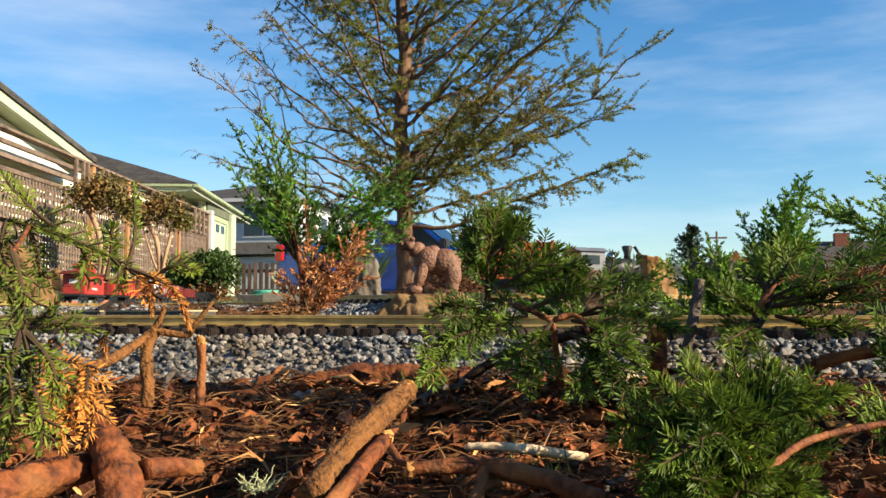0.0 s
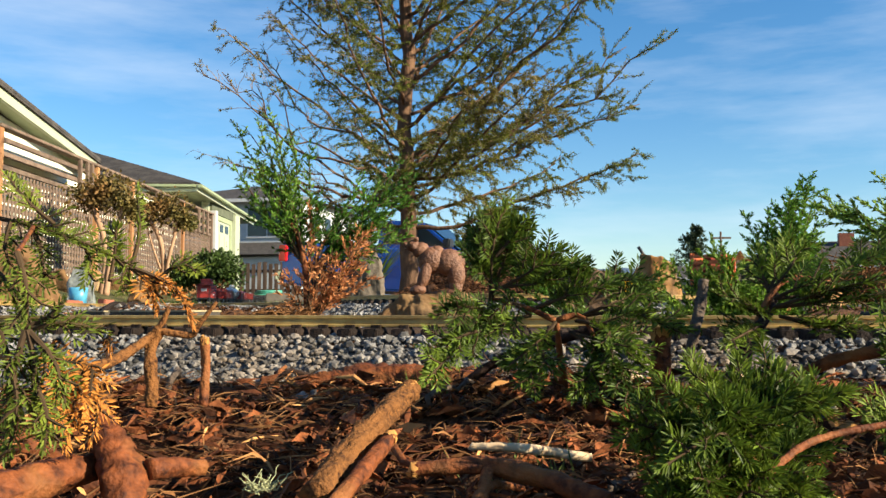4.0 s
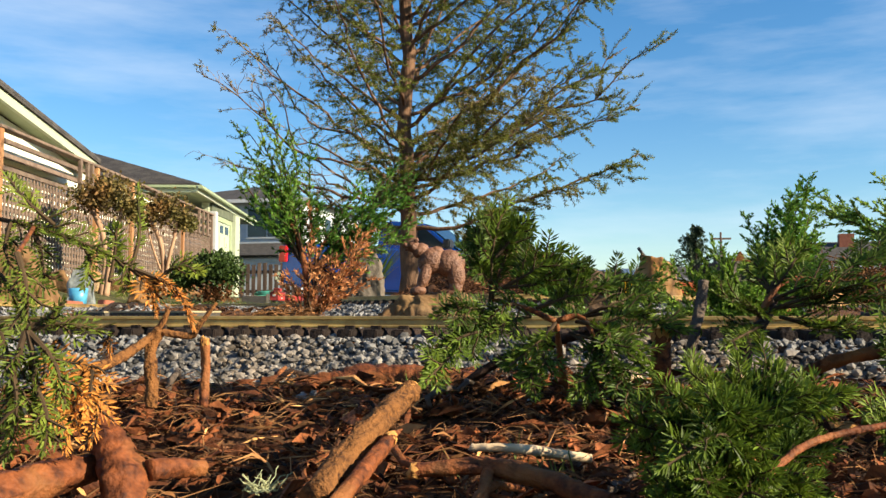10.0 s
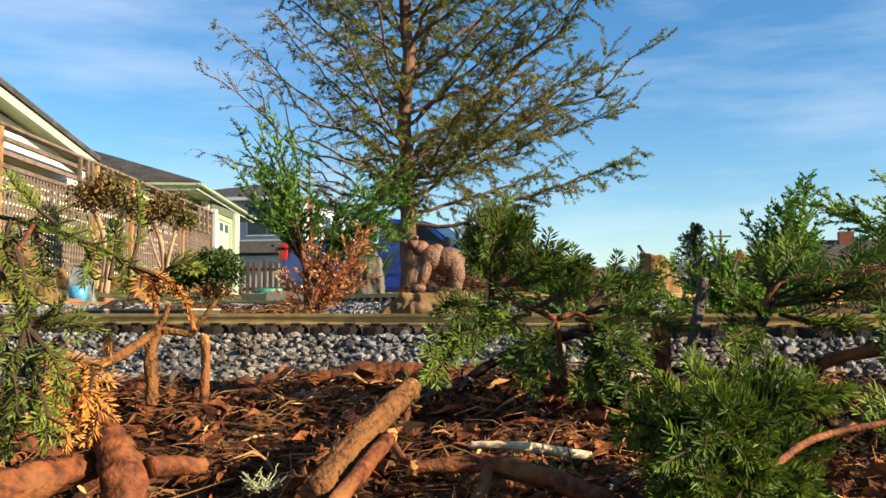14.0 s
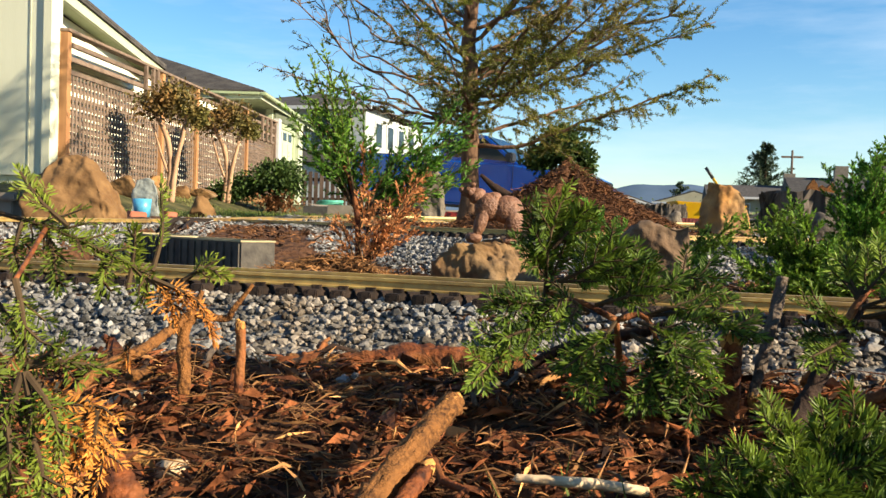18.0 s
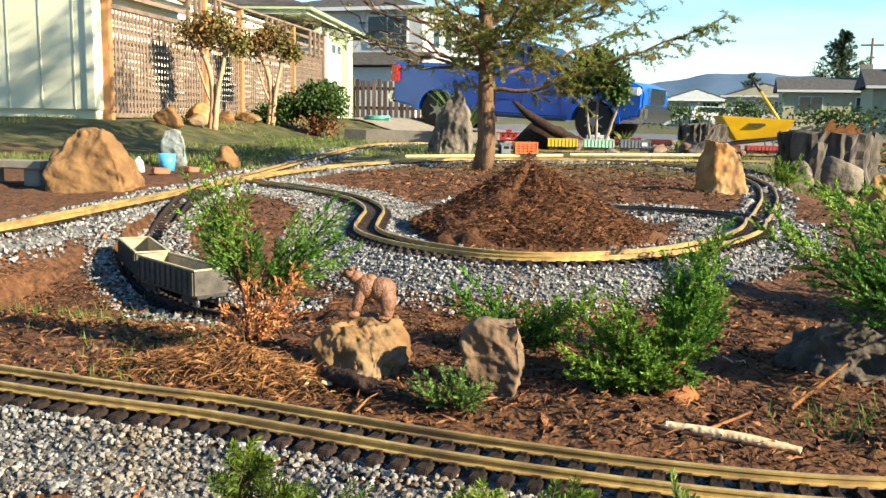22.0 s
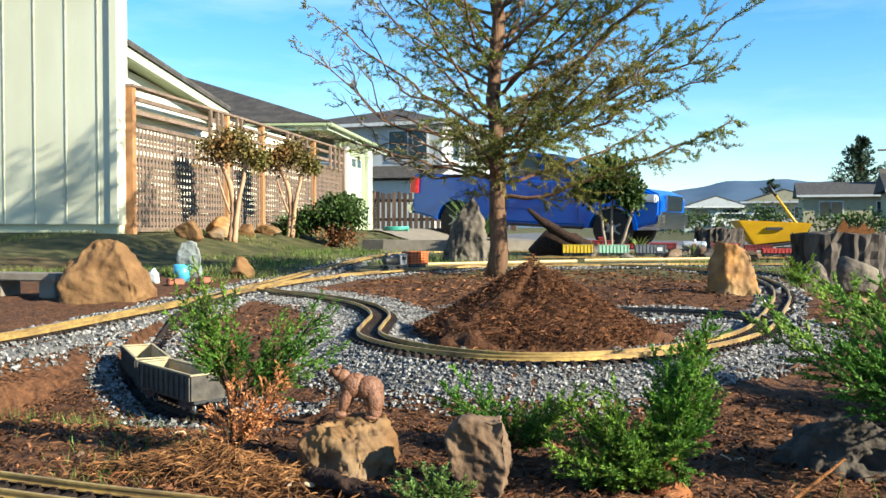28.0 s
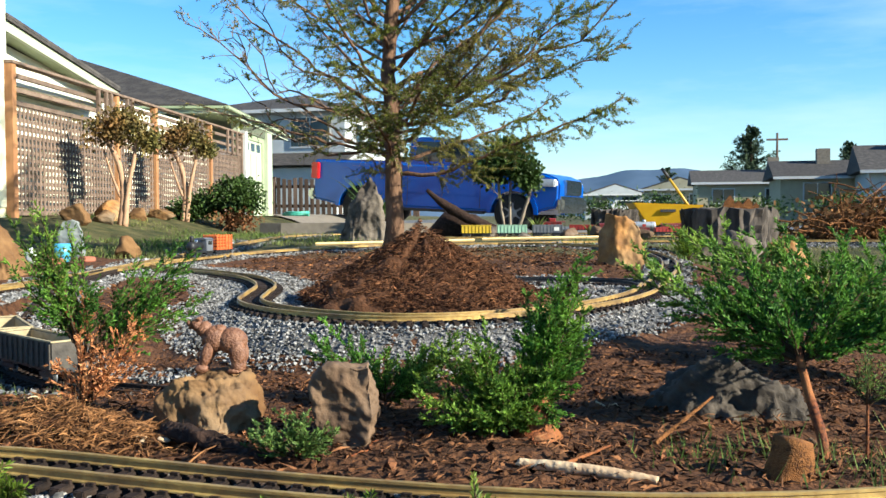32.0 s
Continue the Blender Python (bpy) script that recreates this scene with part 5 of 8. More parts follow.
    yew("drooping bright green yew twigs, partly withered, over mulch", lower, [(((-0.050, -0.100, 0.046), (-0.028, -0.148, 0.032), (-0.004, -0.195, 0.023)), (0.0015, 0.0011)), (((-0.050, -0.160, -0.111), (-0.032, -0.183, -0.039), (-0.016, -0.204, -0.009), (-0.019, -0.196, 0.017)), (0.0028, 0.0014)), (((-0.032, -0.183, -0.039), (-0.009, -0.202, -0.029), (0.009, -0.220, -0.031)), (0.0028, 0.0014))], 22, 0.0066, 0.0013, YEW_LIGHT, lower_dry, droop=0.3, copies=1)
    yew("dense dark green yew branch with flat glossy needles", middle + middle_low, [(((0.290, 0.176, -0.098), (0.282, 0.151, -0.053), (0.277, 0.128, -0.014)), (0.0042, 0.0022)), (((0.277, 0.128, -0.014), (0.252, 0.135, -0.003), (0.222, 0.131, 0.005)), (0.0028, 0.0014)), (((0.277, 0.128, -0.014), (0.298, 0.130, -0.010), (0.310, 0.103, -0.036)), (0.0028, 0.0014))], 23, 0.0104, 0.0019, copies=2)
    yew("low green yew spray with long pointed needles", near + near_low, [(((0.402, 0.008, -0.139), (0.384, -0.046, -0.107), (0.370, -0.089, -0.087)), (0.0042, 0.0022)), (((0.370, -0.089, -0.087), (0.380, -0.088, -0.087), (0.379, -0.118, -0.092)), (0.0028, 0.0014))], 24, 0.0108, 0.0016, ranks=4)
    yew("green yew branch reaching over the track", right, [(((0.423, 0.166, -0.060), (0.435, 0.135, -0.028), (0.452, 0.133, 0.009), (0.471, 0.145, 0.021), (0.503, 0.148, 0.018)), (0.0042, 0.0022))], 25, 0.0098, 0.0018, copies=2)
    # added yew outside the view, there for its shadow
    yew("thick green yew growth added out of view to shade the mulch", beyond, [(((0.555, 0.085, -0.151), (0.539, 0.050, -0.105), (0.522, 0.015, -0.067)), (0.0050, 0.0030))], 26, 0.0100, 0.0017, copies=3)


def make_garden_bushes():
    bush("juniper", "young juniper, green above and withered orange below", "juniper", (-0.115, 0.86, 0.06),
         [(-0.18, 0.85, 0.24), (-0.20, 0.84, 0.30), (-0.235, 0.83, 0.29), (-0.15, 0.87, 0.28), (-0.10, 0.87, 0.17), (-0.03, 0.90, 0.22), (0.03, 0.93, 0.25), (0.05, 0.91, 0.18), (0.04, 0.98, 0.23), (0.02, 0.90, 0.13), (0.0, 0.95, 0.20), (-0.21, 0.88, 0.24), (0.055, 0.95, 0.22), (-0.17, 0.84, 0.27)],
         31, leaf=JUNI, forward=1.25, per_cm=8.0, multi=2, dry=[(-0.11, 0.845, -0.02), (-0.06, 0.83, 0.08), (-0.02, 0.85, 0.10), (-0.10, 0.82, 0.10), (0.0, 0.86, 0.05), (-0.16, 0.83, 0.05), (-0.05, 0.82, 0.03), (-0.13, 0.86, 0.12), (-0.01, 0.88, 0.13)], dry_mat=DRY_PALE,
         stems=[([(-0.105, 0.84, -0.09), (-0.112, 0.845, -0.02), (-0.125, 0.85, 0.10), (-0.175, 0.85, 0.20)], (0.006, 0.005, 0.0025))], length=0.0105, width=0.0028, sub_step=0.012)
    bush("arborvitae", "leaning green arborvitae with a reddish stem", "arborvitae", (0.660, 0.91, 0.000),
         [(0.665, 0.93, 0.054), (0.685, 0.97, 0.117), (0.705, 1.00, 0.189), (0.635, 0.95, 0.108), (0.735, 0.98, 0.126), (0.665, 0.99, 0.162), (0.615, 0.92, 0.045), (0.715, 0.93, 0.054), (0.725, 1.01, 0.211), (0.695, 0.96, 0.171), (0.605, 0.88, -0.027), (0.645, 0.86, -0.045), (0.695, 0.88, -0.027), (0.585, 0.91, 0.027), (0.645, 0.93, 0.081), (0.705, 0.92, 0.018), (0.675, 0.95, 0.108), (0.745, 0.97, 0.081)],
         32, leaf=JUNI, forward=1.25, per_cm=11.5, stems=[([(0.655, 0.89, -0.090), (0.665, 0.93, 0.027), (0.685, 0.97, 0.117), (0.710, 1.00, 0.189)], (-0.050, 0.004, 0.002))], length=0.009, width=0.0030, sub_step=0.009, side=0.42)
    bush("juniper", "spreading green juniper on dark soil", "juniper", (0.61, 0.92, -0.050),
         [(0.47, 0.85, 0.000), (0.48, 0.94, 0.070), (0.54, 0.96, 0.090), (0.63, 0.90, 0.070), (0.68, 0.87, 0.030), (0.52, 0.81, -0.020), (0.59, 0.79, -0.010), (0.57, 0.88, 0.080), (0.66, 0.97, 0.080), (0.66, 0.82, -0.010), (0.53, 0.90, 0.040), (0.60, 0.85, 0.040), (0.45, 0.90, 0.030), (0.71, 0.92, 0.040), (0.63, 0.83, 0.020)],
         33, leaf=JUNI, forward=1.25, per_cm=11.5, stems=[([(0.62, 0.93, -0.110), (0.61, 0.92, -0.050)], (0.006, 0.004))], length=0.0095, width=0.0032, sub_step=0.010, side=0.45)
    bush("juniper", "low green juniper sprawling behind a brown rock", "juniper", (0.36, 1.10, -0.05),
         [(0.38, 1.02, 0.05), (0.25, 1.05, 0.06), (0.45, 1.06, 0.05), (0.20, 1.12, 0.03), (0.30, 1.16, 0.05), (0.52, 1.10, 0.06), (0.42, 1.18, 0.04), (0.31, 1.04, 0.02), (0.48, 1.02, 0.02)],
         34, leaf=JUNI, forward=1.25, per_cm=11.5, stems=[([(0.36, 1.10, -0.11), (0.36, 1.10, -0.05)], (0.004, 0.003))], length=0.0095, width=0.0032, sub_step=0.011, side=0.42)
    bush("juniper", "small light green juniper beside the track", "juniper", (0.31, 0.70, -0.055),
         [(0.25, 0.70, -0.01), (0.37, 0.72, -0.02), (0.29, 0.71, 0.01), (0.34, 0.66, -0.025), (0.27, 0.66, -0.02), (0.32, 0.72, 0.0), (0.23, 0.73, -0.03), (0.36, 0.68, -0.03)],
         35, leaf=CEDAR, forward=1.25, per_cm=11.5, stems=[([(0.31, 0.70, -0.10), (0.31, 0.70, -0.05)], (0.003, 0.002))], length=0.008, width=0.0030, sub_step=0.010, side=0.48)
    bush("juniper_tree", "broad green juniper on a bare reddish stem", "juniper", (1.09, 0.98, 0.06),
         [(0.83, 1.30, 0.22), (0.93, 1.24, 0.25), (1.02, 1.18, 0.25), (1.11, 1.11, 0.24), (1.21, 1.14, 0.26), (1.26, 1.10, 0.23), (0.97, 1.17, 0.12), (1.05, 1.08, 0.12), (1.16, 0.98, 0.15), (1.22, 0.96, 0.13), (1.03, 1.07, 0.19), (1.30, 1.02, 0.18), (1.18, 1.06, 0.20), (1.00, 1.25, 0.20), (1.10, 1.20, 0.24), (1.12, 1.00, 0.10), (0.95, 1.10, 0.17), (1.33, 1.12, 0.22), (1.0, 1.02, 0.10), (1.15, 0.93, 0.08), (1.05, 0.93, 0.16), (1.2, 1.0, 0.11), (0.96, 1.05, 0.06), (0.80, 1.22, 0.19)],
         36, leaf=JUNI, forward=1.25, per_cm=10.0, multi=2, stems=[([(1.105, 0.86, -0.12), (1.10, 0.88, -0.05), (1.09, 0.94, 0.02), (1.085, 0.99, 0.08)], (0.009, 0.008, 0.006))], length=0.0115, width=0.0034, sub_step=0.013, side=0.34)
    bush("juniper", "green juniper bough with yellowed tips", "juniper", (1.45, 1.55, 0.0),
         [(1.25, 1.5, 0.20), (1.35, 1.45, 0.25), (1.5, 1.45, 0.27), (1.6, 1.5, 0.25), (1.2, 1.62, 0.15), (1.4, 1.4, 0.12), (1.55, 1.35, 0.15), (1.1, 1.7, 0.24), (1.0, 1.78, 0.23), (1.3, 1.65, 0.25), (1.65, 1.4, 0.2)],
         37, leaf=JUNI, forward=1.25, per_cm=11.5, stems=[([(1.45, 1.56, -0.12), (1.45, 1.55, 0.0)], (0.008, 0.006))], length=0.013, width=0.0038, sub_step=0.015, side=0.32)
    bush("juniper", "dark juniper shrub at the garden's edge", "juniper", (1.75, 1.45, -0.02),
         [(1.55, 1.30, 0.10), (1.7, 1.25, 0.18), (1.85, 1.3, 0.2), (1.95, 1.4, 0.15), (1.65, 1.4, 0.22), (1.8, 1.2, 0.08), (1.6, 1.2, 0.03), (1.9, 1.2, 0.05)],
         38, leaf=JUNI, forward=1.25, per_cm=11.5, stems=[([(1.75, 1.45, -0.12), (1.75, 1.45, 0.0)], (0.007, 0.005))], length=0.013, width=0.0038, sub_step=0.015, side=0.34)
    bush("juniper_sprig", "thin reddish juniper sprig with sparse needles", "juniper", (1.15, 0.83, 0.02), [(1.14, 0.82, 0.09), (1.17, 0.84, 0.08), (1.12, 0.84, 0.06), (1.19, 0.82, 0.05)], 39, leaf=CEDAR,
         stems=[([(1.15, 0.83, -0.10), (1.15, 0.83, 0.03)], (0.003, 0.002))], length=0.007, width=0.0016)
    bush("juniper", "little green juniper by the stump", "juniper", (1.32, 4.9, 0.04), [(1.25, 4.85, 0.20), (1.38, 4.9, 0.22), (1.3, 4.8, 0.15), (1.42, 4.95, 0.15), (1.22, 4.95, 0.14)], 40, leaf=JUNI, forward=1.25, per_cm=11.5, length=0.016, width=0.006, sub_step=0.03)
    # grass blades among the soil
    rng = np.random.RandomState(9)
    tri = []
    for cx, cy, r, n, h in ((-0.75, 1.25, 0.22, 260, 0.035), (-0.35, 0.95, 0.2, 160, 0.03), (1.15, 0.72, 0.16, 130, 0.04), (1.02, 0.88, 0.12, 90, 0.035), (0.90, 0.80, 0.08, 60, 0.03), (1.35, 0.85, 0.2, 110, 0.045), (-0.3, 0.72, 0.12, 90, 0.03), (0.155, 0.20, 0.03, 26, 0.025), (0.25, -0.02, 0.04, 20, 0.03)):
        x, y = cx + rng.normal(size=n) * r * 0.5, cy + rng.normal(size=n) * r * 0.5
        z = ground_z(x, y)
        a, hh = rng.uniform(0, 6.28, n), h * rng.uniform(0.5, 1.3, n)
        b = np.stack([x, y, z], 1)
        w = np.stack([np.sin(a), -np.cos(a), 0 * a], 1) * 0.0014
        t = b + np.stack([np.cos(a) * hh * 0.6, np.sin(a) * hh * 0.6, hh], 1)
        tri.append(np.stack([b - w, b + w, t], 1))
    tagged(part("grass_blades", tri_data(np.concatenate(tri)), GRASS), "thin green grass blades in brown soil", "grass", kind="stuff")
    # rough lawn beyond the tracks
    n = 42000
    x, y = rng.uniform(-6, 4.5, n), 5.0 + rng.uniform(0, 1, n) ** 1.4 * 7
    d = np.minimum(np.minimum(near_line(x, y, "main")[0], near_line(x, y, "outer")[0]), near_line(x, y, "rise")[0])
    ok = (d > 0.12) & ((y > 6.9 + 0.4 * rough_noise(x, y, 3, 2)) | (x < -1.9) | (x > 1.3)) & (rough_noise(x, y, 1.6, 8) > -0.02)
    x, y = x[ok], y[ok]
    n = len(x)
    a, hh = rng.uniform(0, 6.28, n), rng.uniform(0.015, 0.06, n)
    b = np.stack([x, y, ground_z(x, y)], 1)
    w = np.stack([np.sin(a), -np.cos(a), 0 * a], 1) * 0.004
    tagged(part("lawn", tri_data(np.stack([b - w, b + w, b + np.stack([np.cos(a) * hh * 0.7, np.sin(a) * hh * 0.7, hh], 1)], 1)), GRASS), "rough green lawn grass", "grass", kind="stuff")


def make_mulch():
    """Shreds of bark and fibre over the soil."""
    rng = np.random.RandomState(77)

    def shreds(x, y, ln, wd, lift, material, name, label, z=None):
        n = len(x)
        z = ground_z(x, y) if z is None else z
        c = np.stack([x, y, z + rng.uniform(0.0, lift, n)], 1)
        a, p = rng.uniform(0, 6.28, n), rng.normal(size=n) * 0.35
        d = np.stack([np.cos(a) * np.cos(p), np.sin(a) * np.cos(p), np.sin(p)], 1) * (ln * np.exp(rng.normal(size=n) * 0.45))[:, None]
        s = np.cross(d, rng.normal(size=(n, 3)))
        s *= (wd * np.exp(rng.normal(size=n) * 0.4) / (np.linalg.norm(s, axis=1) + 1e-9))[:, None]
        k = np.cross(d, s)
        k *= (np.linalg.norm(s, axis=1) * 0.6 / (np.linalg.norm(k, axis=1) + 1e-9))[:, None]
        bow = np.stack([0 * a, 0 * a, rng.uniform(0, 0.3, n) * np.linalg.norm(d, axis=1)], 1)
        v = np.stack([c - d, c - s + bow, c + k + bow, c + s + bow, c + d], 1)
        f = np.array([(0, 1, 2), (0, 2, 3), (1, 4, 2), (2, 4, 3), (0, 3, 1), (1, 3, 4)])[None] + (np.arange(n) * 5)[:, None, None]
        tagged(part(name, poly_data(v.reshape(-1, 3), f.reshape(-1, 3), name), material), label, "mulch", kind="stuff")

    n = 15000
    x, y = rng.uniform(-0.55, 1.15, n), rng.uniform(-0.32, 0.27, n)
    shreds(x, y, 0.0085, 0.0022, 0.014, FRONT_MULCH, "bark_mulch", "shredded red-brown bark mulch")
    n = 1500
    x, y = rng.uniform(-0.45, 0.95, n), rng.uniform(-0.30, 0.26, n)
    shreds(x, y, 0.013, 0.0046, 0.015, BARK_CHIP, "bark_pieces", "broken red bark pieces on mulch")
    n = 420
    x, y = rng.uniform(-0.40, 0.85, n), rng.uniform(-0.28, 0.24, n)
    shreds(x, y, 0.014, 0.0017, 0.018, SPLINTER, "wood_splinters", "pale orange wood splinters on mulch")
    n = 13000
    x, y = rng.uniform(-0.5, 1.0, n), rng.uniform(-0.30, 0.26, n)
    shreds(x, y, 0.013, 0.0006, 0.018, FIBRE, "root_fibre", "fine pale root fibres on dark soil")
    n = 15000
    x, y = rng.uniform(-1.3, 1.8, n), rng.uniform(0.6, 1.7, n)
    ok = (near_line(x, y, "near")[0] > 0.11) & (near_line(x, y, "spur")[0] > 0.1) & (near_line(x, y, "loop")[0] > 0.26)
    shreds(x[ok], y[ok], 0.010, 0.0020, 0.012, MULCH, "bark_mulch", "shredded red-brown bark over garden soil")
    n = 9000
    x, y = rng.uniform(-1.3, 1.3, n), rng.uniform(2.0, 6.6, n)
    ok = (near_line(x, y, "loop")[0] > 0.22) & (near_line(x, y, "main")[0] > 0.2) & (near_line(x, y, "back")[0] > 0.15) & (near_line(x, y, "rise")[0] > 0.15)
    shreds(x[ok], y[ok], 0.016, 0.0035, 0.012, MULCH, "bark_mulch", "brown mulch round the spruce")
    # clods of soil
    for count, x0, x1, y0, y1, size, label in ((2000, -1.1, 1.7, 0.62, 1.65, 0.0058, "dark brown clods on garden soil"), (900, -0.4, 0.85, -0.28, 0.26, 0.0050, "dark red-brown clods among mulch")):
        xy = np.stack([rng.uniform(x0, x1, count), rng.uniform(y0, y1, count)], 1)
        d = np.minimum(near_line(xy[:, 0], xy[:, 1], "near")[0], np.minimum(near_line(xy[:, 0], xy[:, 1], "loop")[0], near_line(xy[:, 0], xy[:, 1], "spur")[0] + 0.1))
        v, f = scatter_stones(xy[d > 0.14 + 0.12 * (xy[:, 1] > 1.2)], size, rng, fine=False)
        tagged(part("soil_clods", poly_data(v, f, "soil_clods"), CLOD), label, "soil", kind="stuff")
    # loose root balls below the withered juniper
    n = 4200
    x, y = -0.13 + rng.normal(size=n) * 0.11, 0.80 + rng.normal(size=n) * 0.05
    z = ground_z(x, y) + np.clip(0.055 - 0.4 * np.hypot((x + 0.13) * 0.6, y - 0.80), 0, 1)
    shreds(x, y, 0.014, 0.0010, 0.012, FIBRE, "root_fibre", "loose heap of dry root fibres below the juniper", z)
    # the heap of peat
    rings, seg = 34, 90
    v = []
    for i in range(rings + 1):
        r = i / rings
        for k in range(seg):
            a = 2 * math.pi * k / seg
            rr = r * (1 + 0.10 * math.sin(3 * a + 1) + 0.06 * math.sin(5 * a))
            px, py = 0.17 + 0.43 * rr * math.cos(a), 2.52 + 0.36 * rr * math.sin(a)
            ridge = 0.9 + 0.1 * math.cos(a - 0.4)
            h = 0.245 * (1 - r) ** 1.25 * ridge + (0.05 * (1 - r) if math.cos(a) < -0.2 else 0)
            h += 0.040 * noise.noise(Vector((px * 12, py * 12, 0))) + 0.028 * noise.noise(Vector((px * 34, py * 34, 2))) + 0.010 * noise.noise(Vector((px * 90, py * 90, 4)))
            v.append((px, py, (at_ground(px, py) if i == rings else 0.01) + h * (r < 1) - 0.01 * (r == 1)))
    f = [(i * seg + k, i * seg + (k + 1) % seg, (i + 1) * seg + (k + 1) % seg, (i + 1) * seg + k) for i in range(rings) for k in range(seg)]
    heap = tagged(part("peat_mound", data(v, f, "peat_mound", True), PEAT), "steep heap of brown peat inside the loop of track", "soil heap")
    n = 22000
    a, r = rng.uniform(0, 6.28, n), rng.uniform(0, 1, n) ** 0.6
    px, py = 0.17 + 0.43 * r * np.cos(a), 2.52 + 0.36 * r * np.sin(a)
    z = 0.01 + 0.235 * (1 - r) ** 1.15 * (0.9 + 0.1 * np.cos(a - 0.4)) + np.where(np.cos(a) < -0.2, 0.05 * (1 - r), 0)
    shreds(px, py, 0.011, 0.0013, 0.034, PEAT_FIBRE, "peat_shreds", "brown fibres on the peat heap", z)


def make_stones():
    hewn("boulder", "large tan sandstone boulder beside the main line", -2.17, 3.40, 0.02, ((-0.22, -0.03, 0.19), (-0.17, -0.15, -0.04), (-0.22, 0.06, -0.04), (-0.07, -0.02, 0.32), (0.05, 0.02, 0.31), (0.14, -0.06, 0.20), (0.23, -0.06, 0.06), (0.22, -0.10, -0.04), (-0.12, 0.2, 0.22), (0.14, 0.2, 0.12), (0.2, 0.2, -0.04), (-0.16, 0.22, -0.04), (-0.18, -0.14, 0.10)), ROCK_SAND, 3)
    hewn("slate_slab", "upright grey-green slate slab", -2.65, 5.04, 0.03, ((-0.10, -0.04, -0.05), (0.09, -0.05, -0.05), (0.095, -0.04, 0.16), (0.04, -0.03, 0.27), (-0.05, -0.03, 0.255), (-0.085, -0.04, 0.15), (-0.08, 0.04, -0.05), (0.08, 0.04, -0.05), (0.05, 0.03, 0.25), (-0.06, 0.04, 0.22)), ROCK_SLATE, 8, 8, rough=0.035)
    stone("rounded_stone", "small rounded tan stone", -2.30, 5.12, 0.09, (0.10, 0.08, 0.11), 9, ROCK_SAND, 0)
    hewn("standing_stone", "upright orange and cream sandstone block", 0.90, 4.38, -0.02, ((-0.15, 0.02, -0.04), (-0.02, -0.12, -0.04), (0.155, -0.06, -0.04), (0.14, 0.12, -0.04), (-0.11, 0.13, -0.04), (-0.10, 0.0, 0.22), (-0.03, -0.07, 0.345), (-0.08, -0.01, 0.36), (0.10, -0.05, 0.30), (0.125, -0.05, 0.15), (0.08, 0.08, 0.29), (-0.07, 0.09, 0.31)), ROCK_ORANGE, 14, 0, rough=0.055)
    hewn("bear_rock", "rough tan rock carrying a bear figure", 0.085, 0.925, -0.098, ((-0.095, -0.02, -0.04), (-0.04, -0.09, -0.05), (0.06, -0.095, -0.05), (0.10, -0.04, -0.04), (0.10, 0.04, -0.04), (-0.085, 0.06, -0.04), (-0.085, -0.035, 0.085), (-0.05, -0.055, 0.118), (0.03, -0.05, 0.122), (0.085, -0.03, 0.08), (0.06, 0.05, 0.128), (-0.05, 0.05, 0.125), (0.045, -0.075, 0.075)), ROCK_TAN, 21, rough=0.11)
    hewn("upright_rock", "upright brown rock narrowing to its foot", 0.352, 0.845, -0.098, ((-0.022, -0.02, 0.0), (0.03, -0.025, 0.0), (0.03, 0.03, 0.0), (-0.02, 0.03, 0.0), (-0.052, -0.03, 0.07), (0.052, -0.03, 0.065), (-0.056, -0.025, 0.135), (-0.02, -0.035, 0.165), (0.045, -0.03, 0.165), (0.056, -0.01, 0.12), (0.03, 0.04, 0.16), (-0.045, 0.04, 0.15), (0.045, 0.045, 0.07), (-0.045, 0.04, 0.06)), ROCK_BROWN, 23, rough=0.05)
    hewn("grey_boulder", "low broad grey boulder among grass", 0.985, 1.16, -0.14, ((-0.20, -0.03, 0.0), (-0.06, -0.12, 0.0), (0.12, -0.12, 0.0), (0.21, -0.02, 0.0), (0.18, 0.1, 0.0), (-0.15, 0.1, 0.0), (-0.15, -0.02, 0.085), (-0.07, -0.05, 0.155), (0.0, 0.02, 0.175), (0.10, -0.05, 0.135), (0.17, -0.02, 0.10), (0.05, -0.10, 0.07), (0.1, 0.08, 0.13), (-0.1, 0.08, 0.13)), ROCK_DARK, 27, -8, rough=0.10)
    stone("grey_boulder", "grey boulder half under juniper", 1.40, 1.22, -0.05, (0.12, 0.09, 0.08), 28, ROCK_GREY, 30)
    hewn("grey_standing_stone", "tall pointed grey stone behind the main line", -1.32, 7.65, 0.02, ((-0.27, -0.06, -0.04), (-0.08, -0.2, -0.04), (0.22, -0.14, -0.04), (0.24, 0.12, -0.04), (-0.2, 0.16, -0.04), (-0.16, -0.06, 0.30), (-0.02, -0.04, 0.58), (0.09, 0.0, 0.66), (0.17, -0.04, 0.56), (0.22, -0.04, 0.30), (0.05, 0.1, 0.58), (0.06, -0.12, 0.25)), ROCK_GREY, 36, 0, rough=0.05)
    hewn("cream_block", "angular cream and orange stone block", 1.70, 4.25, -0.05, ((-0.15, -0.05, -0.03), (0.0, -0.14, -0.03), (0.16, -0.03, -0.03), (0.1, 0.12, -0.03), (-0.12, 0.1, -0.03), (-0.09, -0.05, 0.22), (0.04, -0.08, 0.24), (0.15, 0.0, 0.15), (0.05, 0.08, 0.22)), ROCK_ORANGE, 33, 10)
    stone("rounded_stone", "rounded grey stone leaning on the old stump", 1.72, 5.58, 0.08, (0.15, 0.12, 0.15), 38, ROCK_GREY, 15, cuts=8, jag=0.06)
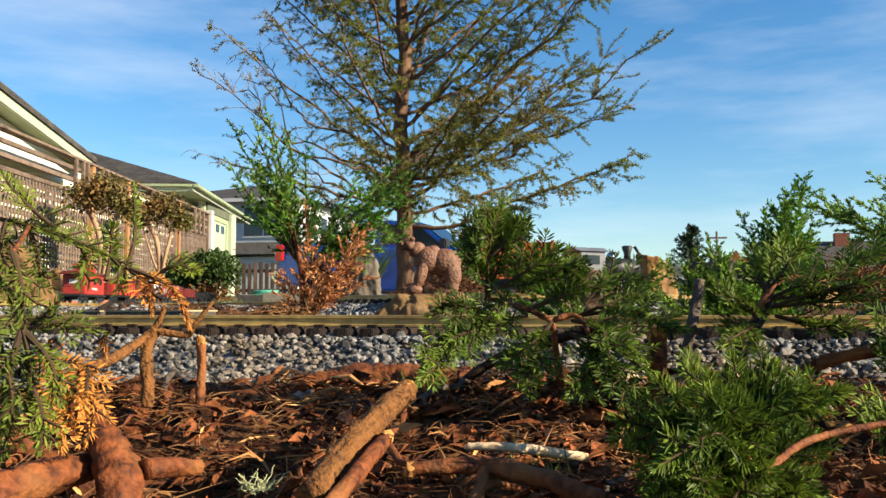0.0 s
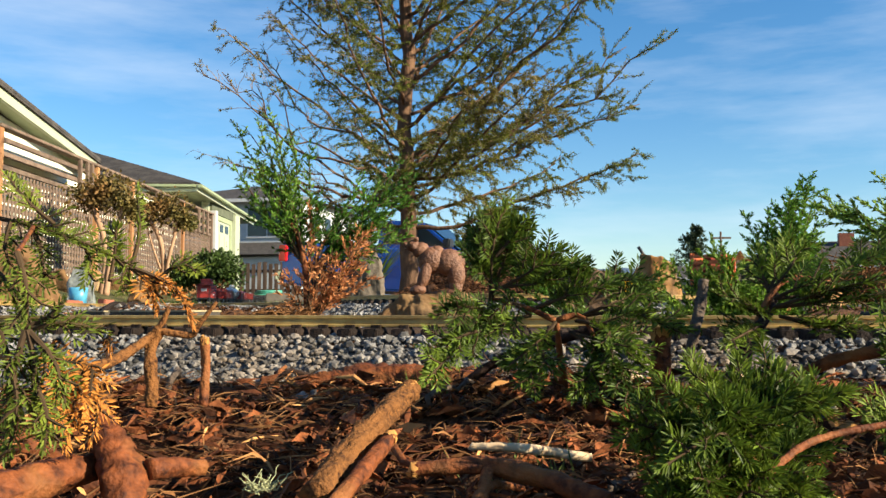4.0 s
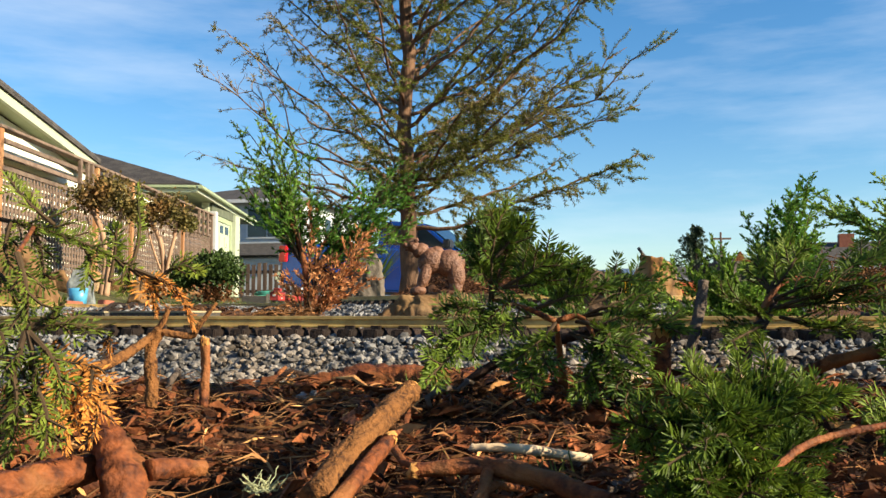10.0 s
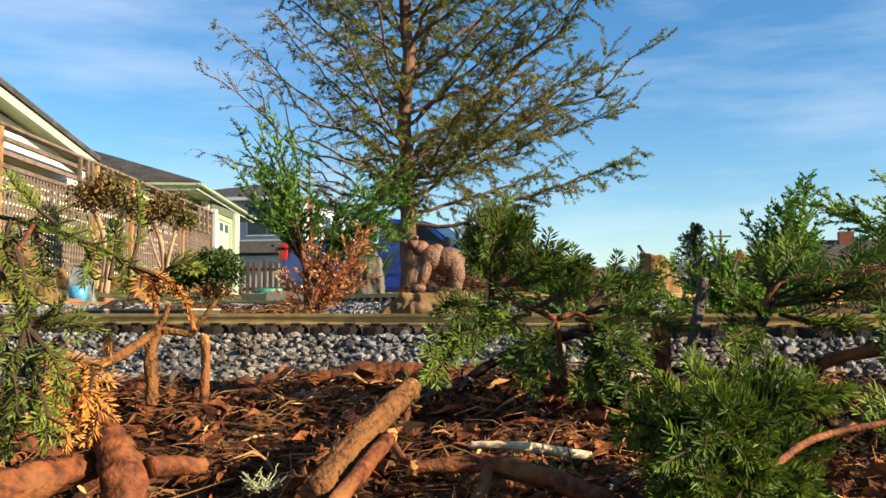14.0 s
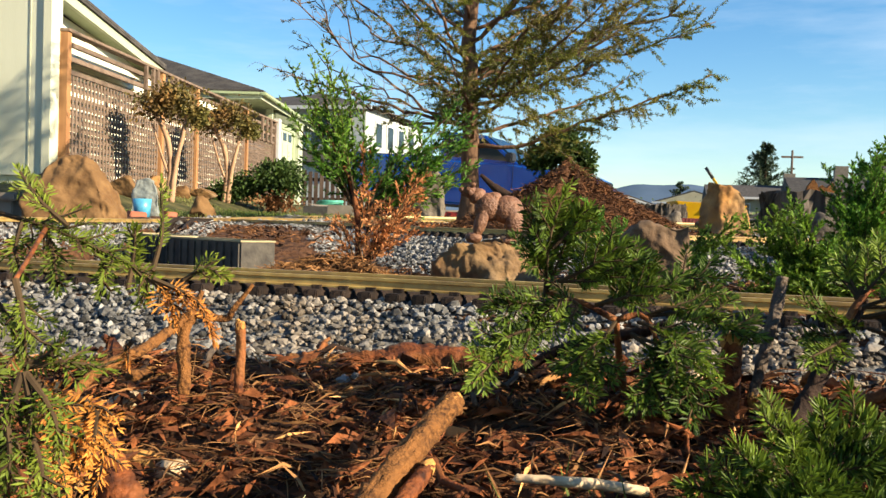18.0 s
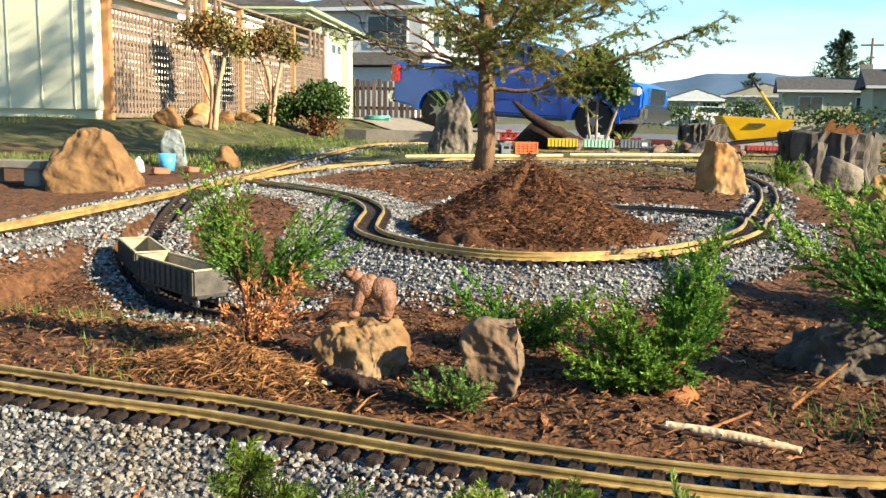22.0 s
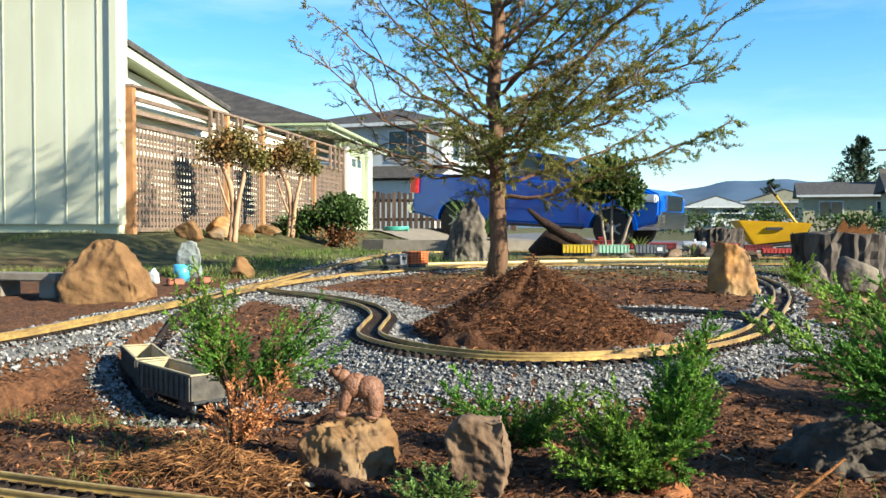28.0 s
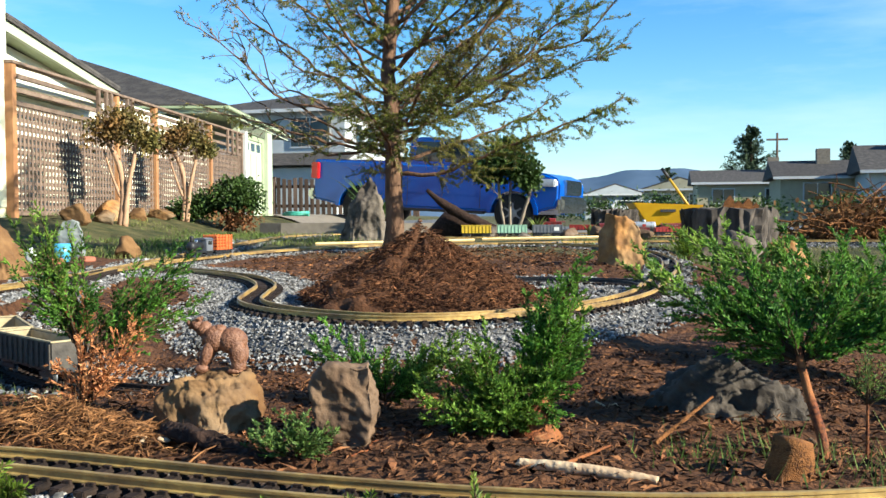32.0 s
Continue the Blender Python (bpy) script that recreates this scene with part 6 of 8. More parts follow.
    stone("flat_stone", "flat tan stone on the grass", 1.52, 4.45, -0.01, (0.11, 0.09, 0.04), 34, ROCK_TAN, 0)
    stone("mossy_stone", "rounded grey stone beside the bark stump", 1.42, 5.45, 0.04, (0.12, 0.11, 0.14), 35, ROCK_GREY, 0)
    for k, (x, y, s) in enumerate(((0.15, 7.9, 0.09), (0.55, 8.0, 0.12), (0.95, 8.2, 0.16), (1.25, 8.1, 0.12), (-0.3, 8.9, 0.16), (0.85, 8.5, 0.14), (-0.6, 9.2, 0.14))):
        stone("edging_stone", "rounded grey-brown edging stone", x, y, at_ground(x, y) + s * 0.35, (s, s * 0.8, s * 0.7), 50 + k, (ROCK_GREY, ROCK_BROWN)[k % 2], k * 40, group="edging stones")
    for k in range(11):
        y = 8.6 + k * 0.55
        s = (0.22, 0.16, 0.26, 0.18, 0.2)[k % 5]
        stone("bed_stone", "orange-brown stone along the trellis bed", -4.75 - 0.05 * k + 0.12 * math.sin(k * 2.1), y, at_ground(-4.75, y) + s * 0.3, (s, s * 0.8, s * 0.75), 70 + k, (ROCK_SAND, ROCK_TAN, ROCK_ORANGE)[k % 3], k * 50, group="stones along the trellis")
    for k, (x, y, s) in enumerate(((-0.9, 0.8, 0.012), (-0.22, 0.72, 0.014), (0.05, 0.78, 0.012), (0.72, 0.62, 0.012), (-0.45, 0.86, 0.013), (1.1, 0.95, 0.015))):
        stone("loose_stone", "small loose brown stone in soil", x, y, at_ground(x, y) + s * 0.3, (s, s * 0.8, s * 0.7), 90 + k, ROCK_BROWN, k * 33, sub=2, group="loose stones")


def make_bear():
    """A small standing bear figure, in one mesh."""
    bm = bmesh.new()

    def blob(x, y, z, rx, ry, rz, ay=0.0):
        m = pose(x, y, z, 0, ay, 0) @ Matrix.Diagonal((rx, ry, rz, 1))
        bmesh.ops.create_icosphere(bm, subdivisions=3, radius=1.0, matrix=m)

    blob(0.022, 0, 0.064, 0.031, 0.024, 0.027)
    blob(-0.012, 0, 0.068, 0.028, 0.022, 0.027, -20)
    blob(-0.006, 0, 0.084, 0.018, 0.015, 0.012, -20)
    blob(-0.034, 0, 0.088, 0.017, 0.013, 0.015, -25)
    blob(-0.048, 0, 0.096, 0.0135, 0.0125, 0.0125, 10)
    blob(-0.060, 0, 0.098, 0.010, 0.0068, 0.0062, 18)
    blob(-0.058, 0, 0.091, 0.008, 0.0055, 0.003, -14)
    for s in (-1, 1):
        blob(-0.042, s * 0.010, 0.108, 0.0042, 0.003, 0.0045)
        blob(-0.026, s * 0.013, 0.040, 0.012, 0.010, 0.030, 18)
        blob(-0.037 - (0.004 if s > 0 else 0), s * 0.013, 0.010, 0.014, 0.010, 0.010)
        blob(0.035, s * 0.013, 0.042, 0.017, 0.012, 0.030, -6)
        blob(0.035, s * 0.013, 0.018, 0.0125, 0.010, 0.018)
        blob(0.030, s * 0.013, 0.006, 0.015, 0.010, 0.007)
    for v in bm.verts:
        v.co += Vector((1, 1, 1)) * 0.0011 * noise.noise(v.co * 190)
    for f in bm.faces:
        f.smooth = True
    m = pose(0.092, 0.955, 0.024, 0, 0, 8) @ Matrix.Diagonal((0.90, 0.90, 0.90, 1))
    ob = part("bear_figure", bm, BEAR, None, "", m)
    tagged(ob, "brown toy bear standing on a rock", "bear figure")


def make_garden_wood():
    limb("peeled_stick", "pale bleached stick lying beside the rail", [(0.645, 0.705, -0.052), (0.71, 0.69, -0.050), (0.78, 0.672, -0.052), (0.835, 0.66, -0.055)], (0.007, 0.0085, 0.008, 0.006), PALE, 41, 0.8, cut_mat=PALE, category="stick")
    limb("twig", "brown forked twig over a pale stick", [(0.70, 0.69, -0.05), (0.73, 0.72, -0.045), (0.775, 0.76, -0.035)], (0.003, 0.0025, 0.0015), BARK_RED, 42, category="stick")
    limb("twig", "pinkish twig leaning on a grey boulder", [(0.845, 0.86, -0.055), (0.89, 0.905, -0.03), (0.945, 0.965, 0.0)], (0.0035, 0.003, 0.002), BARK_ROUGH, 43, category="stick")
    limb("wood_stub", "sawn stub of brown wood", [(1.025, 0.735, -0.012), (1.02, 0.735, -0.05), (1.015, 0.735, -0.09)], (0.026, 0.030, 0.036), BARK_ROUGH, 44, 0, rough=0.06, category="stump", n=18)
    limb("dark_log", "dark rotten log beside the track", [(0.06, 0.80, -0.045), (0.12, 0.765, -0.042), (0.20, 0.735, -0.052), (0.27, 0.70, -0.065)], (0.014, 0.016, 0.014, 0.009), BARK_DARK, 45, rough=0.12, category="log")
    rng = np.random.RandomState(3)
    for k in range(12):
        x, y = 0.045 + rng.normal() * 0.03, 0.80 + rng.normal() * 0.018
        bm = facet_rock((rng.uniform(0.012, 0.022), rng.uniform(0.004, 0.008), 0.003), 400 + k, 8, 2, 0.1)
        tagged(part("bark_flake", bm, (PALE, BARK_ROUGH)[k % 2], None, "", pose(x, y, at_ground(x, y) + 0.012 + 0.002 * k % 0.01, rng.uniform(-30, 30), rng.uniform(-30, 30), rng.uniform(0, 180))), "pale flake of bark below the bear rock", "bark chip", "bark flakes")
    for k in range(16):
        x, y = rng.uniform(-0.5, 1.1), rng.uniform(0.62, 1.2)
        a, ln = rng.uniform(0, 6.28), rng.uniform(0.03, 0.10)
        q = (x + ln * math.cos(a), y + ln * math.sin(a))
        v, f = tube(curvy((x, y, at_ground(x, y) + 0.006), (*q, at_ground(*q) + 0.012), 0.004, 7, k), (0.002, 0.001), 6, 0.1, k)
        tagged(part("twig", data(v, f, "twig", True), (FIBRE, BARK_RED, PALE)[k % 3]), "dry twig on garden soil", "stick", "fallen twigs")


# ---- rolling stock (x ahead, rails' tops at z = 0) ----
def running_gear(e, half):
    """Two bogies with four wheels each."""
    wheel = lathe(((0.0135, -0.003), (0.0155, -0.002), (0.0155, 0.0), (0.013, 0.003), (0.004, 0.0035)), 14, "y")
    me = bpy.data.meshes.new("wheel")
    wheel.to_mesh(me)
    wheel.free()
    me.materials.append(STEEL)
    for s in (-1, 1):
        b = part("bogie", boxes((s * half - 0.042, -0.040, 0.010, s * half + 0.042, -0.033, 0.024), (s * half - 0.042, 0.033, 0.010, s * half + 0.042, 0.040, 0.024), (s * half - 0.008, -0.034, 0.014, s * half + 0.008, 0.034, 0.026), bevel=0.002), BLACK, e)
        for dx in (-0.026, 0.026):
            for sy in (-1, 1):
                part("wheel", me, STEEL, b, at=pose(s * half + dx, sy * 0.031, 0.0135, 0, 0, 0 if sy > 0 else 180))


def frame_of(e, ln, w=0.042):
    part("underframe", boxes((-ln / 2, -w, 0.027, ln / 2, w, 0.036), (-ln / 2 - 0.012, -0.006, 0.026, ln / 2 + 0.012, 0.006, 0.032), bevel=0.0015), BLACK, e)
    running_gear(e, ln / 2 - 0.055)


def letter_bars(e, name, ln, z, h, y, material, n=5):
    """Unreadable lettering on a car's side, as plain bars."""
    part(name, boxes(*[(-ln / 2 + ln * k / n, -y - 0.001, z, -ln / 2 + ln * (k + 0.7) / n, -y + 0.0005, z + h) for k in range(n)]), material, e, "plain bars of lettering")


def gondola(label, body, ln=0.31, h=0.060, inside=None, ribs=9):
    e = thing("gondola_car", label, "train car", group="model train")
    frame_of(e, ln)
    a, w, z0, z1, t = ln / 2 - 0.004, 0.047, 0.036, 0.036 + h, 0.004
    part("body", boxes((-a, -w, z0, a, -w + t, z1), (-a, w - t, z0, a, w, z1), (-a, -w + t, z0, -a + t, w - t, z1), (a - t, -w + t, z0, a, w - t, z1), (-a + t, -w + t, z0, a - t, w - t, z0 + 0.004)), body, e)
    if inside:
        part("lining", boxes((-a + t, -w + t, z0 + 0.0045, a - t, -w + t + 0.001, z1 - 0.002), (-a + t, w - t - 0.001, z0 + 0.0045, a - t, w - t, z1 - 0.002), (-a + t, -w + t + 0.001, z0 + 0.0045, -a + t + 0.001, w - t - 0.001, z1 - 0.002), (a - t - 0.001, -w + t + 0.001, z0 + 0.0045, a - t, w - t - 0.001, z1 - 0.002), (-a + t, -w + t, z0 + 0.0042, a - t, w - t, z0 + 0.0065)), inside, e, "tan inside")
    bm = boxes((-0.0028, -0.0025, 0, 0.0028, 0.0025, z1 - 0.004 - z0))
    me = bpy.data.meshes.new("rib")
    bm.to_mesh(me)
    bm.free()
    me.materials.append(body)
    for s in (-1, 1):
        for k in range(ribs):
            part("rib", me, body, e, at=pose(-a + 0.008 + (2 * a - 0.016) * k / (ribs - 1), s * (w + 0.0025), z0))
    part("top_rail", boxes((-a - 0.002, -w - 0.003, z1, a + 0.002, -w + t, z1 + 0.004), (-a - 0.002, w - t, z1, a + 0.002, w + 0.003, z1 + 0.004), (-a - 0.002, -w + t, z1, -a + t, w - t, z1 + 0.004), (a - t, -w + t, z1, a + 0.002, w - t, z1 + 0.004)), inside or body, e)
    return e


def boxcar(label, body, h=0.085, roof=None, name="box_car"):
    e = thing(name, label, "train car", group="model train")
    frame_of(e, 0.31)
    part("body", boxes((-0.15, -0.047, 0.036, 0.15, 0.047, 0.036 + h), bevel=0.002), body, e)
    part("door", boxes((-0.034, -0.051, 0.040, 0.034, -0.0465, 0.030 + h), bevel=0.001), body, e)
    part("roof", prism([(-0.052, 0.036 + h), (0.052, 0.036 + h), (0.03, 0.050 + h), (0, 0.053 + h), (-0.03, 0.050 + h)], -0.156, 0.156, "x"), roof or body, e)
    for k in range(6):
        part("ladder_rung", boxes((0.115, -0.0495, 0.042 + 0.012 * k, 0.140, -0.0475, 0.044 + 0.012 * k)), BLACK, e)
    letter_bars(e, "lettering", 0.07, 0.075, 0.010, 0.0475, WHITE)
    return e


def stock_car():
    e = thing("stock_car", "orange slatted model stock car", "train car", group="model train")
    frame_of(e, 0.20)
    z0, a, w = 0.036, 0.095, 0.047
    part("floor", boxes((-a, -w, z0, a, w, z0 + 0.006)), ORANGE_CAR, e)
    for k in range(5):
        z = z0 + 0.008 + k * 0.0185
        part("slat", boxes((-a, -w, z, a, -w + 0.004, z + 0.011), (-a, w - 0.004, z, a, w, z + 0.011), (-a, -w + 0.004, z, -a + 0.004, w - 0.004, z + 0.011), (a - 0.004, -w + 0.004, z, a, w - 0.004, z + 0.011)), ORANGE_CAR, e)
    for k in range(6):
        x = -a + 0.006 + (2 * a - 0.012) * k / 5
        for s in (-1, 1):
            part("post", boxes((x - 0.004, s * (w + 0.002) - 0.002, z0, x + 0.004, s * (w + 0.002) + 0.002, z0 + 0.098)), ORANGE_CAR, e)
    part("liner", boxes((-a + 0.006, -0.012, z0 + 0.006, a - 0.006, 0.012, z0 + 0.085)), mat("car_dark_red", (0.20, 0.035, 0.015), (0.13, 0.02, 0.01), 0.7, 20), e, "dark load inside")
    return e


def tank_car():
    e = thing("tank_car", "silver model tank car with a dome", "train car", group="model train")
    frame_of(e, 0.30)
    part("tank", lathe(((0.006, -0.135), (0.030, -0.132), (0.040, -0.122), (0.042, -0.11), (0.042, 0.11), (0.040, 0.122), (0.030, 0.132), (0.006, 0.135)), 24, "x"), SILVER, e, at=pose(0, 0, 0.080))
    part("dome", lathe(((0.022, 0.0), (0.022, 0.026), (0.018, 0.031), (0.005, 0.033)), 18), SILVER, e, at=pose(0, 0, 0.113))
    for x in (-0.08, 0.08):
        part("band", lathe(((0.0435, -0.003), (0.0435, 0.003)), 24, "x"), STEEL, e, at=pose(x, 0, 0.080))
    part("emblem", boxes((-0.02, -0.0445, 0.066, 0.02, -0.0425, 0.094), bevel=0.004), RED_CAR, e, "plain red emblem")
    return e


def caboose():
    e = thing("caboose", "red model caboose with a cupola", "train car", group="model train")
    frame_of(e, 0.29)
    part("body", boxes((-0.105, -0.046, 0.036, 0.105, 0.046, 0.118), bevel=0.002), RED_CAR, e)
    part("roof", prism([(-0.054, 0.118), (0.054, 0.118), (0.03, 0.129), (0, 0.132), (-0.03, 0.129)], -0.145, 0.145, "x"), mat("caboose_roof", (0.16, 0.03, 0.025), (0.1, 0.02, 0.018), 0.7, 20), e)
    part("cupola", boxes((-0.03, -0.036, 0.128, 0.035, 0.036, 0.158), bevel=0.003), RED_CAR, e)
    part("cupola_roof", prism([(-0.042, 0.158), (0.042, 0.158), (0.02, 0.166), (-0.02, 0.166)], -0.038, 0.043, "x"), RED_CAR, e)
    for x in (-0.065, 0.0, 0.065):
        part("window", boxes((x - 0.011, -0.0475, 0.078, x + 0.011, -0.0455, 0.102)), GLASS_DARK, e)
    for s in (-1, 1):
        part("platform_rail", boxes((s * 0.142 - 0.0015, -0.044, 0.036, s * 0.142 + 0.0015, -0.041, 0.118), (s * 0.142 - 0.0015, 0.041, 0.036, s * 0.142 + 0.0015, 0.044, 0.118), (s * 0.142 - 0.0015, -0.044, 0.066, s * 0.142 + 0.0015, 0.044, 0.069)), BLACK, e)
        part("end_sign", boxes((s * 0.106 - 0.001, -0.018, 0.080, s * 0.106 + 0.001, 0.018, 0.098)), WHITE, e, "white panel")
    letter_bars(e, "lettering", 0.06, 0.055, 0.009, 0.0465, WHITE)
    return e


def engine():
    e = thing("locomotive", "small dark model locomotive with a grey cab", "locomotive", group="model train")
    frame_of(e, 0.24)
    part("boiler", lathe(((0.006, -0.02), (0.026, -0.018), (0.028, 0.10), (0.022, 0.112), (0.006, 0.114)), 20, "x"), BLACK, e, at=pose(0, 0, 0.068))
    part("chimney", lathe(((0.010, 0.0), (0.009, 0.02), (0.015, 0.038), (0.013, 0.042)), 14), BLACK, e, at=pose(0.085, 0, 0.088))
    part("dome", lathe(((0.013, 0.0), (0.013, 0.012), (0.006, 0.021)), 14), CHROME, e, at=pose(0.03, 0, 0.09))
    part("cab", boxes((-0.10, -0.044, 0.036, -0.02, 0.044, 0.108), bevel=0.002), GREY_CAR, e, "dark grey cab")
    part("cab_roof", prism([(-0.050, 0.108), (0.050, 0.108), (0.025, 0.119), (-0.025, 0.119)], -0.11, -0.012, "x"), GREY_CAR, e)
    for s in (-1, 1):
        part("cab_window", boxes((-0.085, s * 0.0445 - 0.001, 0.075, -0.04, s * 0.0445 + 0.001, 0.098)), GLASS_DARK, e)
    return e


TRAIN_A = [("caboose", caboose())]
for kind, ob in (("g", gondola("red model gondola car", RED_CAR, h=0.05)), ("b", boxcar("dull red model box car", MAROON, 0.055)), ("t", tank_car()), ("b2", boxcar("maroon low model box car", MAROON, 0.050)), ("g2", gondola("maroon model gondola car", MAROON, h=0.045)), ("f", gondola("black model flat car", BLACK, h=0.022)), ("f2", gondola("black low model wagon", BLACK, h=0.030))):
    TRAIN_A.append((kind, ob))
TRAIN_B = [("s", stock_car()), ("e", engine())]


def on_line(line, s):
    """Place and heading at a length along a line."""
    d = np.r_[0, np.cumsum(np.linalg.norm(np.diff(line, axis=0), axis=1))]
    p = [np.interp(s, d, line[:, k]) for k in range(3)]
    q = [np.interp(s + 0.08, d, line[:, k]) - np.interp(s - 0.08, d, line[:, k]) for k in range(2)]
    return p, math.degrees(math.atan2(q[1], q[0]))


def parked(ob, kind, s):
    p, a = on_line(TRACKS[kind], s)
    ob.matrix_basis = pose(*p, 0, 0, a)


def make_parked():
    for k, (label, s) in enumerate((("weathered dark hopper wagon with a tan inside on a sunken spur", 0.45), ("weathered dark hopper wagon behind another on a spur", 0.83))):
        h = gondola(label, HOPPER, 0.345, 0.066, HOPPER_IN, 11)
        h.name = "hopper_wagon"
        parked(h, "spur", s)
    for label, body, s in (("yellow model ore car on a siding", YEL_CAR, 0.55), ("mint green model car on a siding", GREEN_CAR, 0.90), ("dark grey model car with a white panel", GREY_CAR, 1.25)):
        g = gondola(label, body, 0.30, 0.075)
        parked(g, "siding", s)
        if body is GREY_CAR:
            part("panel", boxes((0.06, -0.0545, 0.055, 0.11, -0.0525, 0.09)), WHITE, g, "white panel")
    for label, body, s in (("rusty red model flat car", MAROON, 2.1), ("reddish model gondola car on the siding", RED_CAR, 2.45)):
        parked(gondola(label, body, 0.30, 0.04), "siding", s)


# ---- the spruce ----
def make_spruce():
    rng = np.random.RandomState(42)
    e = thing("spruce_tree", "thin-crowned young spruce with upswept yellow-green boughs", "tree", pose(-0.66, 5.82, at_ground(-0.66, 5.82) - 0.02))
    trunk = curvy((0, 0, 0), (0.05, 0.05, 3.6), 0.02, 26, 2)
    v, f = tube(trunk, (0.070, 0.055, 0.050, 0.046, 0.032, 0.008), 14, 0.04, 4)
    part("trunk", data(v, f, "trunk", True), TRUNK, e)
    tri, twigs = [], []
    count = 66
    for k in range(count):
        h = 0.58 + 2.75 * (k / count) ** 1.05
        base = np.array([np.interp(h, trunk[:, 2], trunk[:, j]) for j in range(3)])
        a = k * 2.4 + rng.uniform(-0.4, 0.4)
        side = math.cos(a)
        reach = (1.78 if side > 0 else 1.45) * (0.98 - 0.42 * (h - 0.58) / 2.75) * rng.uniform(0.66, 1.08)
        lift = rng.uniform(0.5, 1.0) + 0.10 * (h - 0.58)
        if h < 1.0:
            lift *= 0.42
            reach *= 0.88
        elif side > 0.2:
            lift *= 1.0
            reach *= 1.10
        d = np.array([side, math.sin(a), 0])
        u = np.linspace(0, 1, 16)[:, None]
        line = base + d * reach * u + np.array([0, 0, 1]) * reach * lift * (u**1.25) + np.cumsum(rng.normal(size=(16, 3)), axis=0) * 0.010 * reach
        r0 = 0.007 + 0.010 * reach / 1.7
        bv, bf = tube(line, (r0, r0 * 0.6, 0.0025), 7, 0.06, k)
        part("bough", data(bv, bf, "bough", True), TRUNK, e)
        bare = 0.55 if (side < -0.35 and h < 1.75) else 0.0
        m = int(25 * reach)
        for j in range(m):
            t = 0.16 + 0.84 * (j + rng.uniform(0, 1)) / m
            i = min(14, int(t * 15))
            b = line[i] + (line[i + 1] - line[i]) * (t * 15 - i)
            w = np.cross(d, (0, 0, 1)) * (1 if j % 2 else -1)
            way = w * rng.uniform(0.55, 0.9) + d * rng.uniform(0.5, 0.9) + np.array([0, 0, rng.uniform(-0.45, 0.5)])
            way /= np.linalg.norm(way)
            sl = rng.uniform(0.16, 0.34) * (1.15 - 0.6 * t) * (0.6 + 0.4 * reach / 1.5)
            s = curvy(b, b + way * sl + np.array([0, 0, -0.10 * sl]), 0.010, 8, rng.randint(1e6))
            twigs.append(tube(s[::2], (0.0027, 0.0011), 3, 0, j, cap=False))
            if rng.uniform() > bare:
                tri.append(needles_on(s[1:], int(380 * sl), 0.026, 0.0050, rng, flat=0.6, forward=0.8))
            for q in range(3):
                c = s[2 + q * 2]
                w2 = way * 0.7 + rng.normal(size=3) * 0.5
                w2 /= np.linalg.norm(w2)
                s2 = np.stack([c, c + w2 * sl * 0.22, c + w2 * sl * 0.45 + (0, 0, -0.01)])
                twigs.append(tube(s2, (0.002, 0.001), 3, 0, q, cap=False))
                if rng.uniform() > bare + 0.1:
                    tri.append(needles_on(s2, int(210 * sl), 0.024, 0.0050, rng, flat=0.6, forward=0.8))
        if bare < 0.3:
            tri.append(needles_on(line[6:], int(120 * reach), 0.024, 0.0042, rng, flat=0.7, forward=0.9))
        else:
            tri.append(needles_on(line[12:], int(40 * reach), 0.028, 0.0045, rng, flat=0.7, forward=0.9))
    # thin half-bare boughs on the house side
    for k, (h, tip) in enumerate(((0.80, (-1.42, -0.3, 1.72)), (0.74, (-1.32, 0.2, 1.38)), (0.95, (-1.18, -0.5, 1.62)), (0.70, (-1.02, -0.2, 1.02)), (1.10, (-1.22, 0.3, 2.0)), (0.85, (-0.9, -0.7, 1.5)))):
        line = curvy((0, 0, h), tip, 0.035, 16, 700 + k)
        line[:, 2] -= 0.12 * np.sin(np.linspace(0, math.pi, 16))
        bv, bf = tube(line, (0.012, 0.007, 0.0025), 7, 0.06, k)
        part("bough", data(bv, bf, "bough", True), TRUNK, e)
        for j in range(26):
            i = rng.randint(4, 15)
            way = rng.normal(size=3) * 0.6 + (line[15] - line[8]) / np.linalg.norm(line[15] - line[8])
            way /= np.linalg.norm(way)
            s = curvy(line[i], line[i] + way * rng.uniform(0.08, 0.24), 0.008, 7, rng.randint(1e6))
            twigs.append(tube(s[::2], (0.003, 0.0012), 3, 0, j, cap=False))
            if rng.uniform() < 0.3 + 0.4 * (i > 12):
                tri.append(needles_on(s[3:], 26, 0.028, 0.007, rng, flat=0.6, forward=0.8))
    # long full boughs on the street side
    for k, (h, tip) in enumerate(((0.95, (1.86, -0.2, 1.86)), (1.05, (1.62, 0.4, 1.98)), (0.88, (1.70, 0.3, 1.52)), (1.15, (1.45, -0.5, 2.25)), (0.92, (1.3, -0.6, 1.6)), (1.3, (1.5, 0.1, 2.5)), (1.0, (1.1, 0.7, 1.7)))):
        line = curvy((0, 0, h), tip, 0.03, 16, 800 + k)
        line[:, 2] -= 0.10 * np.sin(np.linspace(0, math.pi, 16))
        bv, bf = tube(line, (0.015, 0.009, 0.0025), 7, 0.06, k)
        part("bough", data(bv, bf, "bough", True), TRUNK, e)
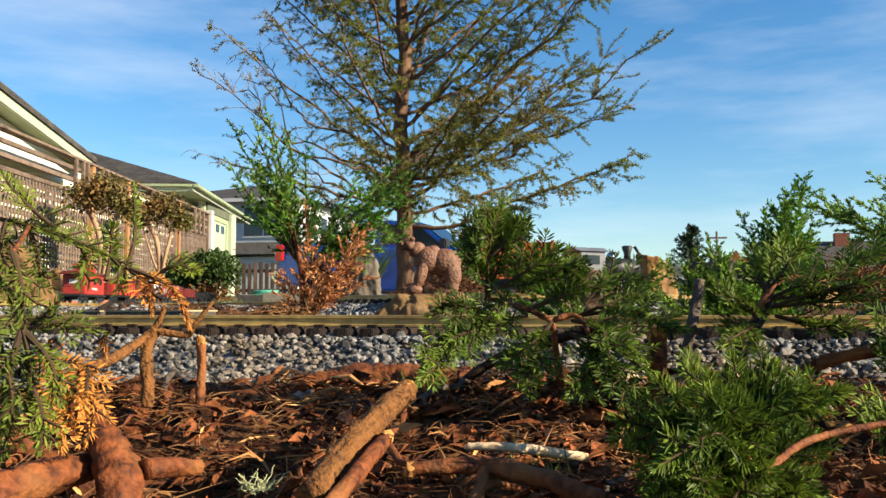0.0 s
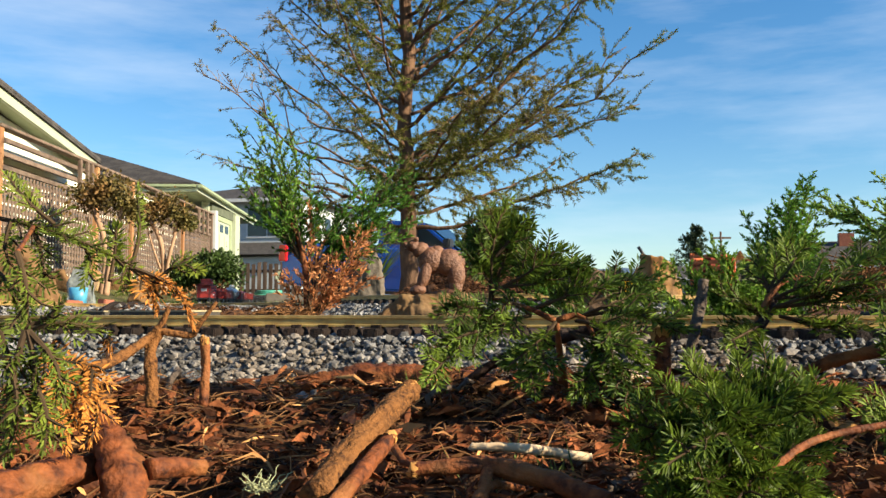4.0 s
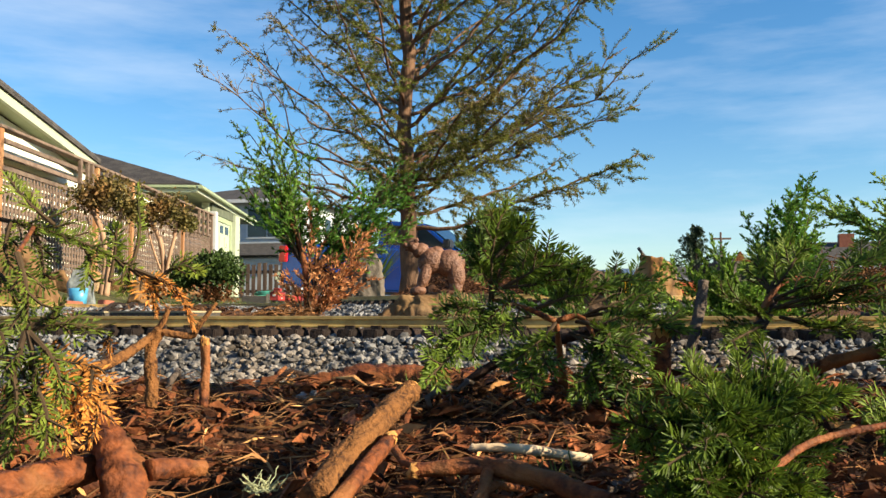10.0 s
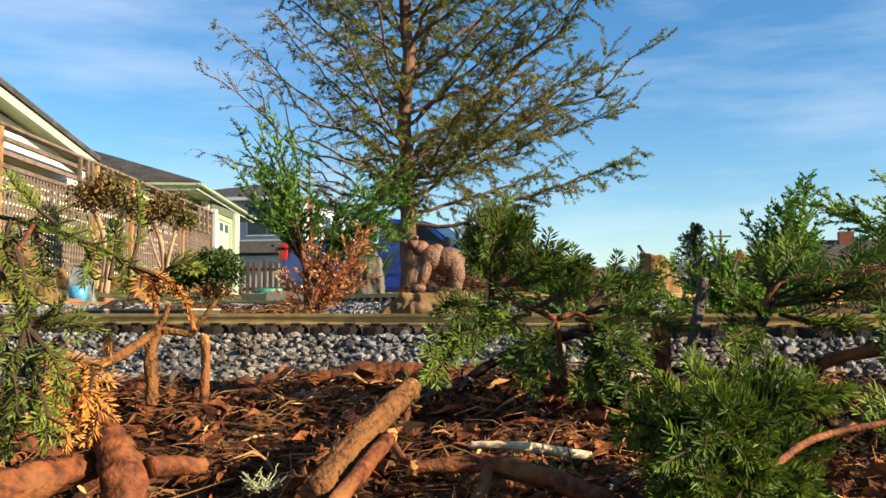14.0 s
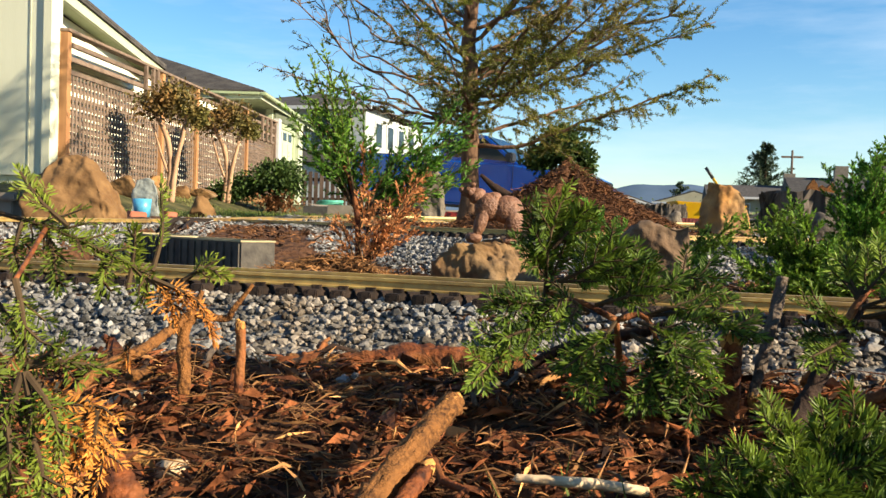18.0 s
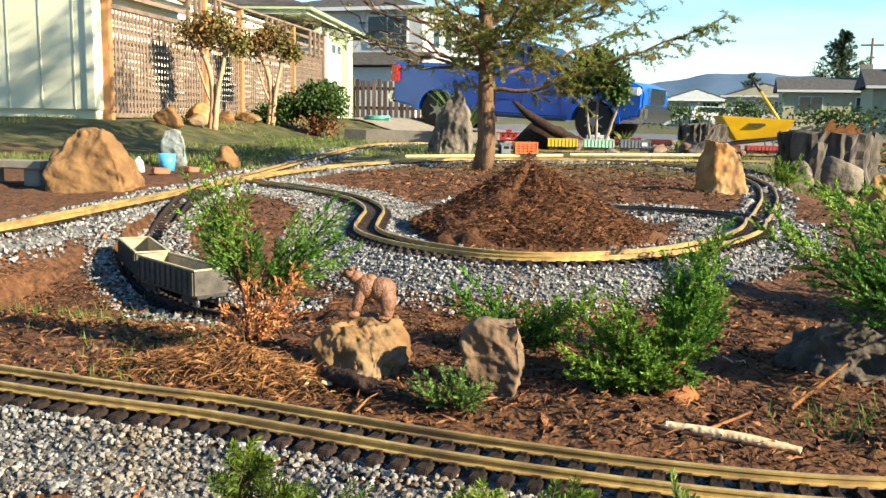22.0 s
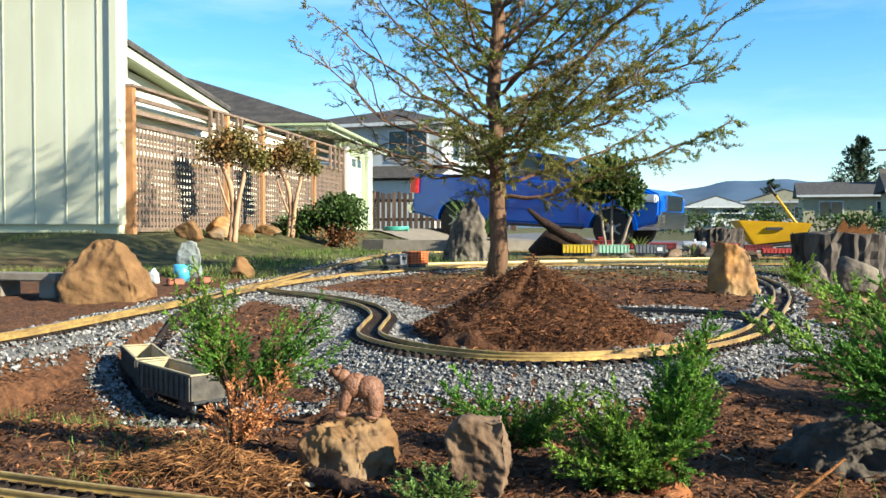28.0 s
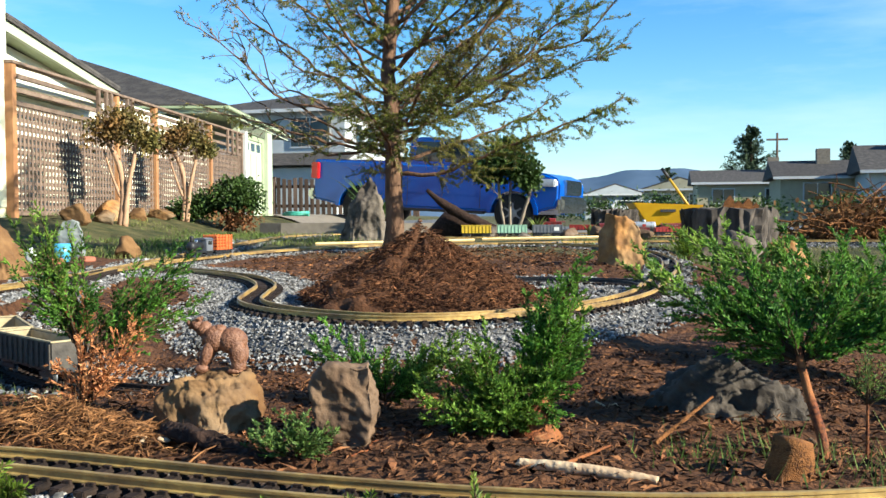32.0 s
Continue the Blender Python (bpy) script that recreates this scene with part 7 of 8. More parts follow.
        for j in range(44):
            i = rng.randint(3, 15)
            way = rng.normal(size=3) * 0.55 + (line[15] - line[8]) / np.linalg.norm(line[15] - line[8])
            way /= np.linalg.norm(way)
            s = curvy(line[i], line[i] + way * rng.uniform(0.12, 0.30), 0.008, 7, rng.randint(1e6))
            twigs.append(tube(s[::2], (0.003, 0.0012), 3, 0, j, cap=False))
            tri.append(needles_on(s[1:], 95, 0.028, 0.0052, rng, flat=0.6, forward=0.8))
    part("needles", quad_data(np.concatenate(tri)), SPRUCE, e, "sparse olive green needles")
    v, f = join(twigs)
    part("branchwork", poly_data(np.array(v), np.array([q for q in f if len(q) == 4]), "branchwork"), mat("spruce_twig", (0.24, 0.185, 0.145), (0.13, 0.095, 0.07), 0.9, 30), e)


def leafy(name, label, x, y, z, trunks, clumps, leaf, bark, leaf_size, count, seed, category="shrub"):
    """A shrub with bare stems and clumps of small leaves. Clumps: centre and half sizes."""
    rng = np.random.RandomState(seed)
    e = thing(name, label, category, pose(x, y, z))
    for k, (pts, r) in enumerate(trunks):
        line, _ = smooth_line(pts, 0.05)
        v, f = tube(line, r, 8, 0.08, seed + k)
        part("trunk", data(v, f, "trunk", True), bark, e)
    for cx, cy, cz, rx, ry, rz in clumps:
        p = rng.normal(size=(count, 3))
        p /= np.linalg.norm(p, axis=1, keepdims=True)
        p *= (rng.uniform(0.25, 1.0, count) ** 0.5 * (1 + 0.38 * rng.normal(size=count)))[:, None]
        c = p * (rx, ry, rz) + (cx, cy, cz)
        d = rng.normal(size=(count, 3)) + p * 0.8
        d *= (leaf_size * rng.uniform(0.6, 1.2, count) / np.linalg.norm(d, axis=1))[:, None]
        s = np.cross(d, rng.normal(size=(count, 3)))
        s *= (leaf_size * 0.32 / np.linalg.norm(s, axis=1))[:, None]
        v = np.stack([c, c + d * 0.5 + s, c + d, c + d * 0.5 - s], 1).reshape(-1, 3)
        f = np.arange(count * 4).reshape(-1, 4)
        part("crown", poly_data(v, f, "crown"), leaf, e)
    return e


LEAF_RED = mat("reddish_leaf", (0.222, 0.111, 0.037), (0.0888, 0.074, 0.0222), 0.6, 4, island=0.5, trans=0.3, dirt=(0.118, 0.126, 0.0296))
LEAF_DARK = mat("dark_leaf", (0.0629, 0.104, 0.0207), (0.0222, 0.0444, 0.0104), 0.6, 4, island=0.5, trans=0.25)
LEAF_BROWN = mat("browned_leaf", (0.192, 0.0888, 0.037), (0.0962, 0.0407, 0.0185), 0.8, 6, island=0.5, trans=0.2)
PINK_BARK = mat("pink_bark", (0.429, 0.266, 0.163), (0.296, 0.178, 0.104), 0.8, 8, 0.4)
PALE_BARK = mat("pale_bark", (0.281, 0.229, 0.17), (0.163, 0.126, 0.0888), 0.8, 8, 0.4)


def make_shrubs():
    for x, y, s, seed in ((-4.62, 9.35, 1.0, 1), (-4.75, 11.3, 1.0, 2)):
        leafy("espalier_shrub", "small bare-stemmed shrub with reddish leaves before a trellis", x, y, at_ground(x, y) - 0.02,
              [([(0, 0, 0), (0.03, 0.02, 0.4), (-0.02, 0, 0.75), (-0.18, 0, 1.05)], (0.045, 0.025)), ([(0.05, 0, 0), (0.1, 0, 0.45), (0.18, 0, 0.8), (0.2, 0.05, 1.1)], (0.035, 0.018)), ([(0.0, 0, 0.35), (-0.1, 0, 0.6), (-0.2, 0, 0.9)], (0.02, 0.01))],
              [(-0.18, 0, 1.12, 0.22, 0.2, 0.17), (0.12, 0, 1.15, 0.26, 0.2, 0.19), (0.28, 0.1, 1.0, 0.14, 0.14, 0.12), (-0.02, 0.1, 1.25, 0.16, 0.14, 0.10)], LEAF_RED, PINK_BARK, 0.055, 700, seed)
    z = at_ground(-4.2, 11.6)
    leafy("mounded_pine", "low mounded dark green pine with a browned underside", -4.28, 11.6, z - 0.02,
          [([(0.1, 0, 0), (0.05, 0, 0.2), (-0.1, 0, 0.35)], (0.06, 0.03))],
          [(-0.52, -0.1, 0.30, 0.24, 0.22, 0.10), (-0.30, 0, 0.38, 0.26, 0.24, 0.13), (0.08, 0, 0.50, 0.30, 0.26, 0.17), (0.30, 0, 0.44, 0.24, 0.2, 0.16), (0.16, 0.1, 0.64, 0.24, 0.18, 0.11)], LEAF_DARK, BARK_DARK, 0.06, 1500, 5)
    leafy("dead_growth", "rust-brown dead growth under a mounded pine", -4.10, 11.5, z, [], [(0.05, 0, 0.16, 0.25, 0.2, 0.14)], LEAF_BROWN, BARK_DARK, 0.05, 800, 6)
    x, y = -0.14, 9.35
    leafy("holly_bush", "round-headed green shrub on several pale stems", x, y, at_ground(x, y) - 0.02,
          [([(0.0, 0, 0), (-0.05, 0, 0.3), (-0.10, 0, 0.75)], (0.018, 0.011)), ([(0.05, 0, 0), (0.04, 0, 0.35), (0.06, 0, 0.8)], (0.017, 0.010)), ([(0.1, 0, 0), (0.2, 0, 0.3), (0.28, 0, 0.6), (0.25, 0, 0.8)], (0.022, 0.014))],
          [(-0.10, 0, 0.78, 0.17, 0.16, 0.15), (0.10, 0, 0.82, 0.18, 0.17, 0.17), (0.24, 0, 0.66, 0.11, 0.12, 0.14), (0.0, 0, 0.95, 0.15, 0.15, 0.10), (-0.24, 0, 0.72, 0.11, 0.12, 0.10)], LEAF_DARK, PALE_BARK, 0.06, 1100, 7)
    # strap-leaved plants at the foot of the bush and over the grey stone
    rng = np.random.RandomState(4)
    for x, y, n, h in ((0.2, 9.25, 40, 0.28), (-1.28, 8.0, 60, 0.80), (0.75, 9.3, 24, 0.2)):
        tri = []
        z = at_ground(x, y)
        for k in range(n):
            a, l, w = rng.uniform(0, 6.28), h * rng.uniform(0.6, 1.1), 0.014
            p = [np.array((x, y, z)) + np.array((math.cos(a) * l * 0.55 * u**1.4, math.sin(a) * l * 0.55 * u**1.4, l * (u - 0.25 * u**3))) for u in np.linspace(0, 1, 6)]
            sd = np.array((-math.sin(a), math.cos(a), 0)) * w
            for i in range(5):
                wa, wb = 1 - (i / 5) ** 2, 1 - ((i + 1) / 5) ** 2
                tri += [[p[i] - sd * wa, p[i] + sd * wa, p[i + 1] + sd * wb], [p[i] - sd * wa, p[i + 1] + sd * wb, p[i + 1] - sd * wb]]
        tagged(part("strap_leaf_plant", tri_data(tri), LEAF_DARK if h > 0.5 else GRASS), "clump of long arching green strap leaves", "plant")


def make_garden_objects():
    # big bark stump with broken wood on top
    def stump(x, y, r, h, seed, label):
        z = at_ground(x, y) - 0.02
        e = thing("tree_stump", label, "stump", pose(x, y, z))
        rng = np.random.RandomState(seed)
        n, rows = 56, 9
        rad = 1 + 0.07 * np.sin(np.arange(n) * 2 * math.pi / n * 5) + 0.05 * rng.normal(size=n) + 0.05 * (np.arange(n) % 3 == 0)
        v = [(r * rad[k] * (1.16 - 0.16 * min(1, i / 3)) * (1 + 0.035 * rng.normal()) * math.cos(2 * math.pi * k / n), r * rad[k] * (1.16 - 0.16 * min(1, i / 3)) * (1 + 0.035 * rng.normal()) * math.sin(2 * math.pi * k / n), h * i / (rows - 1) + (0.012 * rng.normal() if i == rows - 1 else 0)) for i in range(rows) for k in range(n)]
        f = [(i * n + k, i * n + (k + 1) % n, (i + 1) * n + (k + 1) % n, (i + 1) * n + k) for i in range(rows - 1) for k in range(n)] + [tuple(range((rows - 1) * n, rows * n))]
        part("bark", data(v, f, "bark"), mat("stump_bark", (0.12, 0.098, 0.08), (0.022, 0.018, 0.015), 0.95, 14, 1.0, 26, stretch=(1, 1, 0.3)), e)
        return e

    s = stump(1.70, 6.05, 0.295, 0.43, 1, "broad old tree stump with deeply furrowed grey bark")
    for k, (dx, hh, w) in enumerate(((0.0, 0.12, 0.05), (0.06, 0.08, 0.06), (0.13, 0.10, 0.05), (0.19, 0.07, 0.03))):
        part("splintered_wood", prism([(dx - w, 0.41), (dx + w, 0.41), (dx + w * 0.7, 0.41 + hh * 0.7), (dx + w * 0.2, 0.41 + hh), (dx - w * 0.5, 0.41 + hh * 0.6)], -0.05 + 0.02 * k, 0.0 + 0.02 * k, "y"), BARK_ROUGH, s, "broken tan wood")
    stump(1.05, 10.9, 0.27, 0.36, 2, "weathered grey tree stump beside parked wagons")
    # curved driftwood slab leaning behind the wagons
    line, _ = smooth_line([(-0.95, 9.0, 0.58), (-0.75, 9.0, 0.42), (-0.45, 9.0, 0.25), (-0.05, 9.0, 0.12)], 0.04)
    v, f = tube(line, (0.02, 0.055, 0.05, 0.02), 12, 0.08, 3)
    tagged(part("driftwood", data(v, f, "driftwood", True), BARK_DARK), "curved dark driftwood plank leaning on stones", "driftwood")
    v, f = tube([(-0.9, 9.25, 0.05), (-0.75, 9.25, 0.18), (-0.5, 9.25, 0.15), (-0.2, 9.25, 0.05)], (0.12, 0.19, 0.16, 0.08), 14, 0.08, 9)
    tagged(part("rotten_log", data(v, f, "rotten_log", True), BARK_DARK), "dark rotten log behind a grey stone", "log")
    # wheelbarrow with a shovel
    bx, by = 1.84, 13.3
    z = at_ground(bx, by) - 0.03
    w = thing("wheelbarrow", "yellow poly wheelbarrow parked on the verge", "wheelbarrow", pose(bx, by, z, 0, 0, 8))
    bm = bmesh.new()
    top = [(-0.52, -0.34, 0.62), (0.50, -0.34, 0.58), (0.50, 0.34, 0.58), (-0.52, 0.34, 0.62)]
    bot = [(-0.26, -0.20, 0.27), (0.40, -0.22, 0.34), (0.40, 0.22, 0.34), (-0.26, 0.20, 0.27)]
    tv, bv = [bm.verts.new(p) for p in top], [bm.verts.new(p) for p in bot]
    iv = [bm.verts.new((p[0] * 0.95, p[1] * 0.94, p[2] - 0.005)) for p in top]
    ib = [bm.verts.new((p[0] * 0.95, p[1] * 0.92, p[2] + 0.02)) for p in bot]
    for k in range(4):
        j = (k + 1) % 4
        bm.faces.new((bv[k], bv[j], tv[j], tv[k])), bm.faces.new((tv[k], tv[j], iv[j], iv[k])), bm.faces.new((iv[k], iv[j], ib[j], ib[k]))
    bm.faces.new(bv[::-1]), bm.faces.new(ib)
    bmesh.ops.recalc_face_normals(bm, faces=bm.faces[:])
    bmesh.ops.bevel(bm, geom=bm.edges[:], offset=0.018, segments=2, affect="EDGES", clamp_overlap=True)
    part("tray", bm, YELLOW, w)
    part("maker_mark", boxes((-0.12, -0.318, 0.48, 0.10, -0.300, 0.52)), BLACK, w, "dark bar of lettering")
    for sy in (-1, 1):
        v, f = tube(smooth_line([(-0.75, sy * 0.06, 0.16), (-0.2, sy * 0.2, 0.24), (0.4, sy * 0.26, 0.33), (0.95, sy * 0.3, 0.50)], 0.05)[0], (0.02, 0.02), 8)
        part("handle", data(v, f, "handle", True), BLACK, w)
        v, f = tube([(0.22, sy * 0.24, 0.31), (0.32, sy * 0.24, 0.02), (0.45, sy * 0.25, 0.02), (0.52, sy * 0.26, 0.36)], (0.014, 0.014), 8)
        part("leg", data(v, f, "leg", True), STEEL, w)
    wheel = part("wheel", lathe(((0.05, -0.04), (0.15, -0.045), (0.185, -0.03), (0.19, 0.0), (0.185, 0.03), (0.15, 0.045), (0.05, 0.04)), 24, "y"), RUBBER, w, at=pose(-0.72, 0, 0.19))
    part("hub", lathe(((0.02, -0.06), (0.06, -0.05), (0.06, 0.05), (0.02, 0.06)), 12, "y"), STEEL, wheel)
    sh = thing("shovel", "long yellow-handled shovel leaning in a wheelbarrow", "shovel", pose(bx, by, z, 0, 0, 8))
    a, b = Vector((0.42, -0.2, 0.42)), Vector((-0.06, -0.12, 1.12))
    v, f = tube([a, a.lerp(b, 0.78)], (0.020, 0.020), 10)
    part("shaft", data(v, f, "shaft", True), YELLOW, sh)
    v, f = tube([a.lerp(b, 0.78), b], (0.024, 0.024), 10)
    part("grip", data(v, f, "grip", True), BLACK, sh, "black grip")
    part("blade", boxes((0.38, -0.30, 0.385, 0.62, -0.10, 0.395), bevel=0.004), STEEL, sh)
    # small things beside the boulder
    for k, (x, y, mtl, label, sz) in enumerate(((-2.42, 4.55, mat("blue_plastic", (0.08, 0.34, 0.52), None, 0.4, 20), "small blue plastic tub", 0.06), (-2.54, 4.42, WHITE, "crumpled white paper bag", 0.05), (-2.35, 4.35, BRICK, "broken red brick on bare soil", 0.05), (-2.2, 4.45, BRICK, "broken red brick on bare soil", 0.045))):
        z = at_ground(x, y)
        if k == 0:
            ob = part("tub", lathe(((0.045, 0.0), (0.055, 0.11), (0.05, 0.11), (0.04, 0.008)), 18), mtl, None, "", pose(x, y, z))
        elif k == 1:
            ob = part("paper_bag", facet_rock((0.05, 0.04, 0.055), 61, 16, 3, 0.15), mtl, None, "", pose(x, y, z + 0.04))
        else:
            ob = part("brick", boxes((-sz, -sz * 0.6, 0, sz, sz * 0.6, sz * 0.7), bevel=0.005), mtl, None, "", pose(x, y, z, 4, 3, 25 * k))
        tagged(ob, label, ob.name.split(".")[0].replace("_", " "))
    b = thing("stone_bench", "low flat stone slab on two blocks", "bench", pose(-2.75, 3.55, at_ground(-2.75, 3.55)))
    part("slab", boxes((-0.25, -0.1, 0.09, 0.25, 0.1, 0.13), bevel=0.008), CONCRETE, b)
    for s in (-1, 1):
        part("block", boxes((s * 0.17 - 0.05, -0.08, 0, s * 0.17 + 0.05, 0.08, 0.09), bevel=0.005), CONCRETE, b)
    for k, (x, y, ln, a) in enumerate(((-2.3, 9.9, 1.1, 5), (-2.9, 10.6, 1.0, -12), (-1.5, 10.5, 0.8, 20))):
        z = at_ground(x, y)
        tagged(part("edging_block", boxes((-ln / 2, -0.09, 0, ln / 2, 0.09, 0.16), bevel=0.01), CONCRETE, None, "", pose(x, y, z, 0, 0, a)), "weathered concrete edging block", "edging", "edging blocks")
    # thin yellow lath along the far straight
    for x0, y0, x1, y1 in ((-1.35, 6.28, -0.2, 7.02), (-0.15, 7.15, 1.1, 7.62)):
        v, f = tube([(x0, y0, at_ground(x0, y0) + 0.05), (x1, y1, at_ground(x1, y1) + 0.05)], (0.013, 0.013), 4)
        tagged(part("lath", data(v, f, "lath"), mat("raw_lath", (0.74, 0.55, 0.26), (0.6, 0.42, 0.18), 0.7, 20)), "long raw timber lath beside the track", "lath")
    # brush heap beyond the stump
    rng = np.random.RandomState(12)
    st = []
    for k in range(520):
        c = np.array((3.75 + rng.normal() * 0.62, 8.6 + rng.normal() * 0.5, 0.0))
        c[2] = at_ground(c[0], c[1]) + abs(rng.normal()) * 0.26 * math.exp(-((c[0] - 3.75) ** 2))
        d = rng.normal(size=3) * (1, 1, 0.5)
        d *= rng.uniform(0.15, 0.4) / np.linalg.norm(d)
        st.append(tube(curvy(c - d, c + d + (0, 0, 0.1), 0.02, 6, k), (0.008, 0.003), 4, 0, k, cap=False))
    v, f = join(st)
    e = thing("brush_heap", "heap of brown pulled-up brush", "brush heap")
    part("branchwork", data(v, f, "branchwork"), BARK_ROUGH, e)
    leaf = leafy("dead_needles", "", 0, 0, 0, [], [(3.75, 8.7, 0.16, 0.85, 0.55, 0.26), (4.6, 8.9, 0.08, 0.6, 0.4, 0.2), (3.2, 8.6, 0.06, 0.4, 0.4, 0.2)], DEAD_BRUSH, BARK_DARK, 0.07, 2600, 15)
    for c in list(leaf.children):
        c.parent = e
    bpy.data.objects.remove(leaf)
    # green hose by the garage
    a = np.linspace(0, 6 * math.pi, 90)
    line = np.stack([-4.35 + (0.22 + 0.02 * np.sin(a * 0.7)) * np.cos(a), 15.0 + 0.2 * np.sin(a), 0.33 + 0.02 * a / 6], 1)
    v, f = tube(line, (0.016, 0.016), 6)
    tagged(part("garden_hose", data(v, f, "garden_hose", True), mat("hose_green", (0.08, 0.38, 0.28), None, 0.5, 20)), "coiled green garden hose", "hose")


# ---- the house ----
def make_house():
    h = thing("house", "cream and sage single-storey house with a lattice porch and garage", "house")
    # front block with board-and-groove siding
    w = part("front_wall", boxes((-10.5, 8.06, 0.42, -5.30, 8.26, 3.6)), CREAM, h)
    # no grooves are cut: darker strips on the wall paint their shade
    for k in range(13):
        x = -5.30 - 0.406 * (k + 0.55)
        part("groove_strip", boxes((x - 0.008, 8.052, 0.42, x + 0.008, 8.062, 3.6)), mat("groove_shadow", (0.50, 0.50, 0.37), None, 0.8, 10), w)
    part("corner_board", boxes((-5.36, 8.03, 0.42, -5.27, 8.13, 3.6)), CREAM, h)
    part("foundation", boxes((-10.5, 8.10, 0.10, -5.32, 8.28, 0.42)), mat("painted_foundation", (0.62, 0.60, 0.40), (0.50, 0.48, 0.32), 0.9, 4, 0.3), h)
    part("end_wall", boxes((-5.48, 8.26, 0.2, -5.32, 8.305, 3.6)), CREAM, h)
    # porch wall with lapped boards, running along the trellis
    g = Matrix.Rotation(radians(5.23), 4, "Z")

    def along(bm, o=(-5.27, 8.28, 0)):
        bmesh.ops.transform(bm, matrix=Matrix.Translation(o) @ g, verts=bm.verts[:])
        return bm

    pw = part("porch_wall", along(boxes((-0.70, 0.1, 0.3, -0.60, 8.4, 2.05))), SIDING, h)
    for k in range(13):
        z = 0.34 + 0.13 * k
        part("lap_board", along(prism([(-0.60, z), (-0.568, z), (-0.582, z + 0.122), (-0.60, z + 0.122)], 0.1, 8.35, "y")), SIDING, pw)
    part("porch_gable", along(prism([(0.03, 1.80), (2.9, 1.80), (2.9, 1.98), (0.03, 2.26)], -0.40, -0.30, "x")), SIDING, h)
    # raked eave of the porch roof
    part("rake_board", along(prism([(0.03, 2.29), (2.9, 1.92), (2.9, 2.02), (0.03, 2.40)], -0.11, -0.06, "x")), GREEN_LIGHT, h)
    part("rake_edge", along(prism([(0.03, 2.402), (2.9, 2.022), (2.9, 2.05), (0.03, 2.435)], -0.13, -0.03, "x")), SHINGLE, h)
    part("soffit", along(prism([(0.03, 2.30), (2.9, 1.93), (2.9, 1.95), (0.03, 2.32)], -0.30, -0.112, "x")), GREEN_TRIM, h)
    part("porch_roof", along(prism([(0.03, 2.438), (2.9, 2.053), (2.9, 2.09), (0.03, 2.47)], -7.0, -0.03, "x")), SHINGLE, h)

    # garage block behind the trellis' far end
    def tw(bm, o=(-6.05, 16.9, 0)):
        bmesh.ops.transform(bm, matrix=Matrix.Translation(o) @ g, verts=bm.verts[:])
        return bm

    # front wall coloured dark olive to hold the shade under the eave
    part("garage_front", tw(boxes((-5.5, -0.75, 0.2, -0.80, -0.60, 2.30))), mat("eave_shaded_siding", (0.17, 0.19, 0.13), (0.12, 0.135, 0.09), 0.8, 6), h)
    part("garage_wall", tw(boxes((-0.24, 0.02, 0.2, -0.10, 2.28, 2.30))), GREEN_LIGHT, h)
    part("corner_post", tw(boxes((-0.05, -0.06, 0.25, 0.07, 0.10, 2.03), bevel=0.004)), WHITE, h, "white corner post")
    d = part("garage_door", tw(boxes((-0.102, 0.22, 0.26, -0.06, 1.60, 1.90))), GREEN_LIGHT, h, "pale green panelled door")
    for k in range(3):
        part("door_panel", tw(boxes((-0.062, 0.30 + 0.43 * k, 0.40, -0.050, 0.64 + 0.43 * k, 1.0), (-0.062, 0.30 + 0.43 * k, 1.1, -0.050, 0.64 + 0.43 * k, 1.62), bevel=0.004)), GREEN_LIGHT, d)
        part("door_light", tw(boxes((-0.062, 0.34 + 0.43 * k, 1.68, -0.050, 0.60 + 0.43 * k, 1.84))), GLASS_DARK, d, "dark glazed pane")
    part("door_trim", tw(boxes((-0.102, 0.12, 0.25, -0.04, 0.22, 2.0), (-0.102, 1.60, 0.25, -0.04, 1.74, 2.0), (-0.102, 0.22, 1.90, -0.04, 1.60, 2.0))), GREEN_TRIM, h)
    part("end_board", tw(boxes((-0.098, 1.90, 0.2, 0.0, 2.30, 2.16), bevel=0.004)), GREEN_LIGHT, h)
    # thin dark slab over the upper wall, painting the eave's shadow
    part("upper_band", tw(boxes((-0.098, 0.10, 2.02, -0.05, 1.90, 2.30))), mat("eave_shade_sage", (0.12, 0.135, 0.09), None, 0.8, 8), h)
    # hipped roof with its deep eave
    near, far, z0, z1 = Vector((-5.735, 15.29)), Vector((-6.63, 21.5)), 2.36, 3.80
    run = (far - near).normalized()
    left = Vector((-run.y, run.x))
    plan = [near, far, far + left * 8.4, near + left * 8.4]
    apex = [near + left * 4.2 + run * 3.05, near + left * 4.2 + run * 3.25]
    bm = bmesh.new()
    c = [bm.verts.new((p.x, p.y, z0)) for p in plan] + [bm.verts.new((p.x, p.y, z1)) for p in apex]
    for f in ((0, 1, 5, 4), (1, 2, 5), (2, 3, 4, 5), (3, 0, 4)):
        bm.faces.new([c[i] for i in f])
    lower = [bm.verts.new((v.co.x, v.co.y, z0 - 0.03)) for v in c[:4]]
    bm.faces.new(lower[::-1])
    for k in range(4):
        bm.faces.new((c[k], lower[k], lower[(k + 1) % 4], c[(k + 1) % 4]))
    bmesh.ops.recalc_face_normals(bm, faces=bm.faces[:])
    part("hip_roof", bm, SHINGLE, h)
    turn = math.degrees(math.atan2(run.y, run.x))
    ln = (far - near).length
    side = pose(near.x, near.y, 0, 0, 0, turn)
    front = pose(near.x, near.y, 0, 0, 0, turn + 90)
    part("fascia", boxes((0.0, 0.03, z0 - 0.16, ln, 0.055, z0 - 0.032)), GREEN_LIGHT, h, "pale green fascia board", at=side)
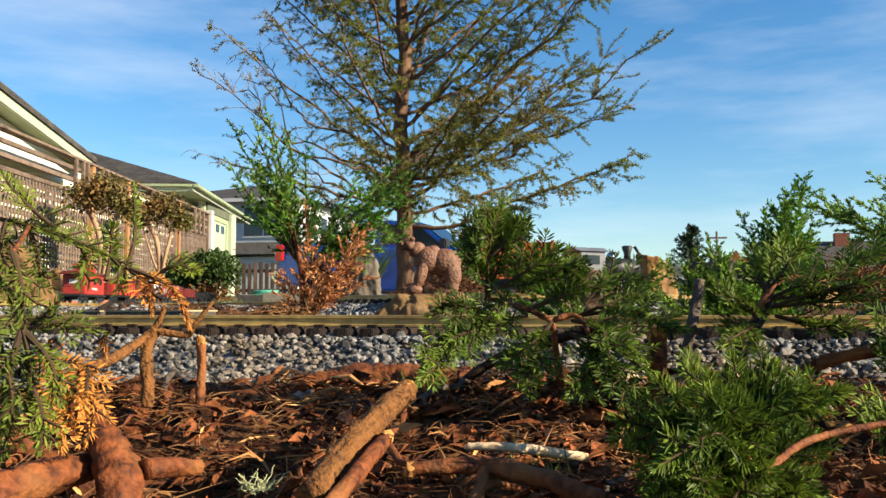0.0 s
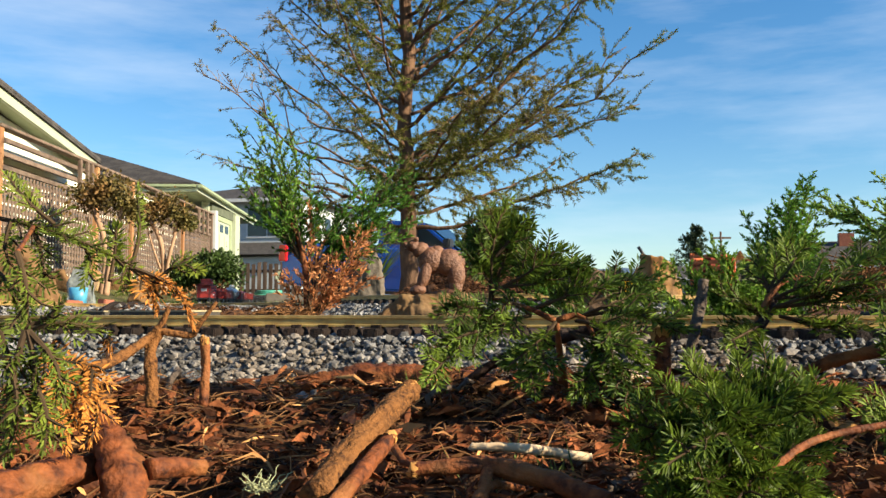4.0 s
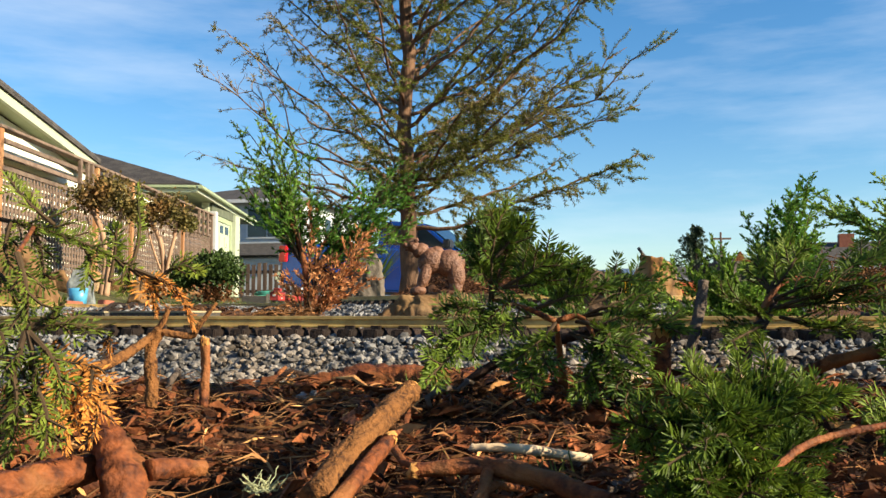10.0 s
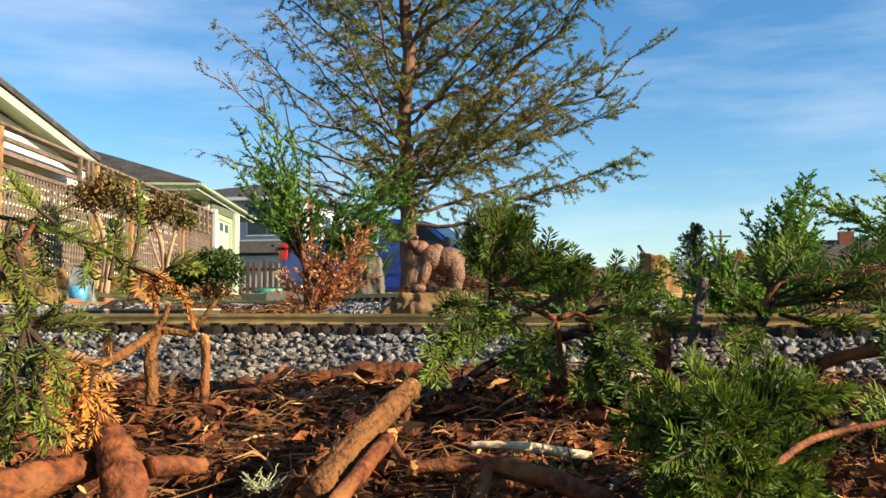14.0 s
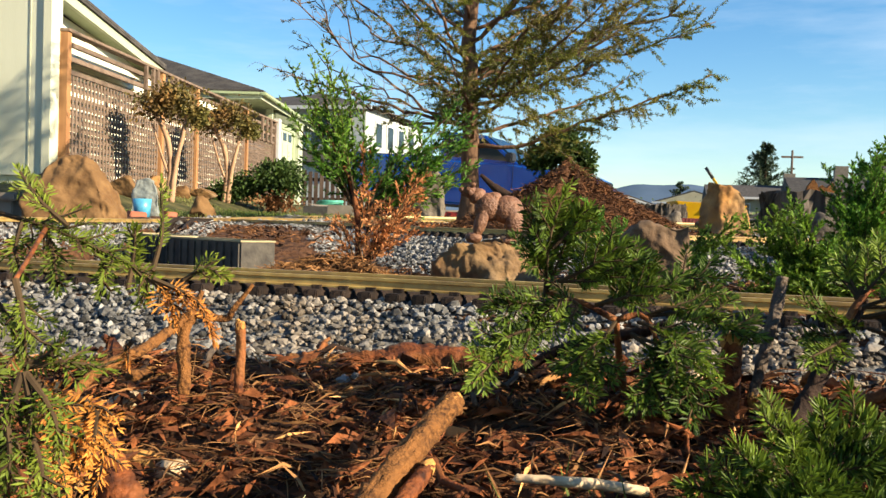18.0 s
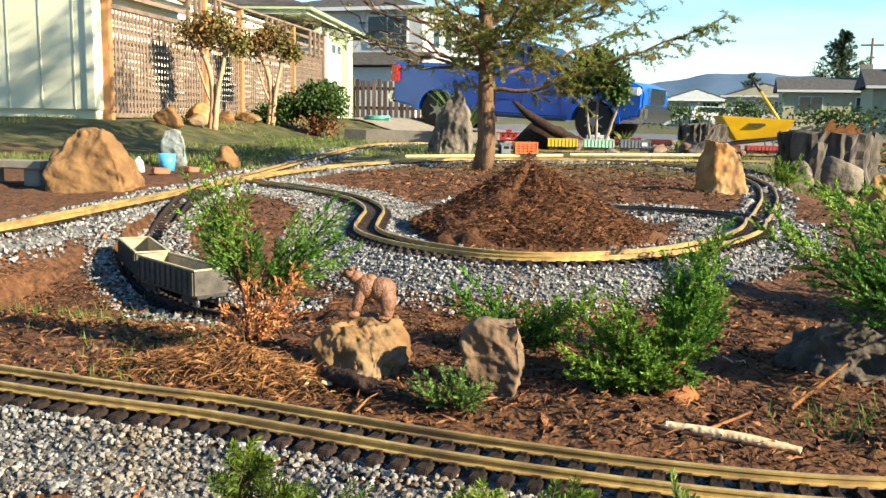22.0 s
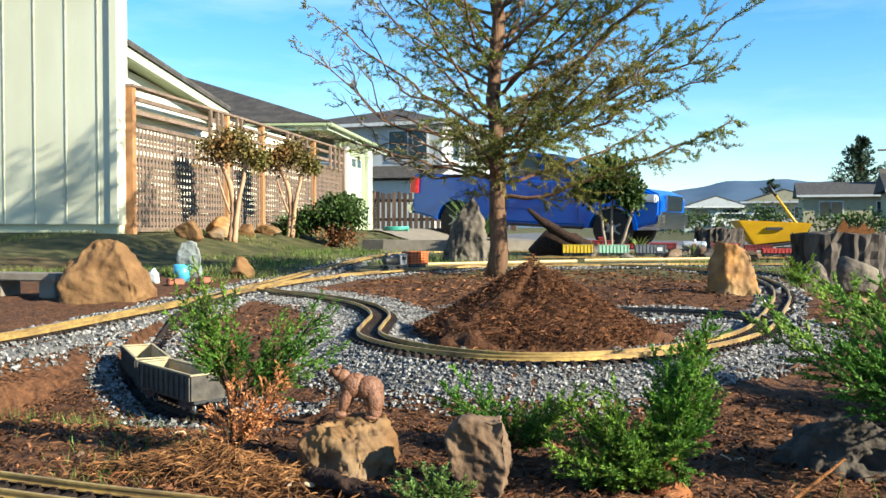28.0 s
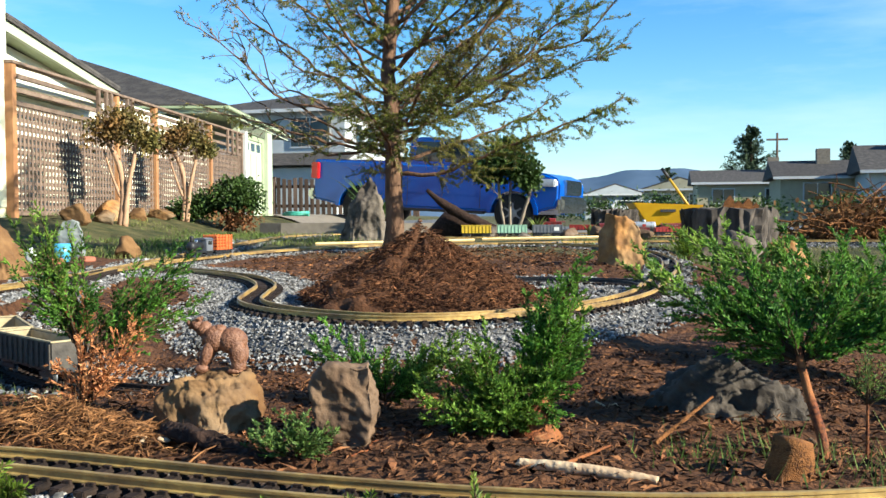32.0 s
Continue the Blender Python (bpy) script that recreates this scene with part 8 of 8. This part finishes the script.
    part("fascia", boxes((0.06, -0.055, z0 - 0.16, 8.4, -0.03, z0 - 0.032)), GREEN_LIGHT, h, "pale green fascia board", at=front)
    part("gutter", boxes((-0.04, -0.06, z0 - 0.10, ln, 0.028, z0 - 0.035), bevel=0.012), GREEN_TRIM, h, at=side)
    part("gutter", boxes((0.06, -0.026, z0 - 0.09, 8.4, 0.04, z0 - 0.035), bevel=0.012), GREEN_TRIM, h, at=front)
    part("eave_soffit", boxes((0.06, 0.06, z0 - 0.14, ln - 0.1, 8.3, z0 - 0.12)), GREEN_TRIM, h, at=side)


def make_trellis():
    t = thing("trellis", "weathered redwood trellis of lattice and open rails", "trellis")
    ax, ay, bx, by = -5.265, 8.28, -6.045, 16.80
    ln = math.hypot(bx - ax, by - ay)
    t.matrix_basis = pose(ax, ay, 0, 0, 0, math.degrees(math.atan2(by - ay, bx - ax)))
    for s in (0.0, 2.62, 3.98, 6.55):
        part("post", boxes((s - 0.045, -0.045, 0.26, s + 0.045, 0.045, 1.93), bevel=0.004), POST, t)
    part("post", boxes((ln - 0.10, -0.04, 0.26, ln - 0.02, 0.04, 1.93), bevel=0.004), LATTICE, t)
    part("rail", boxes((-0.05, -0.06, 1.932, ln, 0.06, 1.965), bevel=0.004), LATTICE, t)
    for z in (1.82, 1.67, 1.53, 0.36):
        part("rail", boxes((0.046, -0.022, z - 0.025, ln - 0.1, 0.022, z + 0.025), bevel=0.003), LATTICE, t)
    for s in (2.02, 2.25, 2.40, 2.92, 3.08, 5.05, 5.30, 5.62, 5.80, 6.05, 7.5, 7.8, 8.1):
        part("upright", boxes((s - 0.03, -0.062, 1.50, s + 0.03, -0.024, 1.93), bevel=0.003), LATTICE, t)
    v = data(*(lambda b: ([tuple(q.co) for q in b.verts], [tuple(k.index for k in p.verts) for p in b.faces]))(boxes_indexed((-0.019, -0.008, 0.34, 0.019, 0.0, 1.53))), name="lattice_strip")
    hz = data(*(lambda b: ([tuple(q.co) for q in b.verts], [tuple(k.index for k in p.verts) for p in b.faces]))(boxes_indexed((0.05, 0.001, -0.019, ln - 0.1, 0.009, 0.019))), name="lattice_strip")
    n = int((ln - 0.15) / 0.084)
    for k in range(n):
        part("lattice_strip", v, LATTICE, t, at=pose(0.09 + 0.084 * k, 0, random.uniform(-0.004, 0.004)))
    for k in range(13):
        part("lattice_strip", hz, LATTICE, t, at=pose(0, 0, 0.43 + 0.084 * k))


def boxes_indexed(*spans):
    bm = boxes(*spans)
    bm.verts.index_update()
    return bm


def make_truck():
    t = thing("pickup_truck", "bright blue four-door pickup truck on the driveway", "truck")
    t.matrix_basis = pose(-2.42, 19.75, 0.05, 0, 3.0, -14)

    def arch(cx, r, n=11):
        return [(cx - r * math.cos(math.pi * k / (n - 1)), 0.40 + r * math.sin(math.pi * k / (n - 1))) for k in range(n)]

    # side outline, from the tail along the sill to the nose and back over the top
    low = [(-2.86, 0.62), (-2.80, 0.52)] + arch(-1.72, 0.47) + [(-1.18, 0.42), (1.28, 0.42)] + arch(1.88, 0.48) + [(2.50, 0.48), (2.78, 0.55), (2.86, 0.75)]
    top = [(2.86, 1.02), (2.80, 1.16), (2.55, 1.25), (1.35, 1.34), (1.20, 1.36), (-0.62, 1.38), (-0.66, 1.40), (-2.80, 1.42), (-2.86, 1.38)]
    bm = prism(low + top, -0.99, 0.99, "y")
    bmesh.ops.bevel(bm, geom=[e for e in bm.edges if abs(abs(e.verts[0].co.y) - 0.99) < 1e-4 and abs(e.verts[0].co.y - e.verts[1].co.y) < 1e-4], offset=0.05, segments=3, affect="EDGES", clamp_overlap=True)
    body = part("body", bm, BLUE, t)
    part("cab", prism([(-0.60, 1.39), (1.18, 1.37), (0.42, 1.93), (-0.30, 1.96), (-0.56, 1.90)], -0.80, 0.80, "y"), BLUE, t)
    for s in (-1, 1):
        part("side_window", prism([(-0.46, 1.44), (0.20, 1.43), (0.18, 1.86), (-0.40, 1.86)], s * 0.805 - 0.006, s * 0.805 + 0.006, "y"), GLASS_DARK, t)
        part("side_window", prism([(0.26, 1.43), (1.02, 1.41), (0.44, 1.84), (0.24, 1.86)], s * 0.805 - 0.006, s * 0.805 + 0.006, "y"), GLASS_DARK, t)
        part("fender_flare", prism([(1.88 + 0.56 * math.cos(a), 0.40 + 0.56 * math.sin(a)) for a in np.linspace(0, math.pi, 13)] + [(1.88 - 0.47 * math.cos(a), 0.40 + 0.47 * math.sin(a)) for a in np.linspace(0, math.pi, 13)], s * 1.0 - 0.02, s * 1.0 + 0.025, "y"), BLUE, t)
        part("fender_flare", prism([(-1.72 + 0.55 * math.cos(a), 0.40 + 0.55 * math.sin(a)) for a in np.linspace(0, math.pi, 13)] + [(-1.72 - 0.46 * math.cos(a), 0.40 + 0.46 * math.sin(a)) for a in np.linspace(0, math.pi, 13)], s * 1.0 - 0.02, s * 1.0 + 0.025, "y"), BLUE, t)
        part("tail_light", boxes((-2.885, s * 0.99 - 0.10, 0.98, -2.70, s * 0.99 + 0.012, 1.34), bevel=0.02), RED_LENS, t, "red and clear tail light")
        part("reverse_light", boxes((-2.888, s * 0.99 - 0.09, 1.10, -2.72, s * 0.99 + 0.015, 1.19)), CLEAR_LENS, t)
        part("headlight", boxes((2.50, s * 0.99 - 0.22, 0.98, 2.83, s * 0.99 + 0.006, 1.13), bevel=0.03), CLEAR_LENS, t)
        part("indicator", boxes((2.46, s * 0.99 - 0.1, 0.99, 2.56, s * 0.99 + 0.010, 1.10), bevel=0.02), RED_LENS, t)
        for x, lab in ((0.30, "door_seam"), (-0.52, "door_seam"), (1.16, "door_seam"), (-0.66, "bed_seam")):
            part(lab, boxes((x - 0.006, s * 0.992 - 0.004, 0.48, x + 0.006, s * 0.992 + 0.001, 1.36)), BLACK, t)
        part("body_crease", boxes((-0.60, s * 0.99, 0.70, 1.22, s * 0.99 + 0.02, 0.76), bevel=0.008), BLUE, t)
        for x in (0.10, -0.40):
            part("door_handle", boxes((x - 0.1, s * 0.992, 1.12, x + 0.1, s * 0.992 + 0.03, 1.16), bevel=0.006), BLUE, t)
        part("mirror", boxes((1.0, s * 0.82, 1.38, 1.16, s * 1.12, 1.58), bevel=0.03), BLACK, t)
        part("side_step", boxes((-1.1, s * 0.90 - 0.06, 0.36, 1.25, s * 0.90 + 0.06, 0.42), bevel=0.02), BLACK, t)
        for x in (1.88, -1.72):
            w = part("wheel", lathe(((0.22, -0.12), (0.37, -0.135), (0.405, -0.10), (0.41, 0.0), (0.405, 0.10), (0.37, 0.135), (0.22, 0.12)), 32, "y"), RUBBER, t, at=pose(x, s * 0.84, 0.41))
            part("rim", lathe(((0.235, 0.0), (0.235, 0.115 * 1.0), (0.20, 0.10), (0.07, 0.125), (0.03, 0.13)), 20, "y"), STEEL, w, at=pose(0, 0, 0, 0, 0, 0 if s > 0 else 180))
            for k in range(6):
                part("spoke", boxes((-0.025, 0.09, 0.05, 0.025, 0.122, 0.22), bevel=0.006), STEEL, w, at=pose(0, 0, 0, 0, 60 * k, 0 if s > 0 else 180))
    part("windscreen", prism([(1.20, 1.385), (1.24, 1.385), (0.47, 1.92), (0.43, 1.92)], -0.72, 0.72, "y"), GLASS_DARK, t)
    part("bed_inner", boxes((-2.75, -0.82, 1.425, -0.75, 0.82, 1.43)), BLACK, t)
    part("tailgate", boxes((-2.90, -0.80, 0.80, -2.865, 0.80, 1.38), bevel=0.01), BLUE, t)
    part("rear_bumper", boxes((-3.02, -0.98, 0.52, -2.84, 0.98, 0.76), bevel=0.05), CHROME, t, "chrome rear bumper")
    part("front_bumper", boxes((2.76, -0.97, 0.45, 2.96, 0.97, 0.80), bevel=0.07), CHROME, t, "chrome front bumper")
    part("grille", boxes((2.82, -0.62, 0.82, 2.91, 0.62, 1.14), bevel=0.02), CHROME, t)


# ---- street, neighbours and the distance ----
def simple_house(name, label, x, y, z, w, d, h, roof_h, wall, rz=0.0, windows=(), hip=False, gable="x", storeys=None, chimney=None, roof_mat=None, trim=WHITE, eave=0.45):
    e = thing(name, label, "house", pose(x, y, z, 0, 0, rz))
    part("wall", boxes((-w / 2, 0, -0.5, w / 2, d, h)), wall, e)
    a, b = w / 2 + eave, d + eave
    bm = bmesh.new()
    if hip:
        c = [bm.verts.new(p) for p in ((-a, -eave, h), (a, -eave, h), (a, b, h), (-a, b, h), (-a + d / 2 + eave, d / 2, h + roof_h), (a - d / 2 - eave, d / 2, h + roof_h))]
        fs = ((0, 1, 5, 4), (1, 2, 5), (2, 3, 4, 5), (3, 0, 4), (3, 2, 1, 0))
    elif gable == "x":
        c = [bm.verts.new(p) for p in ((-a, -eave, h), (a, -eave, h), (a, b, h), (-a, b, h), (-a, d / 2, h + roof_h), (a, d / 2, h + roof_h))]
        fs = ((0, 1, 5, 4), (1, 2, 5), (2, 3, 4, 5), (3, 0, 4), (3, 2, 1, 0))
    else:
        c = [bm.verts.new(p) for p in ((-a, -eave, h), (a, -eave, h), (a, b, h), (-a, b, h), (0, -eave, h + roof_h), (0, b, h + roof_h))]
        fs = ((0, 1, 4), (1, 2, 5, 4), (2, 3, 5), (3, 0, 4, 5), (3, 2, 1, 0))
        part("gable", prism([(-w / 2, h), (w / 2, h), (0, h + roof_h * 0.88)], -0.02, 0.0 - eave - 0.005, "y"), wall, e)
    for f in fs:
        bm.faces.new([c[i] for i in f])
    bmesh.ops.recalc_face_normals(bm, faces=bm.faces[:])
    roof = part("roof", bm, roof_mat or SHINGLE, e)
    part("fascia", boxes((-a, -eave - 0.02, h - 0.14, a, -eave + 0.02, h + 0.02)), trim, e)
    if chimney:
        part("chimney", boxes((chimney[0] - 0.4, chimney[1], h, chimney[0] + 0.4, chimney[1] + 0.7, h + roof_h + chimney[2])), chimney[3], roof)
    for wx, wz, ww, wh in windows:
        f = part("window", boxes((wx - ww / 2 - 0.08, -0.06, wz - 0.08, wx + ww / 2 + 0.08, -0.02, wz + wh + 0.08)), WHITE, e)
        part("pane", boxes((wx - ww / 2, -0.075, wz, wx - 0.03, -0.062, wz + wh), (wx + 0.03, -0.075, wz, wx + ww / 2, -0.062, wz + wh)), GLASS_DARK, f)
    return e


def make_street():
    def drape(name, label, x0, x1, y0, y1, material, lift, nx=60, ny=30, category="road"):
        xs, ys = np.linspace(x0, x1, nx), np.linspace(y0, y1, ny)
        gx, gy = np.meshgrid(xs, ys)
        v = np.c_[gx.ravel(), gy.ravel(), ground_z(gx.ravel(), gy.ravel()) + lift]
        i = (np.arange(ny - 1)[:, None] * nx + np.arange(nx - 1)[None]).ravel()
        ob = part(name, poly_data(v, np.stack([i, i + 1, i + nx + 1, i + nx], 1), name, True), material)
        tagged(ob, label, category, kind="structure")

    drape("driveway", "worn pale concrete driveway", -5.2, 3.2, 15.6, 24.0, CONCRETE, 0.03, category="driveway")
    drape("road", "grey asphalt street", -120, 140, 24.0, 33.0, ASPHALT, 0.03, 160, 8)
    # picket fence beside the garage
    f = thing("picket_fence", "dark weathered picket fence beside the garage", "fence", pose(-7.4, 22.3, 0.30))
    for k in range(26):
        part("picket", boxes((0.15 * k, -0.012, 0.02, 0.15 * k + 0.10, 0.012, 1.0 + 0.03 * math.sin(k * 1.7)), bevel=0.004), FENCE, f)
    for z in (0.25, 0.75):
        part("rail", boxes((0, 0.014, z, 3.9, 0.05, z + 0.08)), FENCE, f)
    for k in range(3):
        part("post", boxes((1.9 * k, 0.052, 0.0, 1.9 * k + 0.09, 0.14, 1.05)), FENCE, f)
    # two-storey neighbour
    n = simple_house("neighbour_house", "grey two-storey house with white windows", -14.6, 41.0, 0.1, 8.6, 9.0, 5.2, 1.3, GREY_HOUSE, -6, [(2.6, 3.5, 1.9, 1.3), (-1.6, 3.5, 1.8, 1.3), (2.4, 0.9, 2.2, 1.2), (-1.5, 0.9, 2.0, 1.3)], hip=True)
    part("lower_roof", prism([(-2.2, 2.45), (0.0, 3.1), (0.0, 3.2), (-2.3, 2.5)], -4.6, 4.9, "x"), SHINGLE, n, "low porch roof")
    part("porch_wall", boxes((-4.3, -1.9, -0.4, 4.6, -0.05, 2.4)), GREY_HOUSE, n)
    for k in range(4):
        part("side_window", boxes((4.31, 1.2 + 1.7 * k, 3.4, 4.36, 2.2 + 1.7 * k, 4.7)), WHITE, n)
        part("side_pane", boxes((4.365, 1.3 + 1.7 * k, 3.5, 4.38, 2.1 + 1.7 * k, 4.6)), GLASS_DARK, n)
    far = (("white gabled bungalow far down the street", 9.0, 86.0, 6.5, 8, 2.5, 1.1, TAN_HOUSE, "y", None), ("tan bungalow with a green front", 12.5, 70.0, 7.5, 8, 2.5, 1.1, TAN_HOUSE, "x", (2.0, 3.0, 0.9, CONCRETE)), ("long tan bungalow with a low dark roof", 16.6, 58.0, 8.5, 8, 2.4, 1.2, TAN_HOUSE, "x", (-1.4, 3.0, 0.7, CONCRETE)), ("dark-roofed bungalow with a brick chimney", 20.0, 50.0, 9.5, 8, 2.4, 1.6, GREY_HOUSE, "x", (-2.6, 3.0, 0.4, BRICK)), ("grey bungalow with a white gable", 26.5, 46.0, 9.0, 8, 2.3, 1.6, GREY_HOUSE, "y", None), ("small pale house behind trees", 3.4, 96.0, 6.0, 7, 2.3, 1.1, GREY_HOUSE, "y", None))
    for k, (label, x, y, w, d, h, rh, wall, gb, ch) in enumerate(far):
        simple_house("far_house", label, x, y, 0.2, w, d, h, rh, wall, (-8, -4, -6, -10, -12, 4)[k], [(-w / 4, 1.0, 1.5, 1.0), (w / 4, 1.0, 1.5, 1.0)], gable=gb, chimney=ch)
    # parked cars far along the street
    for x, y, body, label in ((4.6, 82.0, WHITE, "white parked estate car far off"), (7.6, 84.0, SILVER, "silver parked car far off"), (24.0, 43.0, RED_CAR, "red car beside a far house")):
        c = thing("parked_car", label, "car", pose(x, y, 0.16, 0, 0, 10))
        part("body", prism([(-2.1, 0.35), (2.1, 0.35), (2.15, 0.8), (1.3, 0.92), (0.6, 1.45), (-1.7, 1.48), (-2.1, 0.95)], -0.85, 0.85, "y"), body, c)
        part("side_glass", prism([(-1.6, 0.98), (1.05, 0.96), (0.55, 1.38), (-1.55, 1.40)], -0.865, 0.865, "y"), GLASS_DARK, c)
        for dx in (-1.3, 1.3):
            for s in (-1, 1):
                part("wheel", lathe(((0.2, -0.1), (0.33, -0.1), (0.33, 0.1), (0.2, 0.1)), 18, "y"), RUBBER, c, at=pose(dx, s * 0.78, 0.33))
    # far conifers
    def conifer(x, y, h, seed, label):
        rng = np.random.RandomState(seed)
        e = thing("conifer", label, "tree", pose(x, y, 0.1))
        v, f = tube([(0, 0, 0), (0.05, 0, h * 0.5), (0, 0, h)], (0.03 * h, 0.02 * h, 0.004 * h), 8, 0.03, seed)
        part("trunk", data(v, f, "trunk"), BARK_DARK, e)
        tri = []
        for k in range(int(10 * h)):
            u = (k + rng.uniform()) / (10 * h)
            z = h * (0.16 + 0.82 * u)
            r = h * 0.42 * (1.02 - u) ** 0.7 * rng.uniform(0.55, 1.15)
            a = rng.uniform(0, 6.28)
            d = np.array([math.cos(a), math.sin(a), 0])
            line = np.array([(0, 0, z)]) + d * np.linspace(0, r, 7)[:, None] + np.array([0, 0, 1]) * (np.linspace(0, 1, 7) ** 1.5 * r * 0.45)[:, None]
            tri.append(needles_on(line, 90, 0.045 * h, 0.010 * h, rng, flat=0.7, forward=0.7))
        part("crown", quad_data(np.concatenate(tri)), mat("far_conifer", (0.06, 0.085, 0.045), (0.025, 0.04, 0.022), 0.9, 1, island=0.4), e)

    conifer(18.9, 108.0, 10.2, 1, "dark windswept conifer beyond the houses")
    conifer(23.5, 112.0, 6.0, 2, "dark conifer behind roofs")
    conifer(30.5, 112.0, 8.6, 3, "rounded dark tree behind roofs")
    conifer(10.6, 118.0, 6.2, 4, "dark conifer far down the street")
    conifer(22.0, 124.0, 7.6, 5, "thin dark conifer behind roofs")
    p = thing("utility_pole", "grey wooden utility pole behind houses", "pole", pose(20.6, 102.0, 0))
    part("shaft", lathe(((0.16, 0), (0.11, 9.0)), 10), FENCE, p)
    part("crossarm", boxes((-1.1, -0.06, 8.2, 1.1, 0.06, 8.4)), FENCE, p)
    # hedges and low planting along the street
    rng = np.random.RandomState(8)
    for k, (x, y, w, h) in enumerate(((1.0, 60.0, 2.6, 1.2), (5.5, 62.0, 2.0, 1.6), (9.0, 50.0, 2.4, 1.0), (13.5, 48.0, 2.0, 1.2), (17.0, 44.0, 2.2, 1.1), (-1.5, 75.0, 3.0, 2.0), (22.5, 42.0, 2.0, 1.3))):
        leafy("hedge", "dark green garden hedge along the street", x, y, 0.15, [], [(0, 0, h * 0.5, w, 0.8, h * 0.55)], LEAF_DARK, BARK_DARK, 0.22, 900, 60 + k, "hedge")
    # hills, their distance haze painted in as a flat blue
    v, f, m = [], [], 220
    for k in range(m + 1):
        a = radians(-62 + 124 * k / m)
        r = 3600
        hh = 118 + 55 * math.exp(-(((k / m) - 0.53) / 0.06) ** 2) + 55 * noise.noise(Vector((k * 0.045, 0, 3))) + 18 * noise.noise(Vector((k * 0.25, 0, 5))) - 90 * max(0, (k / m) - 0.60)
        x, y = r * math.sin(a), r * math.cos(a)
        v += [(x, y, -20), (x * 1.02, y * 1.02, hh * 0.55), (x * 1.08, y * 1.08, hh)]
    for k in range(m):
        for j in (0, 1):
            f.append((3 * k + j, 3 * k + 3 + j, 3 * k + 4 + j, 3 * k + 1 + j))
    tagged(part("backdrop", data(v, f, "backdrop", True), HILL), "wooded hills on the horizon with blue haze in their colour", "hills", kind="structure")


make_foreground()
make_front_bushes()
make_garden_bushes()
make_mulch()
make_stones()
make_bear()
make_garden_wood()
make_parked()
make_spruce()
make_shrubs()
make_garden_objects()
make_house()
make_trellis()
make_truck()
make_street()


# ---- what moves ----
def nearest_length(line, x, y):
    d = np.r_[0, np.cumsum(np.linalg.norm(np.diff(line, axis=0), axis=1))]
    return float(d[np.hypot(line[:, 0] - x, line[:, 1] - y).argmin()])


def joined_line(*spans):
    p = np.concatenate(spans)
    keep = np.r_[True, np.linalg.norm(np.diff(p[:, :2], axis=0), axis=1) > 0.004]
    return p[keep]


def motions():
    m, o = TRACKS["main"], TRACKS["outer"]
    i = int(np.hypot(m[:, 0] + 1.64, m[:, 1] - 3.5).argmin())
    line_a = joined_line(m[:i], o)
    s0 = nearest_length(line_a, -1.60, 3.05)
    times = [0, 1, 2, 3, 4, 5, 6, 7, 8, 9, 10, 12, 14, 16, 18, 20, 22, 24, 26, 28, 30, 32]
    way = np.interp(times, [0, 1, 9.3, 12, 24, 32], [0, 0.62, 5.55, 6.3, 8.1, 9.3])
    for k, (_, ob) in enumerate(TRAIN_A):
        rows = []
        for t, s in zip(times, way):
            p, a = on_line(line_a, s0 + s + 0.345 * k)
            rows.append((t, pose(*p, 0, 0, a)))
        walk(ob, rows)
    lo, ri = TRACKS["loop"], TRACKS["rise"]
    j = int(np.hypot(m[:, 0] + 0.5, m[:, 1] - 6.85).argmin())
    line_b = joined_line(lo, ri, m[: j + 1][::-1])
    marks = ((0, 0.23, 1.77), (2, 0.51, 1.87), (3.5, 0.72, 2.12), (6, 1.02, 3.20), (7, 1.10, 3.8), (8.5, 1.17, 4.7), (20, -0.17, 6.96), (24, -0.78, 6.72), (28, -1.33, 6.05), (32, -1.66, 5.05))
    s_at = [nearest_length(line_b, x, y) for _, x, y in marks]
    times = [0, 1, 2, 3, 4, 5, 6, 7, 8, 9, 10, 12, 14, 16, 18, 20, 22, 24, 26, 28, 29, 30, 31, 32]
    way = np.interp(times, [q[0] for q in marks], s_at)
    for k, (_, ob) in enumerate(TRAIN_B):
        rows = []
        for t, s in zip(times, way):
            p, a = on_line(line_b, s + 0.235 * k)
            rows.append((t, pose(*p, 0, 0, a)))
        walk(ob, rows)


motions()
